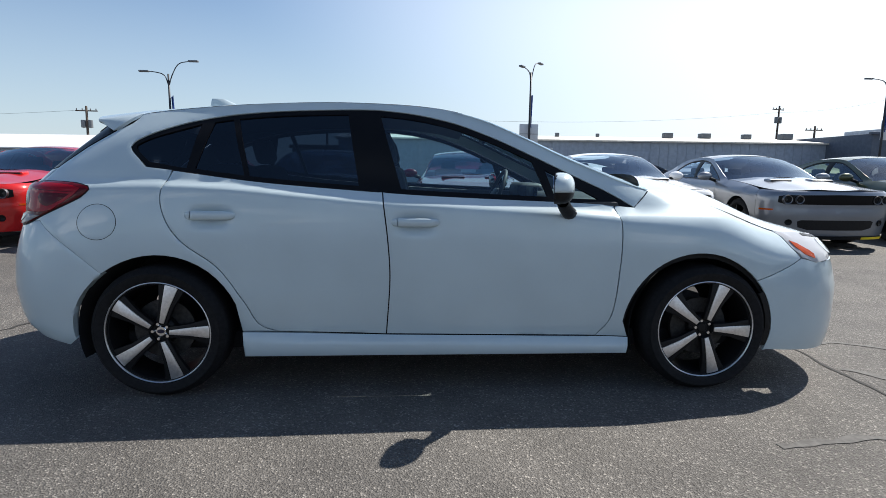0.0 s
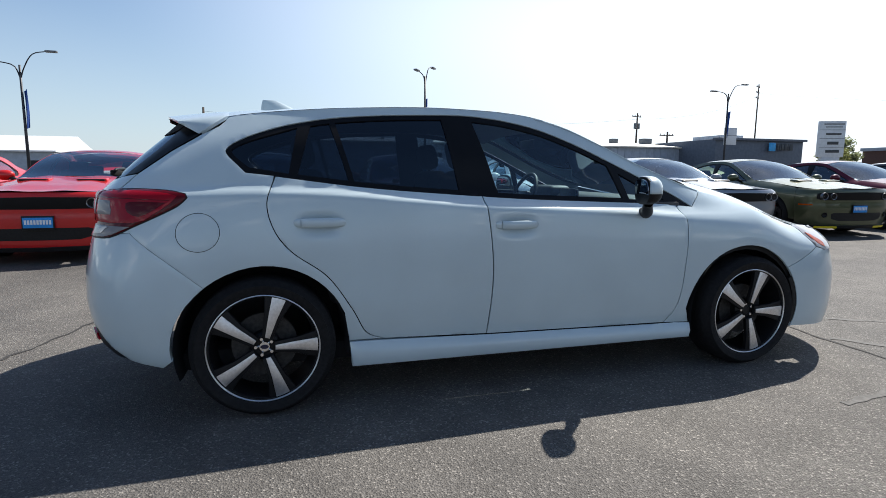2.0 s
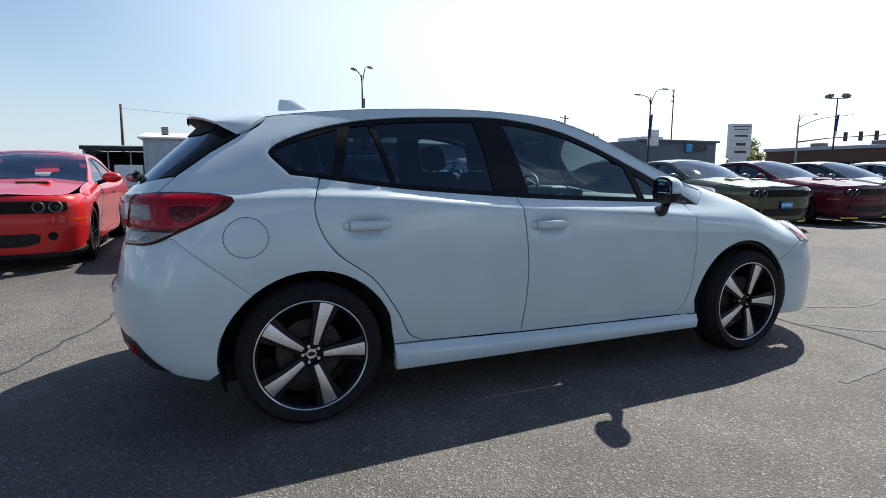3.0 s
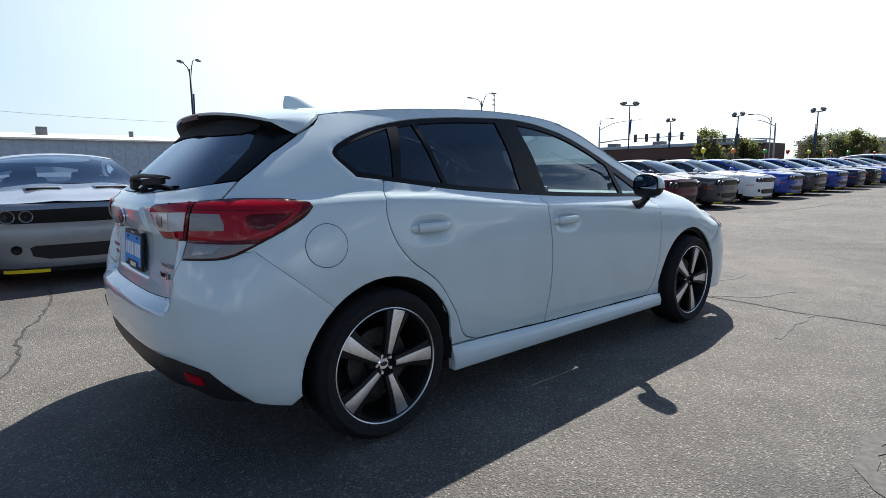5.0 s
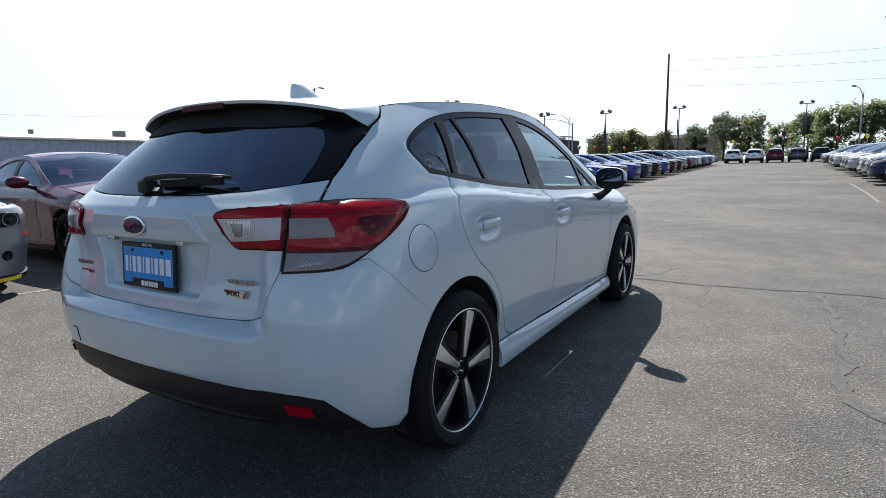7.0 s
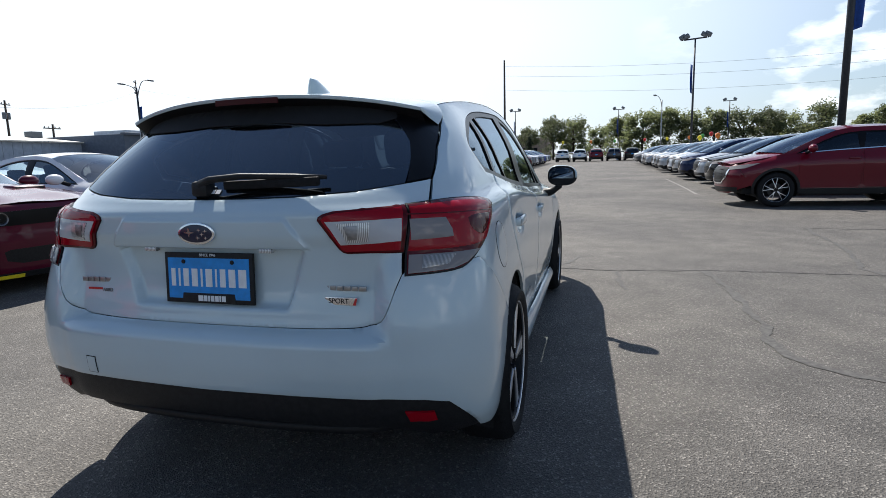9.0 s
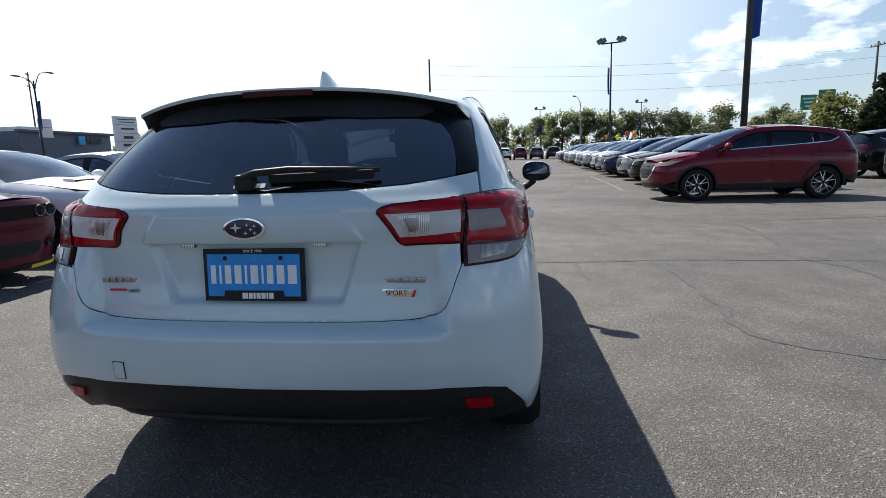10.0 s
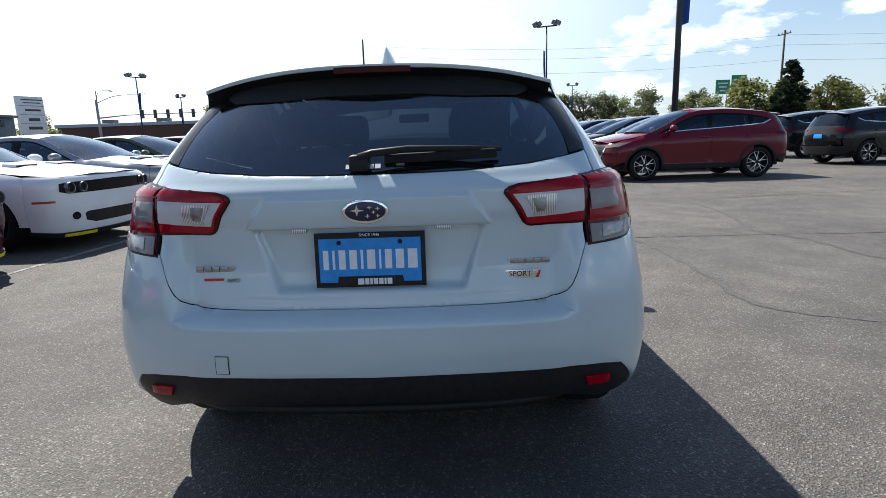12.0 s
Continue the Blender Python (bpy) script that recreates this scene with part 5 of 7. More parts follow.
def slot(mesh_ob, mat):
    """Gives this one object its own paint on a shared mesh."""
    s = mesh_ob.material_slots[0]
    s.link = "OBJECT"
    s.material = mat


def shell_roof(shell, rail, xs, crown, bow, mat, name, drop=0.0):
    rows = []
    for x in xs:
        z = float(rail(x)) + drop
        e = shell.place(x, z)[0]
        rows.append([(e[0] + float(bow(x)) * (1 - v * v), e[1] * v, z + float(crown(x)) * (1 - abs(v) ** 2.4)) for v in np.linspace(-1, 1, 15)])
    return grid_mesh(name, rows, mat)


def prop_seat(car, x, y, z=0.0):
    t = Matrix.Rotation(radians(-16), 3, "Y")
    s = part("seat", box(.14, .50, .62, (x, y, .82 + z), .06, t), car, mat=FABRIC)
    part("headrest", box(.09, .27, .17, (x - .11, y, 1.17 + z), .04, t), s, mat=FABRIC)


def small_wheel(car, x, y, side, radius, rim, style, turn):
    return wheel(car, x, y, side, turn, radius, rim, .25, style)


def build_coupe(body, guard=True):
    """A wide two-door muscle coupe: slot grille with four round lamps, hood scoops, black wheels."""
    car = thing("coupe")
    sh = coupe_shell
    rail = curve([(-1.75, 1.07), (-1.45, 1.19), (-1.1, 1.31), (-.7, 1.375), (-.3, 1.385), (0, 1.355), (.25, 1.275), (.5, 1.17), (.75, 1.05), (.92, .985)])
    belt = curve([(-1.25, 1.03), (-.9, 1.0), (-.5, .985), (0, .975), (.45, .968), (.80, .955)])
    dlo_t = [(-1.22, 1.10), (-1.05, 1.215), (-.85, 1.285), (-.6, 1.325), (-.3, 1.335), (-.02, 1.305), (.22, 1.225), (.45, 1.12), (.66, 1.015), (.78, .962)]
    belts = [(x, float(belt(x)) + .004) for x in np.linspace(.76, -1.12, 18)]
    dlo = tidy(spline(dlo_t, .05) + belts + [(-1.2, 1.06)], .04)
    door = tidy([(-.62, .30), (.66, .30), (.74, .40), (.76, .80), (.74, .94)] + [(x, float(belt(x)) - .004) for x in np.linspace(.70, -.60, 14)] + [(-.66, .80), (-.66, .40)], .04)
    r_arch = arc_points(-1.40, .345, .40, .40, 186, -6, 20)
    f_arch = arc_points(1.52, .345, .395, .395, 186, -6, 20)
    rails = [(x, float(rail(x))) for x in np.linspace(-1.70, .90, 40)]
    deck = [(-1.72, 1.05), (-1.9, 1.045), (sh.s_rear(.74, 1.04), 1.04)]
    low = [(sh.s_rear(.80, .32), .32), (-1.86, .30)]
    nose = [(2.02, .30), (2.02, .86), (1.9, .885), (1.5, .935), (1.2, .965), (.92, .985)]
    flank = tidy(low + r_arch + [(-.9, .22), (1.0, .22)] + f_arch + nose + rails[::-1] + deck, .05)
    g1 = [(x, z - .02) for x, z in spline(dlo_t, .05) if -.30 < x < .64] + [(.70, .99), (-.22, 1.0)]
    g2 = [(-1.16, 1.085)] + [(x, z - .02) for x, z in spline(dlo_t, .05) if -1.10 < x < -.37] + [(-.32, 1.005), (-1.05, 1.035)]
    for left in (False, True):
        sgn = 1 if left else -1
        kw = dict(left=left)
        slot(part("flank", panel_mesh("flank", sh, flank, body, holes=[dlo, door], step=.07, **kw), car), body)
        d = part("door", panel_mesh("door", sh, shrink(door, .004), body, step=.08, **kw), car)
        slot(d, body)
        part("door_handle", box(.20, .018, .03, (-.42, sgn * .928, .80), .008), d, mat=TRIM)
        trim = part("window_trim", panel_mesh("window_trim", sh, shrink(dlo, .002), GLOSSBLACK, holes=[g1, g2], step=.06, lift=-.008, **kw), car)
        for gg in (g1, g2):
            part("side_glass", panel_mesh("side_glass", sh, gg, CARGLASS, step=.09, lift=-.012, depth=.003, **kw), trim)
        for hx in (-1.40, 1.52):
            ob = part("wheel_housing", lathe_mesh("wheel_housing", [(.2, sgn * .5), (.385, sgn * .5), (.392, sgn * .90)], UNDER, 20, arc=(-20, 200)), car)
            ob.location = (hx, 0, .345)
            small_wheel(car, hx, sgn * .80, sgn, .352, .258, "black", 15 if hx < 0 else 40)
        # door mirror
        bm = bmesh.new()
        bmesh.ops.create_uvsphere(bm, u_segments=16, v_segments=10, radius=1)
        for v in bm.verts:
            v.co = Vector((v.co.x * .075 + .60, sgn * (v.co.y * .125 + 1.04), v.co.z * .075 + 1.04))
        mir = part("door_mirror", smooth_bm(bm), car, mat=body)
        slot(mir, body)
        part("mirror_foot", tube([(.62, sgn * .99, 1.01), (.63, sgn * .86, .96)], .028, TRIM, "mirror_foot", 8), mir)
        part("side_marker", panel_mesh("side_marker", sh, [(2.10, .565), (2.30, .565), (2.30, .59), (2.10, .59)], AMBER, step=.05, lift=.004, **kw), car)
        tail = [(sh.s_rear(.05, .80), .80), (sh.s_rear(.82, .80), .80), (sh.s_rear(.80, .92), .92), (sh.s_rear(.05, .92), .92)]
        part("tail_lamp", panel_mesh("tail_lamp", sh, tail, DARKRED, step=.1, lift=.006, **kw), car)
    fascia = tidy([(2.025, .22), (sh.s_front(.80, .19), .19), (sh.s_front(.0, .19), .19), (sh.s_front(0, .852), .852), (sh.s_front(.5, .852), .852), (2.025, .864)], .05)
    front = part("front_fascia", panel_mesh("front_fascia", sh, fascia, body, step=.06, both=True), car)
    slot(front, body)
    gr = tidy([(sh.s_front(y, z), z) for y, z in ((0, .655), (.72, .660), (.805, .685), (.80, .775), (.72, .79), (0, .80))], .05)
    grille = part("grille", panel_mesh("grille", sh, gr, GLOSSBLACK, step=.06, both=True, lift=.004, depth=.02), front, "black slot grille")
    lower = tidy([(sh.s_front(y, z), z) for y, z in ((0, .29), (.40, .293), (.53, .33), (.55, .415), (.50, .435), (0, .435))], .05)
    part("lower_intake", panel_mesh("lower_intake", sh, lower, TRIM, step=.06, both=True, lift=.003, depth=.02), front)
    lip = tidy([(2.0, .21), (sh.s_front(.80, .17), .17), (sh.s_front(0, .16), .16), (sh.s_front(0, .205), .205), (sh.s_front(.8, .21), .215), (2.0, .25)], .05)
    part("chin_lip", panel_mesh("chin_lip", sh, lip, TRIM, step=.06, both=True, lift=.02, depth=.06), front)
    for sgn in (-1, 1):
        for y, r in ((.705, .064), (.555, .058)):
            x = float(sh.place(sh.s_front(y - .01, .728), .728)[0][0]) + .008
            turn = Matrix.Translation((x, sgn * y, .728)) @ Matrix.Rotation(radians(90), 4, "Y")
            ring = lathe_mesh("headlamp", [(r * .86, -.02), (r * .87, .012), (r, .016), (r * 1.03, 0), (r * 1.03, -.03)], GREYALLOY, 24, "z")
            ring.transform(turn)
            lamp = part("headlamp", ring, front, "round headlamp with pale ring")
            bowl = lathe_mesh("lamp_bowl", [(0, -.004), (r * .3, -.010), (r * .55, -.014), (r * .82, .004)], BRAKE, 20, "z")
            bowl.transform(turn)
            part("lamp_bowl", bowl, lamp)
        x = float(sh.place(sh.s_front(.70, .40), .40)[0][0])
        fog = lathe_mesh("fog_lamp", [(0, -.006), (.03, -.004), (.042, .004), (.048, -.01)], GLOSSBLACK, 20, "z")
        fog.transform(Matrix.Translation((x + .028, sgn * .66, .40)) @ Matrix.Rotation(radians(sgn * 22), 4, "Z") @ Matrix.Rotation(radians(90), 4, "Y"))
        part("fog_lamp", fog, front)
        scoop = part("hood_scoop", box(.17, .36, .05, (1.55, sgn * .33, .985), .02, Matrix.Rotation(radians(5), 3, "Y"), 3), car, mat=body)
        slot(scoop, body)
        part("scoop_mouth", box(.10, .31, .032, (1.60, sgn * .33, .985), .012, Matrix.Rotation(radians(5), 3, "Y")), scoop, "black scoop opening", TRIM)
        if guard:
            gp = tidy([(sh.s_front(y, z), z) for y, z in ((.40, .170), (.76, .172), (.76, .205), (.40, .200))], .04)
            part("lip_guard", panel_mesh("lip_guard", sh, gp, YELLOW, step=.05, left=sgn > 0, lift=.026, depth=.02), front, "yellow shipping guard")
    crown = curve([(-1.75, .03), (-1.0, .05), (-.3, .055), (.2, .06), (.9, .05)])
    bow = curve([(-1.75, -.20), (-1.2, -.10), (-.6, 0), (0, .03), (.4, .14), (.92, .26)])
    slot(part("roof", shell_roof(sh, rail, np.linspace(-.85, .03, 10), crown, bow, body, "roof"), car), body)
    part("windscreen", shell_roof(sh, rail, np.linspace(.035, .91, 10), crown, bow, CARGLASS, "windscreen", -.004), car)
    part("rear_window", shell_roof(sh, rail, np.linspace(-1.70, -.855, 10), crown, bow, CARGLASS, "rear_window", -.004), car)
    edge = curve([(.9, .985), (1.2, .967), (1.5, .938), (1.9, .888), (2.3, .856), (2.48, .848)])
    half = curve([(.9, .78), (1.5, .80), (2.0, .795), (2.2, .78), (2.37, .72)])
    fwd = curve([(.9, .24), (1.5, .08), (2.0, .08), (2.37, .115)])
    rows = [[(x + float(fwd(x)) * (1 - v * v), float(half(x)) * v, float(edge(x)) + (.045 - .036 * float(smoothstep(1.9, 2.36, x))) * (1 - abs(v) ** 3) + .012 * math.exp(-((abs(v) - .42) / .2) ** 2)) for v in np.linspace(-1, 1, 21)] for x in np.linspace(.92, 2.365, 16)]
    slot(part("bonnet", grid_mesh("bonnet", rows, body), car), body)
    rows = [[(x, y, 1.045 + .012 * (1 - (y / .8) ** 2)) for y in np.linspace(-.80, .80, 9)] for x in (-1.72, -2.0, -2.3, -2.44)]
    slot(part("boot_lid", grid_mesh("boot_lid", rows, body), car), body)
    tailp = tidy([(sh.s_rear(.80, .32), .32), (sh.s_rear(.74, 1.04), 1.04), (sh.s_rear(0, 1.05), 1.05), (sh.s_rear(0, .30), .30)], .08)
    slot(part("rear_fascia", panel_mesh("rear_fascia", sh, tailp, body, step=.09, both=True), car), body)
    part("underbody", box(4.3, 1.55, .12, (0, 0, .26), .03), car, mat=UNDER)
    part("dashboard", box(.40, 1.4, .18, (.62, 0, .89), .05), car, mat=DASH)
    part("cabin_floor", box(2.6, 1.5, .05, (-.4, 0, .45), .01), car, mat=UNDER)
    for y in (.38, -.38):
        prop_seat(car, -.18, y)
        prop_seat(car, -.98, y, -.06)
    return car


suv_shell = Shell(
    sections=[
        (-2.4, (.28, .38, .48, .60, .78, .92, 1.02, 1.08, 1.30, 1.52), (.80, .84, .87, .89, .895, .88, .86, .83, .74, .60)),
        (-1.3, (.28, .36, .46, .60, .78, .92, 1.02, 1.09, 1.33, 1.56), (.87, .89, .90, .905, .91, .905, .88, .84, .76, .64)),
        (-0.3, (.28, .36, .46, .60, .78, .90, 1.00, 1.07, 1.33, 1.60), (.87, .88, .875, .88, .895, .90, .885, .845, .77, .64)),
        (0.35, (.28, .36, .46, .60, .78, .90, .99, 1.05, 1.28, 1.52), (.87, .88, .875, .88, .895, .90, .885, .845, .77, .66)),
        (0.75, (.28, .36, .46, .60, .78, .89, .97, 1.035, 1.15, 1.28), (.87, .88, .875, .88, .895, .90, .885, .845, .80, .74)),
        (1.15, (.28, .36, .46, .60, .78, .88, .95, 1.01, 1.04, 1.08), (.87, .89, .895, .90, .905, .905, .89, .86, .83, .79)),
        (1.6, (.28, .36, .46, .60, .74, .84, .91, .955, .98, 1.00), (.88, .895, .905, .91, .91, .90, .88, .85, .81, .77)),
        (2.4, (.26, .34, .44, .56, .66, .76, .83, .87, .89, .91), (.84, .86, .87, .88, .88, .87, .85, .82, .79, .76)),
    ],
    rear=[(.2, -2.20), (.5, -2.26), (.75, -2.27), (1.0, -2.24), (1.12, -2.20), (1.4, -2.05), (1.6, -1.92)],
    rear_side=[(.2, -2.20), (.5, -2.26), (.75, -2.27), (1.0, -2.24), (1.12, -2.20), (1.4, -2.05), (1.6, -1.92)],
    front=[(.2, 2.18), (.4, 2.26), (.7, 2.28), (.85, 2.22), (.95, 2.12), (1.1, 2.0)],
    a_rear=[(.1, .50), (1.6, .45)], a_front=[(.1, .75), (.7, .75), (1.1, .6)], pivots=(-1.7, 1.55), power=2.8)


def build_suv(body, style="twin"):
    """A compact crossover with black lower cladding."""
    car = thing("crossover")
    sh = suv_shell
    rail = curve([(-1.85, 1.47), (-1.6, 1.525), (-1.2, 1.575), (-.6, 1.615), (-.1, 1.605), (.2, 1.555), (.5, 1.445), (.8, 1.31), (1.1, 1.165), (1.22, 1.105)])
    belt = curve([(-1.75, 1.275), (-1.3, 1.235), (-.5, 1.185), (.3, 1.145), (1.0, 1.095)])
    dlo_t = [(-1.70, 1.335), (-1.56, 1.395), (-1.3, 1.455), (-.8, 1.515), (-.3, 1.525), (.1, 1.485), (.42, 1.375), (.72, 1.235), (1.0, 1.10)]
    belts = [(x, float(belt(x)) + .004) for x in np.linspace(.98, -1.50, 20)]
    dlo = tidy(spline(dlo_t, .05) + belts, .04)
    def door_cut(a, b, skew):
        return tidy([(a + skew, .40), (b, .40), (b + .02, .80)] + [(x, float(belt(x)) - .004) for x in np.linspace(b + .01, a, 10)] + [(a - .03, .85), (a, .65)], .04)
    d1, d2 = door_cut(-.20, .93, .02), door_cut(-1.22, -.24, .28)
    r_arch, f_arch = arc_points(-1.35, .36, .42, .42, 186, -6, 20), arc_points(1.35, .36, .42, .42, 186, -6, 20)
    rails = [(x, float(rail(x))) for x in np.linspace(-1.80, 1.20, 44)]
    gate = [(sh.s_rear(.62, 1.44), 1.44), (sh.s_rear(.72, 1.15), 1.15), (sh.s_rear(.74, .75), .75)]
    low = [(sh.s_rear(.80, .50), .50), (-1.80, .45)]
    nose = [(1.83, .48), (1.95, .70), (sh.s_of(2.0, .62), .89), (1.75, .985), (1.5, 1.035), (1.22, 1.10)]
    flank = tidy(low + r_arch[1:-1] + [(-.92, .38), (.92, .38)] + f_arch[1:-1] + nose + rails[::-1] + gate, .05)
    tops = [(x, z - .03) for x, z in spline(dlo_t, .05)]
    g1 = [q for q in tops if -.18 < q[0] < .84] + [(.86, 1.125), (-.16, 1.19)]
    g2 = [q for q in tops if -1.18 < q[0] < -.27] + [(-.24, 1.195), (-1.14, 1.25)]
    g3 = [(-1.60, 1.335)] + [q for q in tops if -1.54 < q[0] < -1.26] + [(-1.24, 1.26), (-1.46, 1.275)]
    for left in (False, True):
        sgn = 1 if left else -1
        kw = dict(left=left)
        slot(part("flank", panel_mesh("flank", sh, flank, body, holes=[dlo, d1, d2], step=.07, **kw), car), body)
        for d in (d1, d2):
            ob = part("door", panel_mesh("door", sh, shrink(d, .004), body, step=.08, **kw), car)
            slot(ob, body)
            hx = max(q[0] for q in d) - 1.0 if d is d1 else min(q[0] for q in d) + .12
            h = part("door_handle", box(.20, .025, .035, (hx, sgn * .905, .985), .008), ob, mat=body)
            slot(h, body)
        trim = part("window_trim", panel_mesh("window_trim", sh, shrink(dlo, .002), GLOSSBLACK, holes=[g1, g2, g3], step=.06, lift=-.008, **kw), car)
        for gg in (g1, g2, g3):
            part("side_glass", panel_mesh("side_glass", sh, gg, PRIVACY, step=.1, lift=-.012, depth=.003, **kw), trim)
        chrome = [(x, float(belt(x)) + .016) for x in np.linspace(.9, -1.48, 16)] + [(-1.665, 1.352), (-1.695, 1.334)] + [(x, float(belt(x)) - .002) for x in np.linspace(-1.5, .9, 16)]
        part("belt_moulding", panel_mesh("belt_moulding", sh, chrome, CHROME, step=.1, lift=.004, **kw), car)
        sill = [(-.93, .385), (.93, .385), (.90, .26), (-.90, .26)]
        part("sill_cladding", panel_mesh("sill_cladding", sh, sill, TRIM, step=.08, lift=.006, depth=.05, **kw), car, "black plastic cladding")
        for cx, a1, a2 in ((-1.35, 190, -10), (1.35, 190, -10)):
            outl = arc_points(cx, .36, .455, .455, a1, a2, 20) + arc_points(cx, .36, .405, .405, a2, a1, 20)
            part("arch_cladding", panel_mesh("arch_cladding", sh, outl, TRIM, step=.06, lift=.008, depth=.03, **kw), car)
            ob = part("wheel_housing", lathe_mesh("wheel_housing", [(.2, sgn * .5), (.405, sgn * .5), (.41, sgn * .86)], UNDER, 20, arc=(-20, 200)), car)
            ob.location = (cx, 0, .36)
            small_wheel(car, cx, sgn * .775, sgn, .362, .25, style, 10)
        bm = bmesh.new()
        bmesh.ops.create_uvsphere(bm, u_segments=16, v_segments=10, radius=1)
        for v in bm.verts:
            v.co = Vector((v.co.x * .08 + .76, sgn * (v.co.y * .12 + 1.0), v.co.z * .085 + 1.20))
        mir = part("door_mirror", smooth_bm(bm), car, mat=body)
        slot(mir, body)
        part("mirror_foot", tube([(.78, sgn * .97, 1.15), (.80, sgn * .83, 1.12)], .03, TRIM, "mirror_foot", 8), mir)
        hl = [(1.66, .925), (sh.s_of(1.9, .70), .895), (sh.s_front(.50, .855), .855), (sh.s_front(.52, .785), .785), (sh.s_of(1.9, .72), .82)]
        part("headlamp", panel_mesh("headlamp", sh, hl, SMOKELENS, step=.06, lift=.008, **kw), car, "clear headlamp")
        tl = [(-1.72, 1.04), (sh.s_of(-1.98, .74), 1.06), (sh.s_rear(.50, 1.05), 1.05), (sh.s_rear(.50, .98), .98), (sh.s_of(-1.98, .76), .97)]
        part("tail_lamp", panel_mesh("tail_lamp", sh, tl, DARKRED, step=.06, lift=.008, **kw), car, "red tail lamp")
    fas = tidy([(1.80, .46), (sh.s_front(.5, .28), .28), (sh.s_front(0, .28), .28), (sh.s_front(0, .95), .95), (sh.s_front(.45, .925), .925), (sh.s_of(2.0, .62), .892), (1.96, .70)], .05)
    front = part("front_fascia", panel_mesh("front_fascia", sh, fas, body, step=.07, both=True), car)
    slot(front, body)
    gr = tidy([(sh.s_front(y, z), z) for y, z in ((0, .48), (.28, .50), (.46, .62), (.50, .84), (.30, .86), (0, .865))], .05)
    grille = part("grille", panel_mesh("grille", sh, gr, TRIM, step=.06, both=True, lift=.006), front, "black grille with chrome rim")
    low_in = tidy([(sh.s_front(y, z), z) for y, z in ((0, .30), (.7, .33), (.74, .42), (0, .42))], .05)
    wing = [(a, z) for a, z in ((sh.s_front(.0, .475), .475), (sh.s_front(.30, .49), .49), (sh.s_front(.49, .62), .62), (sh.s_front(.56, .80), .80), (sh.s_front(.52, .80), .80), (sh.s_front(.45, .635), .635), (sh.s_front(.28, .515), .515), (sh.s_front(0, .50), .50))]
    part("grille_wing", panel_mesh("grille_wing", sh, tidy(wing, .04), CHROME, step=.05, both=True, lift=.012), front, "bright chrome grille surround")
    part("lower_intake", panel_mesh("lower_intake", sh, low_in, TRIM, step=.07, both=True, lift=.006), front)
    for z in (.56, .64, .72, .80):
        x = float(sh.front(z)) + .004
        part("grille_bar", box(.012, .70, .014, (x, 0, z), .003), grille, mat=GLOSSBLACK)
    crown = curve([(-1.95, .05), (-1.0, .06), (0, .065), (.6, .07), (1.2, .04)])
    bow = curve([(-1.95, -.10), (-1.5, 0), (.2, .04), (.7, .18), (1.22, .28)])
    slot(part("roof", shell_roof(sh, rail, np.linspace(-1.80, .22, 14), crown, bow, body, "roof"), car), body)
    part("windscreen", shell_roof(sh, rail, np.linspace(.225, 1.20, 10), crown, bow, CARGLASS, "windscreen", -.004), car)
    edge = curve([(1.2, 1.105), (1.5, 1.04), (1.75, .99), (2.0, .94), (2.2, .895)])
    half = curve([(1.2, .76), (1.6, .78), (1.9, .68), (2.18, .48)])
    rows = [[(x + .10 * (1 - v * v), float(half(x)) * v, float(edge(x)) + .05 * (1 - abs(v) ** 3)) for v in np.linspace(-1, 1, 17)] for x in np.linspace(1.2, 2.15, 12)]
    slot(part("bonnet", grid_mesh("bonnet", rows, body), car), body)
    gate_low = tidy([(sh.s_rear(0, .55), .55), (sh.s_rear(.74, .58), .58), (sh.s_rear(.735, .75), .75), (sh.s_rear(.715, 1.14), 1.14), (sh.s_rear(0, 1.15), 1.15)], .06)
    tg = part("tailgate", panel_mesh("tailgate", sh, gate_low, body, step=.08, both=True), car)
    slot(tg, body)
    rgl = tidy([(sh.s_rear(0, 1.155), 1.155), (sh.s_rear(.71, 1.155), 1.155), (sh.s_rear(.60, 1.44), 1.44), (sh.s_rear(0, 1.52), 1.52)], .06)
    part("rear_window", panel_mesh("rear_window", sh, rgl, PRIVACY, step=.09, both=True, lift=-.002), tg)
    rb = tidy([(sh.s_rear(0, .30), .30), (sh.s_rear(.72, .32), .32), (-1.80, .42), (-1.80, .50), (sh.s_rear(.79, .55), .55), (sh.s_rear(0, .545), .545)], .06)
    part("rear_bumper", panel_mesh("rear_bumper", sh, rb, TRIM, step=.08, both=True, lift=.01, depth=.05), car)
    pl = tidy([(sh.s_rear(0, .78), .78), (sh.s_rear(.16, .78), .78), (sh.s_rear(.16, .90), .90), (sh.s_rear(0, .90), .90)], .05)
    part("dealer_plate", panel_mesh("dealer_plate", sh, pl, BLUEPLATE, step=.06, both=True, lift=.012), tg, "blue dealer plate")
    rows = [[(-1.78 - u * .22, (.62 - .02 * u) * v, 1.482 + .058 * (1 - abs(v) ** 2.4) - .015 * u) for v in np.linspace(-1, 1, 13)] for u in (0, .5, 1)]
    slot(part("roof_spoiler", grid_mesh("roof_spoiler", rows, body, .02), tg), body)
    part("underbody", box(3.9, 1.45, .14, (0, 0, .34), .03), car, mat=UNDER)
    part("dashboard", box(.40, 1.4, .20, (.88, 0, .98), .05), car, mat=DASH)
    for y in (.38, -.38):
        prop_seat(car, .02, y, .12)
        prop_seat(car, -.85, y, .12)
    return car


def at(x, y, heading, z=None):
    return pose(x, y, rise(x) if z is None else z, 0, 0, heading)


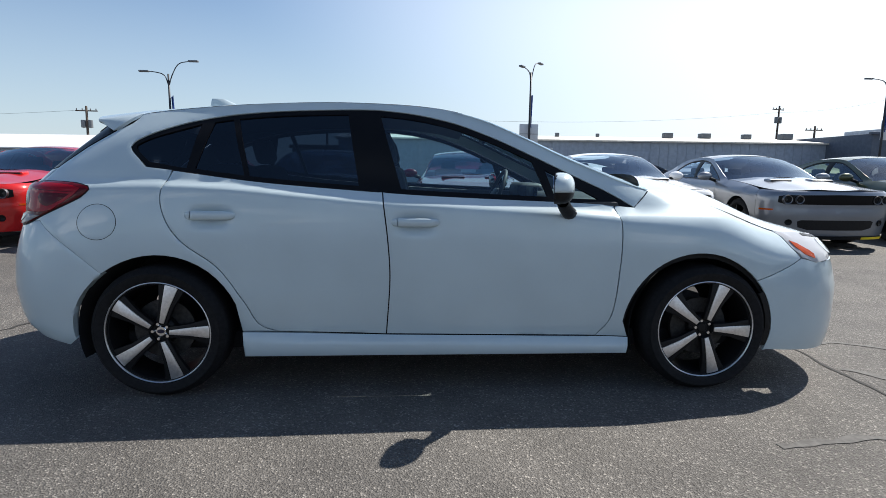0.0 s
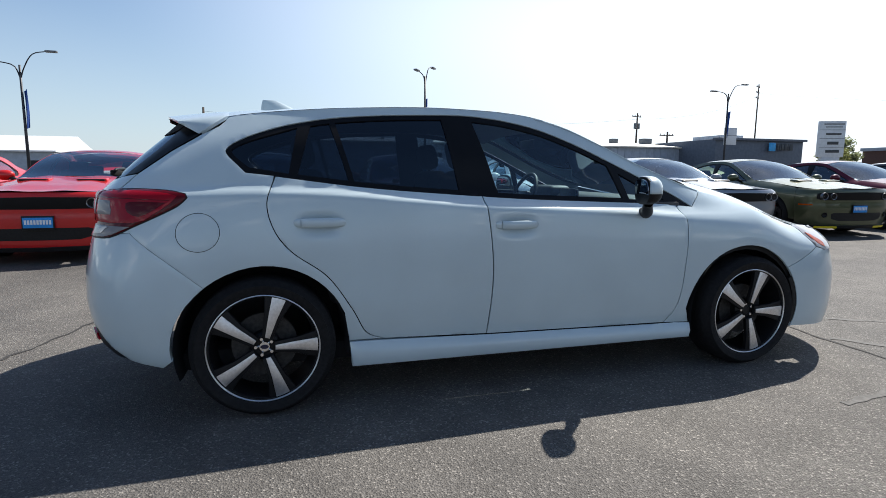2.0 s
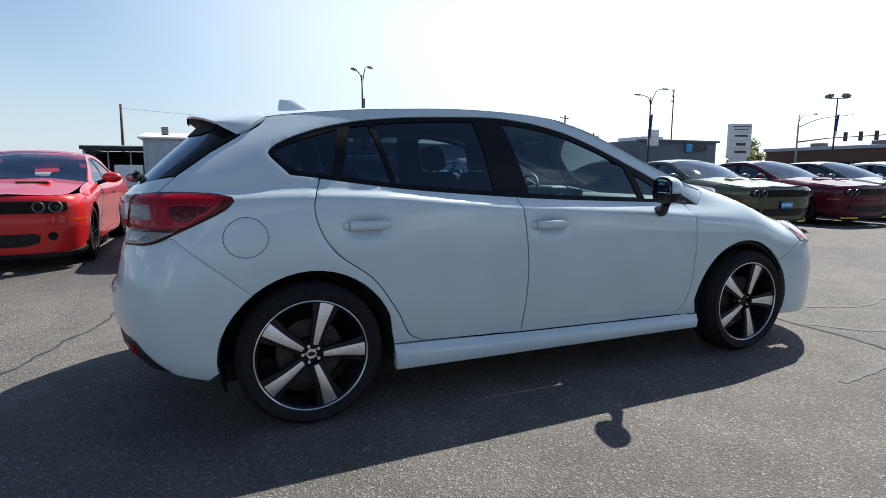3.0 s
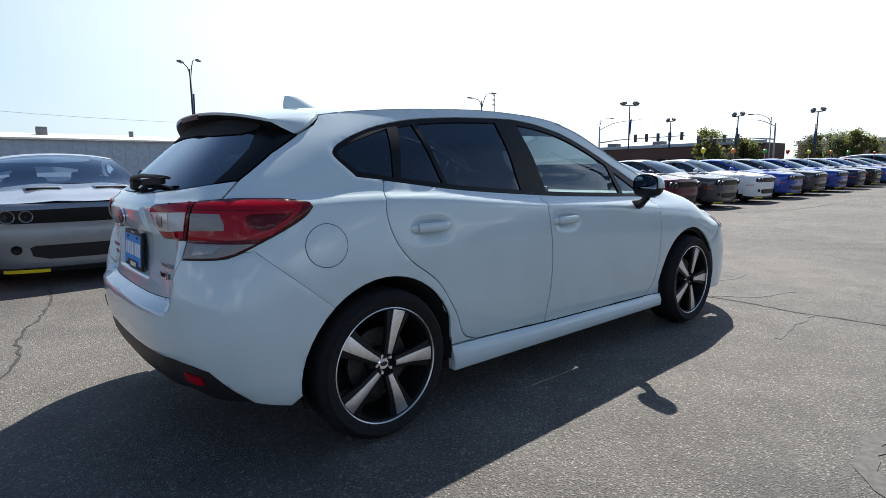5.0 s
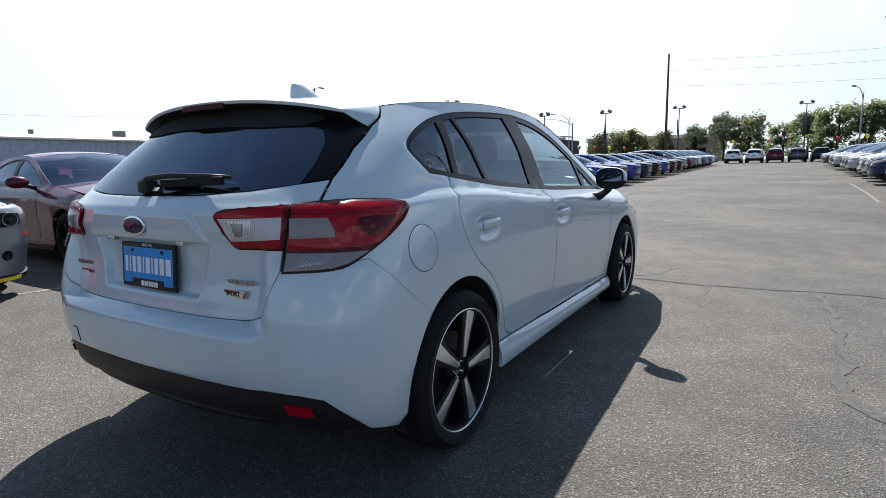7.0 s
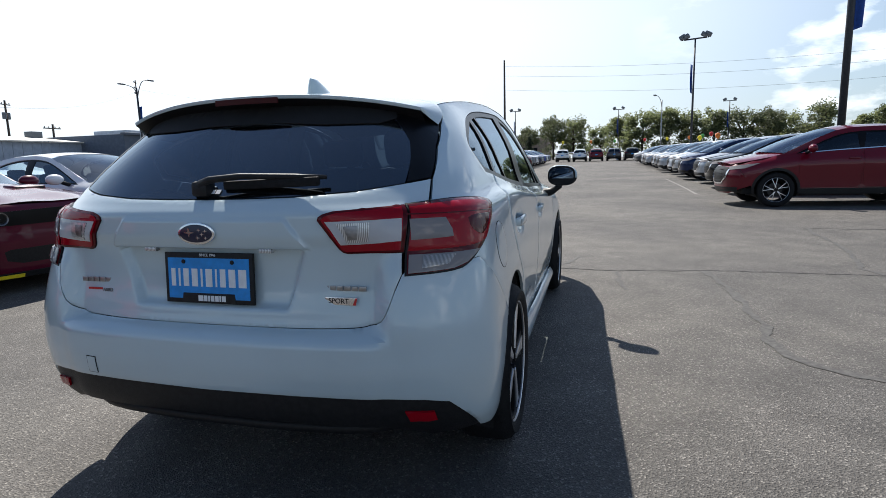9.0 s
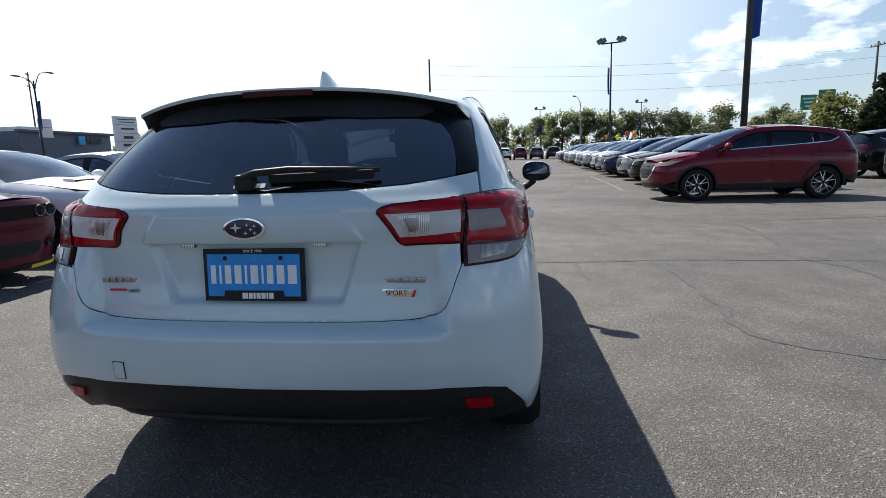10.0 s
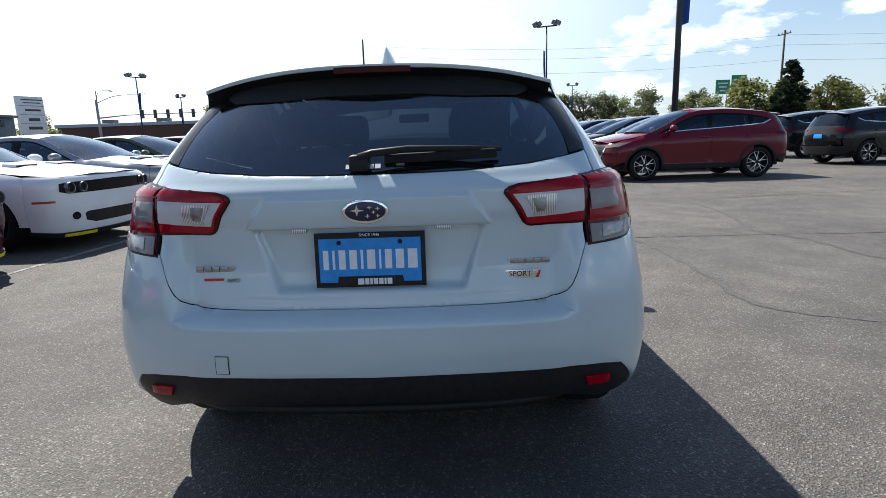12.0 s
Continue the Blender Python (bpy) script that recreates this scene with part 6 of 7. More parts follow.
def repaint(car, mat):
    for o in car.children_recursive:
        if o.type == "MESH" and o.material_slots and o.material_slots[0].link == "OBJECT":
            o.material_slots[0].material = mat
    return car


ROW_LABEL = {
    "red": "bright red muscle coupe parked nose-out in the row", "silver": "silver muscle coupe with black slot grille",
    "maroon": "dark maroon muscle coupe with black wheels", "white": "white muscle coupe with black slot grille",
    "green": "olive green muscle coupe with dealer plate", "grey": "dark grey muscle coupe in the sales row",
    "blue": "bright blue muscle coupe in the sales row", "black": "black muscle coupe in the sales row",
    "navy": "navy blue muscle coupe in the sales row", "crimson": "crimson muscle coupe in the sales row",
    "pale": "pale silver muscle coupe in the sales row",
}
first = build_coupe(PAINTS["red"])
FRONT_Y, NOSE = 4.02, 2.50
row = [(-6.23, "red", -86), (-4.02, "red", -89), (-1.68, "silver", -90), (.78, "maroon", -93), (3.30, "white", -93), (5.95, "silver", -93), (8.55, "green", -93), (11.3, "maroon", -91),
       (13.9, "grey", -88), (16.75, "white", -88), (19.5, "blue", -88), (22.2, "grey", -88), (25.0, "blue", -88), (27.8, "navy", -88), (30.6, "black", -88),
       (33.4, "blue", -88), (36.2, "maroon", -88), (39.0, "black", -88)]
unguarded = []
for i, (x, colour, heading) in enumerate(row):
    h = radians(heading)
    m = at(x - NOSE * math.cos(h), FRONT_Y - NOSE * math.sin(h), heading)
    car = first if i == 0 else copy_thing(first, m)
    if i == 0:
        car.matrix_basis = m
    repaint(car, PAINTS[colour])
    tagged(car, ROW_LABEL[colour], "car", "coupes in the sales row")
    if colour == "red":
        unguarded.append(car)
    if x in (-4.02, 8.55):
        pl = part("plate_frame", box(.012, .33, .165, (2.515, 0, .50), .004), car, "black dealer plate frame", TRIM)
        field = part("dealer_plate", box(.004, .30, .120, (2.5225, 0, .503), .001), pl, "blue dealer plate", BLUEPLATE)
        for k in range(9):
            part("letter_bar", box(.003, .022, .052, (2.5255, -.124 + .031 * k, .508), .0005), field, mat=LETTERWHITE)
for car in unguarded:
    for o in list(car.children_recursive):
        if o.name.startswith("lip_guard"):
            bpy.data.objects.remove(o)
st = panel_mesh("window_sticker", coupe_shell, [(-.10, 1.07), (.12, 1.06), (.13, 1.19), (-.09, 1.20)], LETTERWHITE, step=.06, lift=-.006, depth=.002, left=True)
part("window_sticker", st, first, "white price sheet inside the window")

suv = build_suv(PAINTS["crimson"])
suv.matrix_basis = at(10.36, -6.11, 93)
tagged(suv, "crimson crossover with alloy wheels parked across a bay", "car")
right_row = [(13.6, "white"), (16.4, "black"), (19.2, "pale"), (22.0, "navy"), (24.8, "pale"), (27.6, "white"), (30.4, "pale"), (33.2, "silver"), (36.2, "white"), (39.2, "pale"), (42.2, "silver"), (45.4, "white"), (48.6, "grey"), (52, "pale"), (55.5, "white")]
for i, (x, colour) in enumerate(right_row):
    car = copy_thing(suv, at(x, -6.85 - .1 * (i % 3), 90 - 2 * (i % 2)))
    repaint(car, PAINTS[colour])
    tagged(car, {"white": "white crossover", "black": "black crossover", "pale": "pale silver crossover", "navy": "dark blue crossover", "silver": "silver crossover", "grey": "dark grey crossover"}[colour] + " parked nose to the aisle", "car", "crossovers along the aisle")
for x, y, hd, colour, words in ((13.7, -13.65, -83, "black", "black crossover seen from behind with blue dealer plate"), (17.6, -14.4, -85, "black", "large black crossover in the next bay")):
    car = copy_thing(suv, at(x, y, hd))
    repaint(car, PAINTS[colour])
    tagged(car, words, "car")
for x, y, hd, colour in ((7.6, 37.5, 4, "white"), (12.6, 39.0, -6, "pale"), (18.2, 38.2, 2, "grey")):
    car = copy_thing(suv, at(x, y, hd))
    repaint(car, PAINTS[colour])
    tagged(car, "crossover parked in front of the workshop", "car", "crossovers by the workshop")
far = [(41.8, "pale"), (44.8, "crimson"), (47.8, "silver"), (50.6, "white"), (53.4, "navy"), (56.2, "pale"), (59, "blue"), (62, "white"), (65, "silver")]
for i, (x, colour) in enumerate(far):
    car = copy_thing(suv, at(x, 6.4, -88))
    repaint(car, PAINTS[colour])
    tagged(car, "distant parked crossover at the row's end", "car", "crossovers at the far row end")
for y, colour in ((3.1, "white"), (.9, "white"), (-1.2, "crimson"), (-3.4, "grey"), (-5.6, "black")):
    car = copy_thing(suv, at(73, y, 0))
    repaint(car, PAINTS[colour])
    tagged(car, "distant boxy sport utility car seen from behind", "car", "cars across the lot's end")

# ---------- buildings, poles, signs ----------
SIDING = plain("blue_grey_siding", (.34, .39, .46), .6, .1, scale=3, vary=.1)
PALEROOF = plain("pale_metal_roof", (.74, .70, .61), .5, .2, scale=2, vary=.12)
WHITEWALL = plain("white_metal_wall", (.60, .62, .64), .6, scale=3, vary=.1)
# near-black paints the shade inside openings on solid panels; the carport fascia shares it
OPENSHADE = plain("painted_opening_shade", (.02, .022, .025), .8, scale=5)
DARKBLUE = plain("dark_blue_wall", (.095, .115, .150), .6, scale=4, vary=.12)
BROWN = plain("brown_brick_wall", (.10, .05, .04), .8, scale=6, vary=.2)
POLEDARK = plain("dark_pole_paint", (.03, .033, .04), .5, .3, scale=14, vary=.2)
POLEGREY = plain("galvanised_pole", (.30, .31, .32), .5, .6, scale=14, vary=.15)
WOODPOLE = plain("weathered_pole_wood", (.075, .055, .042), .9, scale=9, vary=.3, bump=.4)
BANNER = plain("blue_banner_cloth", (.008, .055, .26), .75, scale=12, vary=.15)
SIGNWHITE = plain("pale_sign_face", (.66, .68, .70), .5, scale=3, vary=.06)
SIGNGREEN = plain("green_road_sign", (.006, .22, .10), .5, scale=3, vary=.08)
SIGNBAR = plain("dark_sign_bar", (.05, .055, .06), .6, scale=8, vary=.1)
SKYBLUE = plain("light_blue_sign", (.03, .33, .68), .5, scale=5, vary=.1)
LAMPHEAD = plain("lamp_head_grey", (.16, .17, .18), .5, .5, scale=20, vary=.15)


def wall_box(name, sx, sy, sz, at_, mat, parent, bevel=.02, label=""):
    return part(name, box(sx, sy, sz, at_, bevel), parent, label, mat)


def long_shed():
    """The long grey metal workshop behind the coupes, with ribs, doors and a pale low roof."""
    b = tagged(thing("workshop_building", pose(0, 45, 0)), "long low blue-grey metal workshop with pale roof", "building")
    for x0, x1, z0, z1 in ((-6.4, 8.9, 0, 3.75), (12.25, 41.5, 0, 3.75), (8.9, 12.25, 3.0, 3.75)):
        wall_box("wall", x1 - x0, 12, z1 - z0, ((x0 + x1) / 2, 6, (z0 + z1) / 2), SIDING, b)
    wall_box("back_wall", 3.35, .3, 3.0, (10.575, 11.8, 1.5), SIDING, b, .005)
    wall_box("door_header", 3.5, .12, .22, (10.575, -.07, 3.02), WHITEWALL, b, .01)
    for z in (1.0, 1.7, 2.35):
        wall_box("shelf", 2.6, .6, .05, (10.5, 10.9, z), LAMPHEAD, b, .01)
        for k in range(5):
            wall_box("parts_box", .34, .4, .28, (9.5 + .5 * k, 10.9, z + .165), WHITEWALL if k % 2 else SIGNWHITE, b, .01)
    v, f = [], []
    x0, x1 = -6.7, 42.2
    prof = [(-.35, 3.72), (-.35, 3.84), (6.2, 4.55), (12.4, 3.84), (12.4, 3.72)]
    for x in (x0, x1):
        v += [(x, y, z) for y, z in prof]
    k = len(prof)
    f = [(i, i + 1, k + i + 1, k + i) for i in range(k - 1)] + [(0, k, 2 * k - 1, k - 1), tuple(range(k))[::-1], tuple(range(k, 2 * k))]
    part("roof", mesh_of("roof", v, f, PALEROOF, False), b)
    rib = box(.05, .04, 3.7, (0, 0, 0), .008)
    me = bpy.data.meshes.new("wall_rib")
    rib.to_mesh(me)
    rib.free()
    me.materials.append(SIDING)
    for i in range(57):
        o = part("wall_rib", me, b)
        o.location = (-6.2 + i * .83, -.02, 1.88)
        if 8.7 < o.location.x < 12.4:
            o.location.x = 41.3 - .3 * (i % 5)
    for x, w, h in ((19.5, 3.0, 2.9), (27.5, 3.2, 2.9), (34.5, 1.1, 2.2)):
        d = wall_box("door", w, .10, h, (x, -.04, h / 2), SIDING, b, .01)
        for k in range(4):
            wall_box("door_rail", w, .03, .05, (x, -.10, h * (k + .5) / 4), SIDING, d, .004)
    for x, y, s in ((-5, 3, .5), (1.5, 4, .7), (7.5, 4, .3), (14, 5, .35), (18, 5, .3), (25, 5, .8), (29, 5.5, .9), (33, 5, .7), (37, 5, 1.0)):
        wall_box("roof_vent", s, s, .45 + s * .3, (x, y, 4.45 + .15 * s), LAMPHEAD, b, .03)
    return b


def carport():
    """An open-fronted shelter at the workshop's end."""
    b = tagged(thing("carport", pose(-8.4, 45.5, 0)), "open dark carport with pale flat roof", "carport")
    wall_box("roof", 4.4, 8.6, .16, (0, 4, 3.08), PALEROOF, b)
    wall_box("fascia", 4.4, .08, .26, (0, -.35, 2.96), OPENSHADE, b, .01)
    wall_box("back_wall", 4.0, .2, 2.95, (0, 8, 1.475), OPENSHADE, b)
    wall_box("side_wall", .15, 8, 2.95, (-2.0, 4, 1.475), SIDING, b)
    for x in (-1.85, -.4, 1.1):
        part("post", tube([(x, -.2, 0), (x, -.2, 3.0)], .06, POLEGREY, "post", 8), b)
    for k in range(16):
        wall_box("fence_slat", .12, .03, 1.7, (.05 + .12 * k, -.5, .85), WHITEWALL, b, .005)
    return b


def gable_shed():
    b = tagged(thing("metal_shed", pose(-28.6, 46, 0)), "pale metal shed with white gabled roof", "building")
    wall_box("wall", 20, 9, 2.6, (0, 4.5, 1.3), SIDING, b)
    v = []
    for x in (-10.3, 10.3):
        v += [(x, -.4, 2.55), (x, -.4, 2.65), (x, 4.5, 4.0), (x, 9.4, 2.65), (x, 9.4, 2.55)]
    f = [(i, i + 1, 6 + i, 5 + i) for i in range(4)] + [(0, 5, 9, 4), (4, 3, 2, 1, 0), (5, 6, 7, 8, 9)]
    part("roof", mesh_of("roof", v, f, plain("white_metal_roof", (.74, .74, .74), .45, .1, scale=2, vary=.05), False), b)
    wall_box("door", 1.6, .06, 1.9, (9.0, -.03, .95), OPENSHADE, b)
    return b


def showroom():
    b = tagged(thing("showroom_building", pose(42.7, 40, 0)), "dark blue flat-roofed showroom with sign panel", "building")
    wall_box("wall", 10.4, 10, 4.4, (0, 5, 2.2), DARKBLUE, b)
    wall_box("parapet", 10.8, .5, .22, (0, -.05, 4.42), DARKBLUE, b)
    wall_box("shop_window", 7.0, .06, 1.9, (-.6, -.04, 1.2), GLOSSBLACK, b)
    logo = wall_box("sign_mark", .8, .05, .8, (1.1, -.32, 3.75), SKYBLUE, b)
    x = 1.7
    for w in (.22, .12, .3, .34, .12, .4):
        wall_box("sign_letter_bar", w, .05, .62, (x + w / 2, -.32, 3.75), SIGNBAR, b, .01)
        x += w + .08
    wall_box("upper_box", 2.6, 4, .6, (-1.5, 4, 4.65), WHITEWALL, b)
    return b


def brown_shops():
    b = tagged(thing("brick_shop_building", pose(86, 46, rise(86))), "low dark brown brick shop building", "building")
    wall_box("wall", 8, 34, 4.2, (4, 0, 2.1), BROWN, b)
    wall_box("parapet", .4, 34.4, .5, (-.1, 0, 4.3), SIDING, b)
    for y in (-12, -7, -2, 3, 8, 13):
        w = wall_box("shop_window", .08, 3.2, 1.7, (-.05, y, 1.3), GLOSSBLACK, b, .01)
        wall_box("window_frame", .06, .12, 1.7, (-.11, y, 1.3), POLEGREY, w, .005)
    for y in (-10, 1, 10):
        wall_box("roof_unit", 1.6, 1.8, .9, (3, y, 4.8), LAMPHEAD, b)
    return b


def unseen_back_walls():
    """Unseen walls, added to close the lot behind the camera's path for reflections."""
    b = tagged(thing("added_unseen_wall", pose(-6, -34, 0)), "plain grey wall added out of view along the lot's side", "wall")
    wall_box("wall", 60, 1.0, 3.2, (0, -.5, 1.6), SIDING, b)
    wall_box("coping", 60.4, 1.2, .15, (0, -.5, 3.28), PALEROOF, b)
    b2 = tagged(thing("added_unseen_wall", pose(-48, 4, 0)), "plain dark wall added out of view at the lot's edge", "wall")
    wall_box("wall", 1.0, 60, 3.2, (-.5, 0, 1.6), DARKBLUE, b2)
    wall_box("coping", 1.2, 60.4, .15, (-.5, 0, 3.28), PALEROOF, b2)


def distant_shop():
    b = tagged(thing("tan_shop_building", pose(125, 22, rise(125))), "distant tan flat-roofed shop", "building")
    wall_box("wall", 12, 26, 5.0, (0, 0, 2.5), plain("tan_wall", (.33, .25, .19), .8, scale=3), b)
    wall_box("parapet", 12.5, 26.5, .7, (0, 0, 5.1), PALEROOF, b)
    for y in (-9, -3, 3, 9):
        wall_box("shop_window", .1, 3.6, 2.2, (-6.02, y, 1.6), GLOSSBLACK, b)
    return b


def lamp_pole(x, y, top, arms, banner=True, turn=0, mat=POLEDARK, board=0, board_at=0.0, board_z=3.3):
    """A lot lamp on a tapered pole; arms: curved double arm, or a cross of floodlights."""
    p = tagged(thing("lot_lamp", pose(x, y, rise(x), 0, 0, turn)), "slim dark lot lamp" + (" with blue banner" if banner else ""), "street lamp", "lot lamps")
    part("pole", tube([(0, 0, 0), (0, 0, top * .5), (0, 0, top)], .085, mat, "pole", 10, .6), p)
    part("pole_base", box(.45, .45, .5, (0, 0, .25), .06), p, mat=SIDING)
    if arms == "curved":
        for s, lift, reach in ((-1, .15, 1.15), (1, .75, 1.25)):
            pts = spline([(0, 0, top - .7), (s * .2, 0, top - .1), (s * .6, 0, top - .05 + lift * .8), (s * reach, 0, top - .02 + lift)], .15)
            a = part("arm", tube(pts, .035, mat, "arm", 8, .7), p)
            part("lamp_head", box(.55, .22, .10, (s * (reach + .2), 0, top - .02 + lift), .03), a, mat=LAMPHEAD)
    elif arms == "single":
        pts = spline([(0, 0, top - .8), (.4, 0, top - .2), (1.4, 0, top + .2), (2.6, 0, top + .25)], .2)
        a = part("arm", tube(pts, .04, mat, "arm", 8, .6), p)
        part("lamp_head", box(.6, .25, .12, (2.8, 0, top + .25), .03), a, mat=LAMPHEAD)
    else:
        a = part("cross_arm", box(1.5, .09, .09, (0, 0, top), .01), p, mat=mat)
        for s in (-1, 1):
            for d in ((-.12, 20), (.12, -20))[: arms]:
                h = part("flood_lamp", box(.42, .30, .30, (s * (.70 + d[0]), 0, top + .20), .04, Matrix.Rotation(radians(s * 28), 3, "Y")), a, mat=LAMPHEAD)
                part("lamp_yoke", box(.05, .05, .2, (s * (.70 + d[0]), 0, top + .06), .01), h, mat=mat)
                if arms == 1:
                    break
    if banner:
        rows = [[(.09 + .16 * u * (1 - .3 * t), .07 * math.sin(5 * u + 4 * t), top * .80 - 1.9 * t + .10 * u) for u in np.linspace(0, 1, 7)] for t in np.linspace(0, 1, 12)]
        part("banner", grid_mesh("banner", rows, BANNER, .008), p, "furled dark blue banner")
    if board:
        spin = Matrix.Rotation(radians(-turn), 3, "Z")
        b = part("sign_board", box(1.16, .05, 1.30, spin @ Vector((board_at, .16, board_z)), .012, spin), p, "pale blank sign board", SIGNWHITE)
        part("board_joint", box(1.14, .02, .03, spin @ Vector((board_at, .128, board_z + .05)), .004, spin), b, mat=LAMPHEAD)
    return p


def wood_pole(x, y, top, arms=1, can=False, turn=0):
    p = tagged(thing("utility_pole", pose(x, y, rise(x), 0, 0, turn)), "weathered wooden utility pole", "utility pole", "utility poles")
    part("pole", tube([(0, 0, 0), (0, 0, top / 2), (.05, 0, top)], .17, WOODPOLE, "pole", 9, .65), p)
    for k in range(arms):
        z = top - .5 - k * 1.1
        a = part("cross_arm", box(2.2, .10, .12, (0, .1, z), .01), p, mat=WOODPOLE)
        for d in (-.95, -.4, .4, .95):
            part("insulator", lathe_mesh("insulator", [(0, z + .28), (.05, z + .24), (.06, z + .12), (.03, z + .06)], LAMPHEAD, 8, "z"), a).location = (d, .1, 0)
    if can:
        part("transformer", lathe_mesh("transformer", [(0, top - 1.5), (.22, top - 1.5), (.24, top - 1.6), (.24, top - 2.3), (0, top - 2.35)], LAMPHEAD, 14, "z"), p).location = (.35, 0, 0)
        part("transformer", lathe_mesh("transformer", [(0, top - 1.5), (.22, top - 1.5), (.24, top - 1.6), (.24, top - 2.3), (0, top - 2.35)], LAMPHEAD, 14, "z"), p).location = (-.35, 0, 0)
    return p


def wire(a, b, sag=.8, r=.012):
    a, b = Vector(a), Vector(b)
    pts = [a.lerp(b, t) - Vector((0, 0, sag * 4 * t * (1 - t))) for t in np.linspace(0, 1, 16)]
    ob = new("power_line", tube(pts, r, POLEDARK, "power_line", 5))
    return tagged(ob, "thin dark sagging power line", "cable", "power lines")


def pylon_sign(x, y):
    p = tagged(thing("pylon_sign", pose(x, y, 0, 0, 0, -20)), "pale pylon sign with stacked dark marks", "sign")
    wall_box("post", 2.2, .5, 3.6, (0, 0, 1.8), WHITEWALL, p)
    face = wall_box("sign_panel", 3.0, .6, 4.4, (0, 0, 5.5), SIGNWHITE, p, .05)
    for z, w, h in ((7.3, 2.4, .12), (6.95, 2.0, .10), (6.1, 1.8, .22), (5.0, 1.3, .36), (4.0, 1.6, .34)):
        wall_box("sign_mark", w, .05, h, (.1, -.32, z), SIGNBAR, face, .01)
    for z in (6.6, 5.55, 4.5):
        wall_box("panel_joint", 3.0, .04, .05, (0, -.31, z), LAMPHEAD, face, .005)
    return p


def road_sign(x, y, z, w, h):
    p = tagged(thing("road_sign", pose(x, y, rise(x), 0, 0, 0)), "green highway sign on grey gantry posts", "sign", "green road signs")
    face = wall_box("sign_panel", .08, w, h, (0, 0, z), SIGNGREEN, p, .02)
    for k in range(3):
        wall_box("text_bar", .02, w * (.7 - .15 * k), h * .10, (-.06, 0, z + h * (.25 - .25 * k)), SIGNWHITE, face, .004)
    for s in (-.35, .35):
        part("post", tube([(.1, s * w, 0), (.1, s * w, z + h / 2)], .12, POLEGREY, "post", 8), p)
    return p


def traffic_signal(x, y, top, reach, turn, heads):
    p = tagged(thing("traffic_signal", pose(x, y, rise(x), 0, 0, turn)), "grey mast-arm traffic signal with dark heads", "traffic light", "traffic signals")
    part("mast", tube([(0, 0, 0), (0, 0, top)], .13, POLEGREY, "mast", 10, .7), p)
    z = top * .72
    arm = part("mast_arm", tube([(0, 0, z - .3), (reach * .3, 0, z), (reach, 0, z + .1)], .09, POLEGREY, "mast_arm", 8, .5), p)
    for k in range(heads):
        hx = reach * (.45 + .52 * k / max(1, heads - 1))
        part("signal_head", box(.34, .28, 1.0, (hx, -.1, z + .05), .04), arm, mat=SIGNBAR)
    part("lamp_arm", tube(spline([(0, 0, top - .4), (reach * .2, 0, top + .4), (reach * .5, 0, top + .6)], .3), .05, POLEGREY, "lamp_arm", 8, .6), p)
    return p


long_shed()
carport()
gable_shed()
showroom()
brown_shops()
unseen_back_walls()
distant_shop()
pylon_sign(63.5, 50)
lamp_pole(-14.1, 30, 6.4, "curved", True, 0)
lamp_pole(7.1, 30.5, 7.0, "curved", True, 55, board=1)
lamp_pole(31.2, 32.0, 7.0, "curved", True, 0, board=1, board_at=.6, board_z=3.85)
lamp_pole(60, 39.6, 7.2, "single", False, 0, POLEGREY)
lamp_pole(50, 29.3, 7.4, 2, True, -30)
lamp_pole(60, 30.0, 6.2, 1, True, 60)
lamp_pole(55, 20.5, 5.8, 1, True, 60)
lamp_pole(60, 15.2, 6.0, 1, True, 60)
lamp_pole(75, 9.8, 7.1, 1, True, 80)
lamp_pole(78, -4.1, 6.9, 1, True, 80)
lamp_pole(62, -8.0, 6.6, "single", False, 160, POLEGREY)
lamp_pole(39, -7.6, 8.7, 2, True, 70)
lamp_pole(75, -17.4, 7.1, 1, True, 80)
lamp_pole(70, 22.8, 6.6, "single", False, 150, POLEGREY)


def tall_banner_pole():
    p = tagged(thing("banner_pole", pose(22.6, -10.7, rise(22.6))), "tall dark lot pole with long navy banner", "street lamp")
    part("pole", tube([(0, 0, 0), (0, 0, 7), (0, 0, 13.5)], .145, POLEDARK, "pole", 12, .8), p)
    part("pole_base", box(.6, .6, .6, (0, 0, .3), .06), p, mat=SIDING)
    rows = [[(.05 * math.sin(6 * u), -.13 - .40 * u * (1 - .25 * t), 9.6 - 3.9 * t + .1 * u) for u in np.linspace(0, 1, 7)] for t in np.linspace(0, 1, 14)]
    part("banner", grid_mesh("banner", rows, BANNER, .008), p, "long navy banner")
    return p


tall_banner_pole()
wood_pole(49.7, 70, 9.8, 1, True, 20)
wood_pole(91.7, 90, 18.5, 3, False, 30)
wood_pole(-9.6, 60, 7.8, 0)
wood_pole(-35.6, 60, 7.6, 1, True, 10)
wood_pole(70.6, 10.6, 13.4, 0)
wood_pole(70, -43, 12.6, 1, False, 10)
wood_pole(49, 62, 6.5, 1)
for k, z in enumerate((12.6, 11.4, 9.6)):
    wire((70.6, 10.6, z + .6), (70, -43, z), 1.0)
    wire((70, -43, z), (60, -120, z + 1), 1.2)
wire((-35.6, 60, 7.2), (-90, 70, 7.6), .8)
wire((49.7, 70, 9.3), (-9.6, 60, 7.4), 1.2)
wire((49.7, 70, 9.3), (91.7, 90, 17), 1.2)
wire((91.7, 90, 17.5), (160, 60, 16), 1.4)
road_sign(120, -59.6, 9.3, 3.0, 3.0)
road_sign(120, -63.0, 9.7, 3.2, 4.0)
traffic_signal(62, 41, 6.4, 11, -80, 5)
traffic_signal(72, 23, 6.0, 9, 100, 4)


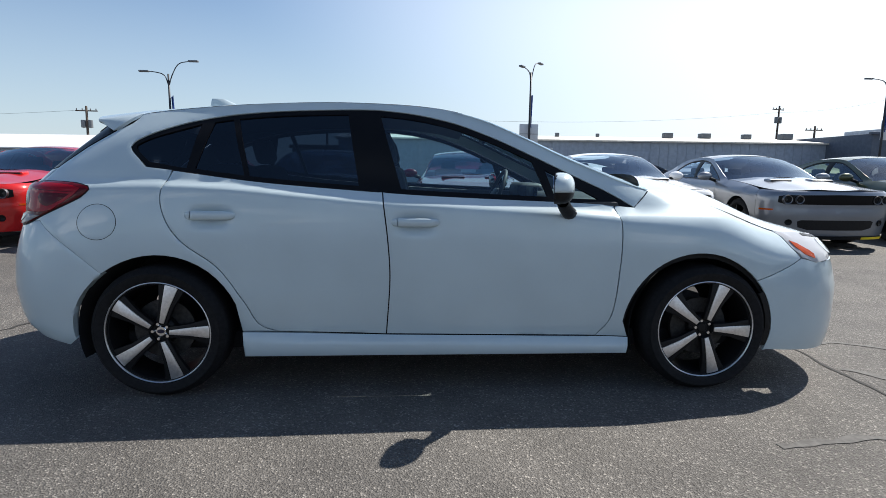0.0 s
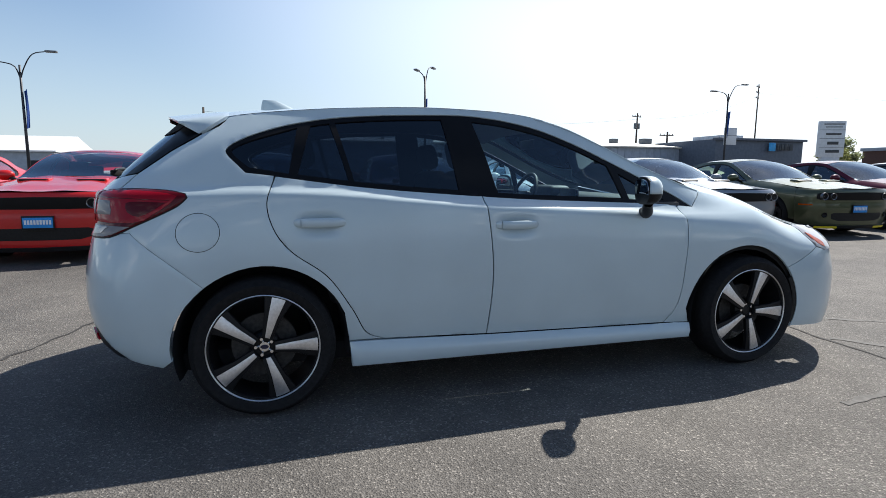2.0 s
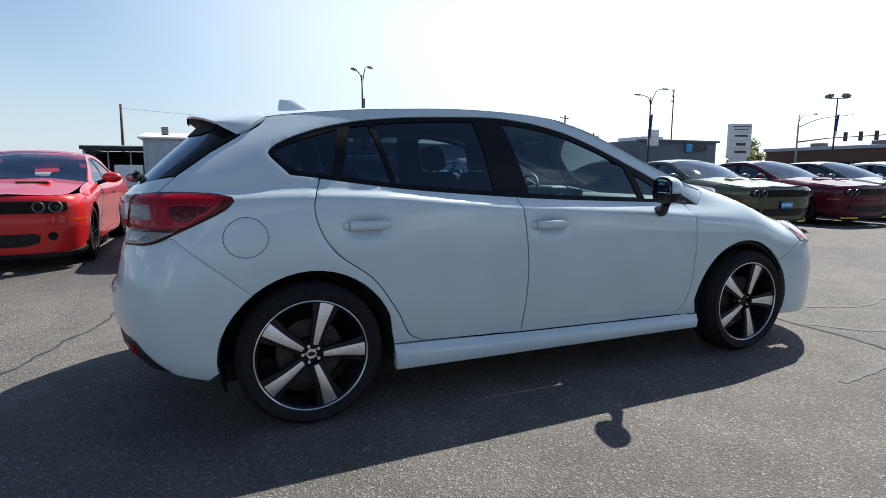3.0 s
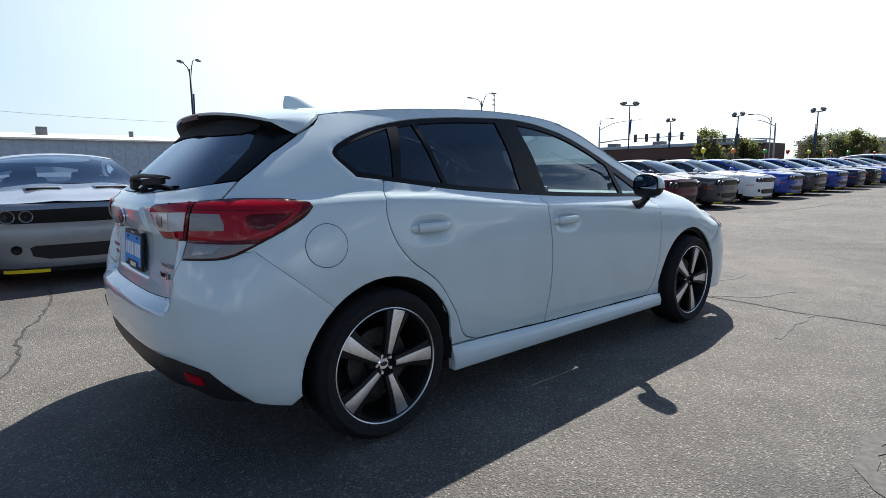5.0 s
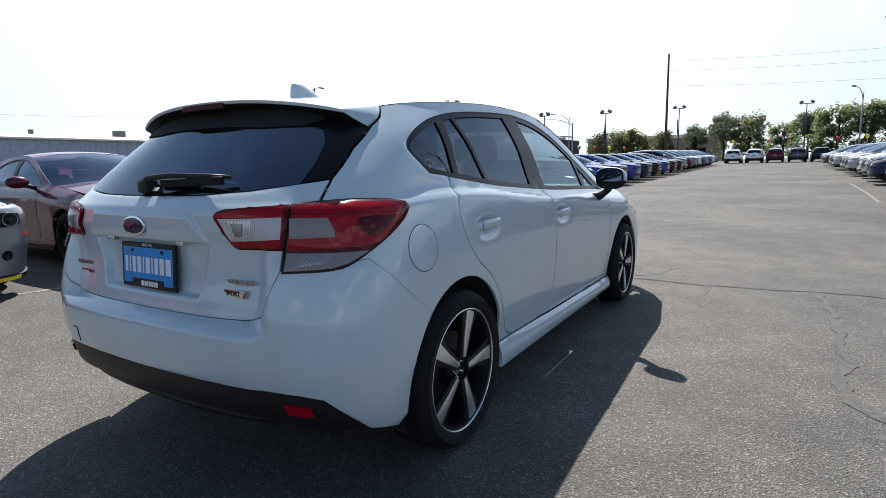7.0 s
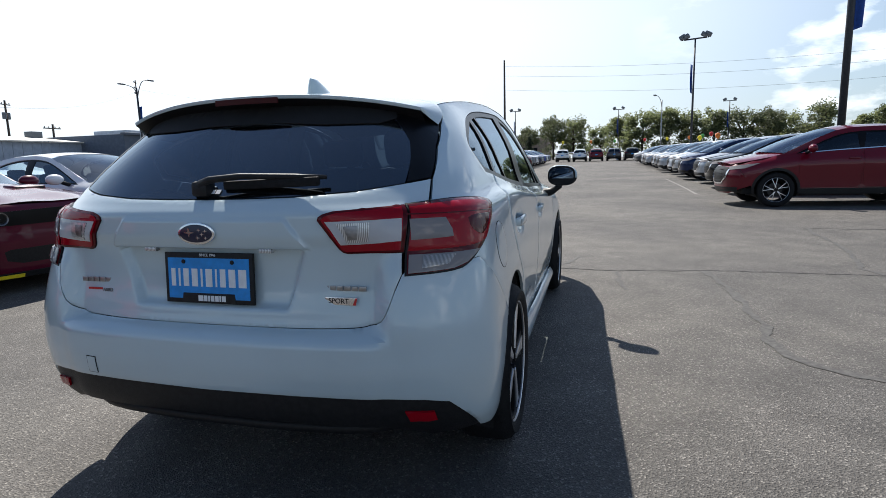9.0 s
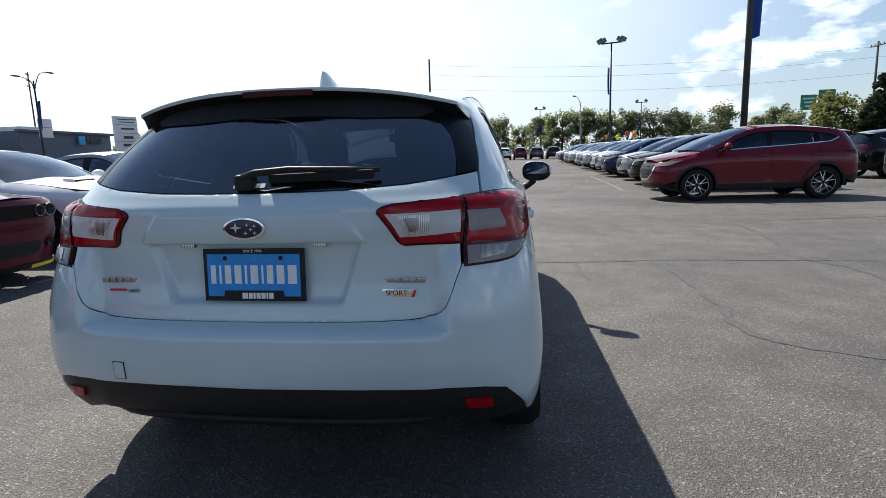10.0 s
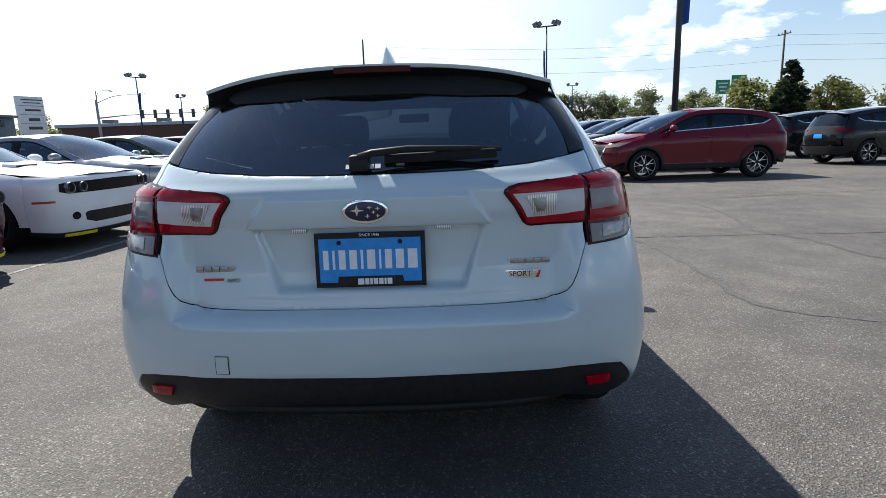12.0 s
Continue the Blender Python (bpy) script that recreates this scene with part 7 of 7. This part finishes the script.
def balloon(x, y, z, mat, words, string=.75, size=1.0):
    b = tagged(thing("balloon", pose(x, y, z)), words + " party balloon tied above a parked car", "balloon", "balloons over the cars")
    part("skin", lathe_mesh("skin", [(r * size, d * size) for r, d in ((0, -.19), (.02, -.185), (.08, -.13), (.14, -.02), (.15, .06), (.12, .14), (.06, .18), (0, .19))], mat, 16, "z"), b)
    part("string", tube([(0, 0, -.18 * size), (.03, 0, -.18 * size - string * .5), (0, 0, -.18 * size - string)], .006, LETTERWHITE, "string", 4), b)


BALLOONS = [(plain("yellow_balloon", (.75, .62, .02), .3, scale=5), "yellow"), (plain("red_balloon", (.65, .03, .03), .3, scale=5), "red"), (plain("green_balloon", (.10, .40, .08), .3, scale=5), "green"), (plain("orange_balloon", (.75, .20, .02), .3, scale=5), "orange")]
for k, (x, y) in enumerate(((16.8, 6.2), (19.5, 6.3), (22.3, 6.2), (25.2, 6.3), (28, 6.3), (31, 6.2), (34, 6.2), (40, 6.3), (60, 2.4), (62, -.6), (63, -3.2), (60, -6.2), (58, -8.2), (56, -10), (50, -10.2), (44, -9.8), (39.2, -8.2), (33.2, -8.2))):
    m, w = BALLOONS[(k * 7) % 4]
    balloon(x, y, rise(x) + (1.72 if x < 41 and y > 0 else 2.0 if x < 41 else 2.35), m, w, .62 if x < 41 and y > 0 else .75 if x < 41 else 2.17, .55 if y > 3 else 1.0)

# ---------- trees ----------
BARK = plain("rough_bark", (.05, .038, .028), .95, scale=14, vary=.3, bump=.5)


def foliage(name, lo, hi):
    m, n, l, b = material(name)
    rnd, rp = n.new("ShaderNodeNewGeometry"), n.new("ShaderNodeValToRGB")
    rp.color_ramp.elements[0].color, rp.color_ramp.elements[1].color = (*lo, 1), (*hi, 1)
    l.new(rnd.outputs["Random Per Island"], rp.inputs["Fac"])
    l.new(rp.outputs["Color"], b.inputs["Base Color"])
    b.inputs["Roughness"].default_value = .6
    tr, mix = n.new("ShaderNodeBsdfTranslucent"), n.new("ShaderNodeMixShader")
    l.new(rp.outputs["Color"], tr.inputs["Color"])
    mix.inputs[0].default_value = .68
    l.new(b.outputs[0], mix.inputs[1])
    l.new(tr.outputs[0], mix.inputs[2])
    l.new(mix.outputs[0], n["Material Output"].inputs["Surface"])
    return m


LEAF = foliage("summer_leaves", (.110, .135, .060), (.235, .260, .130))
LEAFY = foliage("yellowing_leaves", (.095, .115, .035), (.20, .205, .075))
PINE = foliage("pine_needles", (.014, .03, .016), (.04, .06, .03))


def tree(name, seed, height, spread, leaf, leaves=4200, size=.19, conifer=False, words="", kind=""):
    rnd = random.Random(seed)
    t = tagged(thing(name), words, "tree", kind)
    part("trunk", tube([(0, 0, 0), (.05, .03, height * .25), (0, .08, height * .55), (.02, 0, height * .85)], .20, BARK, "trunk", 8, .35), t)
    verts, faces = [], []
    clumps = []
    if conifer:
        for i in range(110):
            h = rnd.uniform(.08, 1.0)
            a, r = rnd.uniform(0, 6.28), spread * (1.06 - h) ** .7 * rnd.uniform(.35, 1.0)
            clumps.append((Vector((r * math.cos(a), r * math.sin(a), height * (.1 + .9 * h))), spread * (.10 + .15 * (1 - h))))
    else:
        for i in range(9):
            a, e = rnd.uniform(0, 6.28), rnd.uniform(.25, 1.0)
            base = Vector((0, 0, height * rnd.uniform(.25, .5)))
            tip = Vector((spread * .75 * math.cos(a) * (1.15 - e * .6), spread * .75 * math.sin(a) * (1.15 - e * .6), height * (.42 + .46 * e)))
            part("limb", tube([base, base.lerp(tip, .5) + Vector((0, 0, .2)), tip], .07, BARK, "limb", 6, .3), t)
            clumps.append((tip, spread * rnd.uniform(.26, .42)))
        for i in range(32):
            a, e = rnd.uniform(0, 6.28), rnd.uniform(0, 1)
            r = spread * (.95 - .5 * e) * rnd.uniform(.3, 1)
            clumps.append((Vector((r * math.cos(a), r * math.sin(a), height * (.10 + .86 * e))), spread * rnd.uniform(.16, .34)))
    for i in range(leaves):
        c, r = clumps[rnd.randrange(len(clumps))]
        d = Vector((rnd.gauss(0, 1), rnd.gauss(0, 1), rnd.gauss(0, .8)))
        p = c + d.normalized() * r * rnd.random() ** .45
        u = Vector((rnd.uniform(-1, 1), rnd.uniform(-1, 1), rnd.uniform(-.6, .6))).normalized()
        w = u.orthogonal().normalized()
        s = size * rnd.uniform(.6, 1.4)
        k = len(verts)
        verts += [p + u * s, p + w * s * .55, p - u * s * .8, p - w * s * .5]
        faces.append((k, k + 1, k + 2, k + 3))
    part("crown", mesh_of("crown", verts, faces, leaf, False), t)
    return t


kinds = [tree("broadleaf_tree", 1, 7.6, 3.0, LEAF, words="leafy green shade tree beyond the lot", kind="trees beyond the lot"), tree("broadleaf_tree", 2, 6.6, 3.2, LEAF, words="rounded green tree beyond the lot", kind="trees beyond the lot"),
         tree("broadleaf_tree", 3, 6.0, 3.0, LEAFY, words="yellowing green tree beyond the lot", kind="trees beyond the lot")]
spots = [(95, 6.0, 0, 1), (96, 2.6, 1, 1.05), (99, -5.2, 0, 1.0), (95, -8.6, 1, 1.15), (97, -12.5, 0, 1.1), (96, -16.2, 1, 1.1), (98, -20, 0, 1.05), (96, -24, 1, 1.1), (97, -28, 0, 1.0), (95, -34.5, 1, 1.15), (80, -38.5, 1, .8), (96, -41, 0, .8),
         (80, 34.5, 2, 1.0), (84, 31, 2, .8), (88, 18, 2, .85), (90, 21, 1, .8), (92, 14.5, 2, .8), (96, 26, 2, .85), (60, -42.5, 2, .95), (57, -31.8, 2, .95), (62, -46.5, 2, .85), (104, -2, 1, .9),
         (66, 52, 2, .7), (70, 55, 2, .75), (78, 60, 1, .9), (56, 56, 2, .5), (72, 28, 2, .45), (110, 12, 0, .9), (58, -50, 1, 1.0)]
for i, (x, y, k, s) in enumerate(spots):
    m = pose(x, y, rise(x), 0, 0, 40 * i)
    t = copy_thing(kinds[k], m)
    t.scale = (s * (1.1 if i % 2 else 1), s, s)
kinds[0].matrix_basis = pose(98, -45, rise(98), 0, 0, 10)
kinds[1].matrix_basis = pose(100, -31, rise(98), 0, 0, 80)
kinds[2].matrix_basis = pose(63, -39.5, rise(60), 0, 0, 20)
pine = tree("pine_tree", 8, 7.2, 2.3, PINE, 5200, .22, True, "dark bushy pine tree beyond the cars")
pine.matrix_basis = pose(55, -35.3, rise(55))
small = tree("pine_tree", 9, 3.6, 1.0, PINE, 900, .16, True, "small dark pine beside the far poles")
small.matrix_basis = pose(78, 8.2, rise(75))
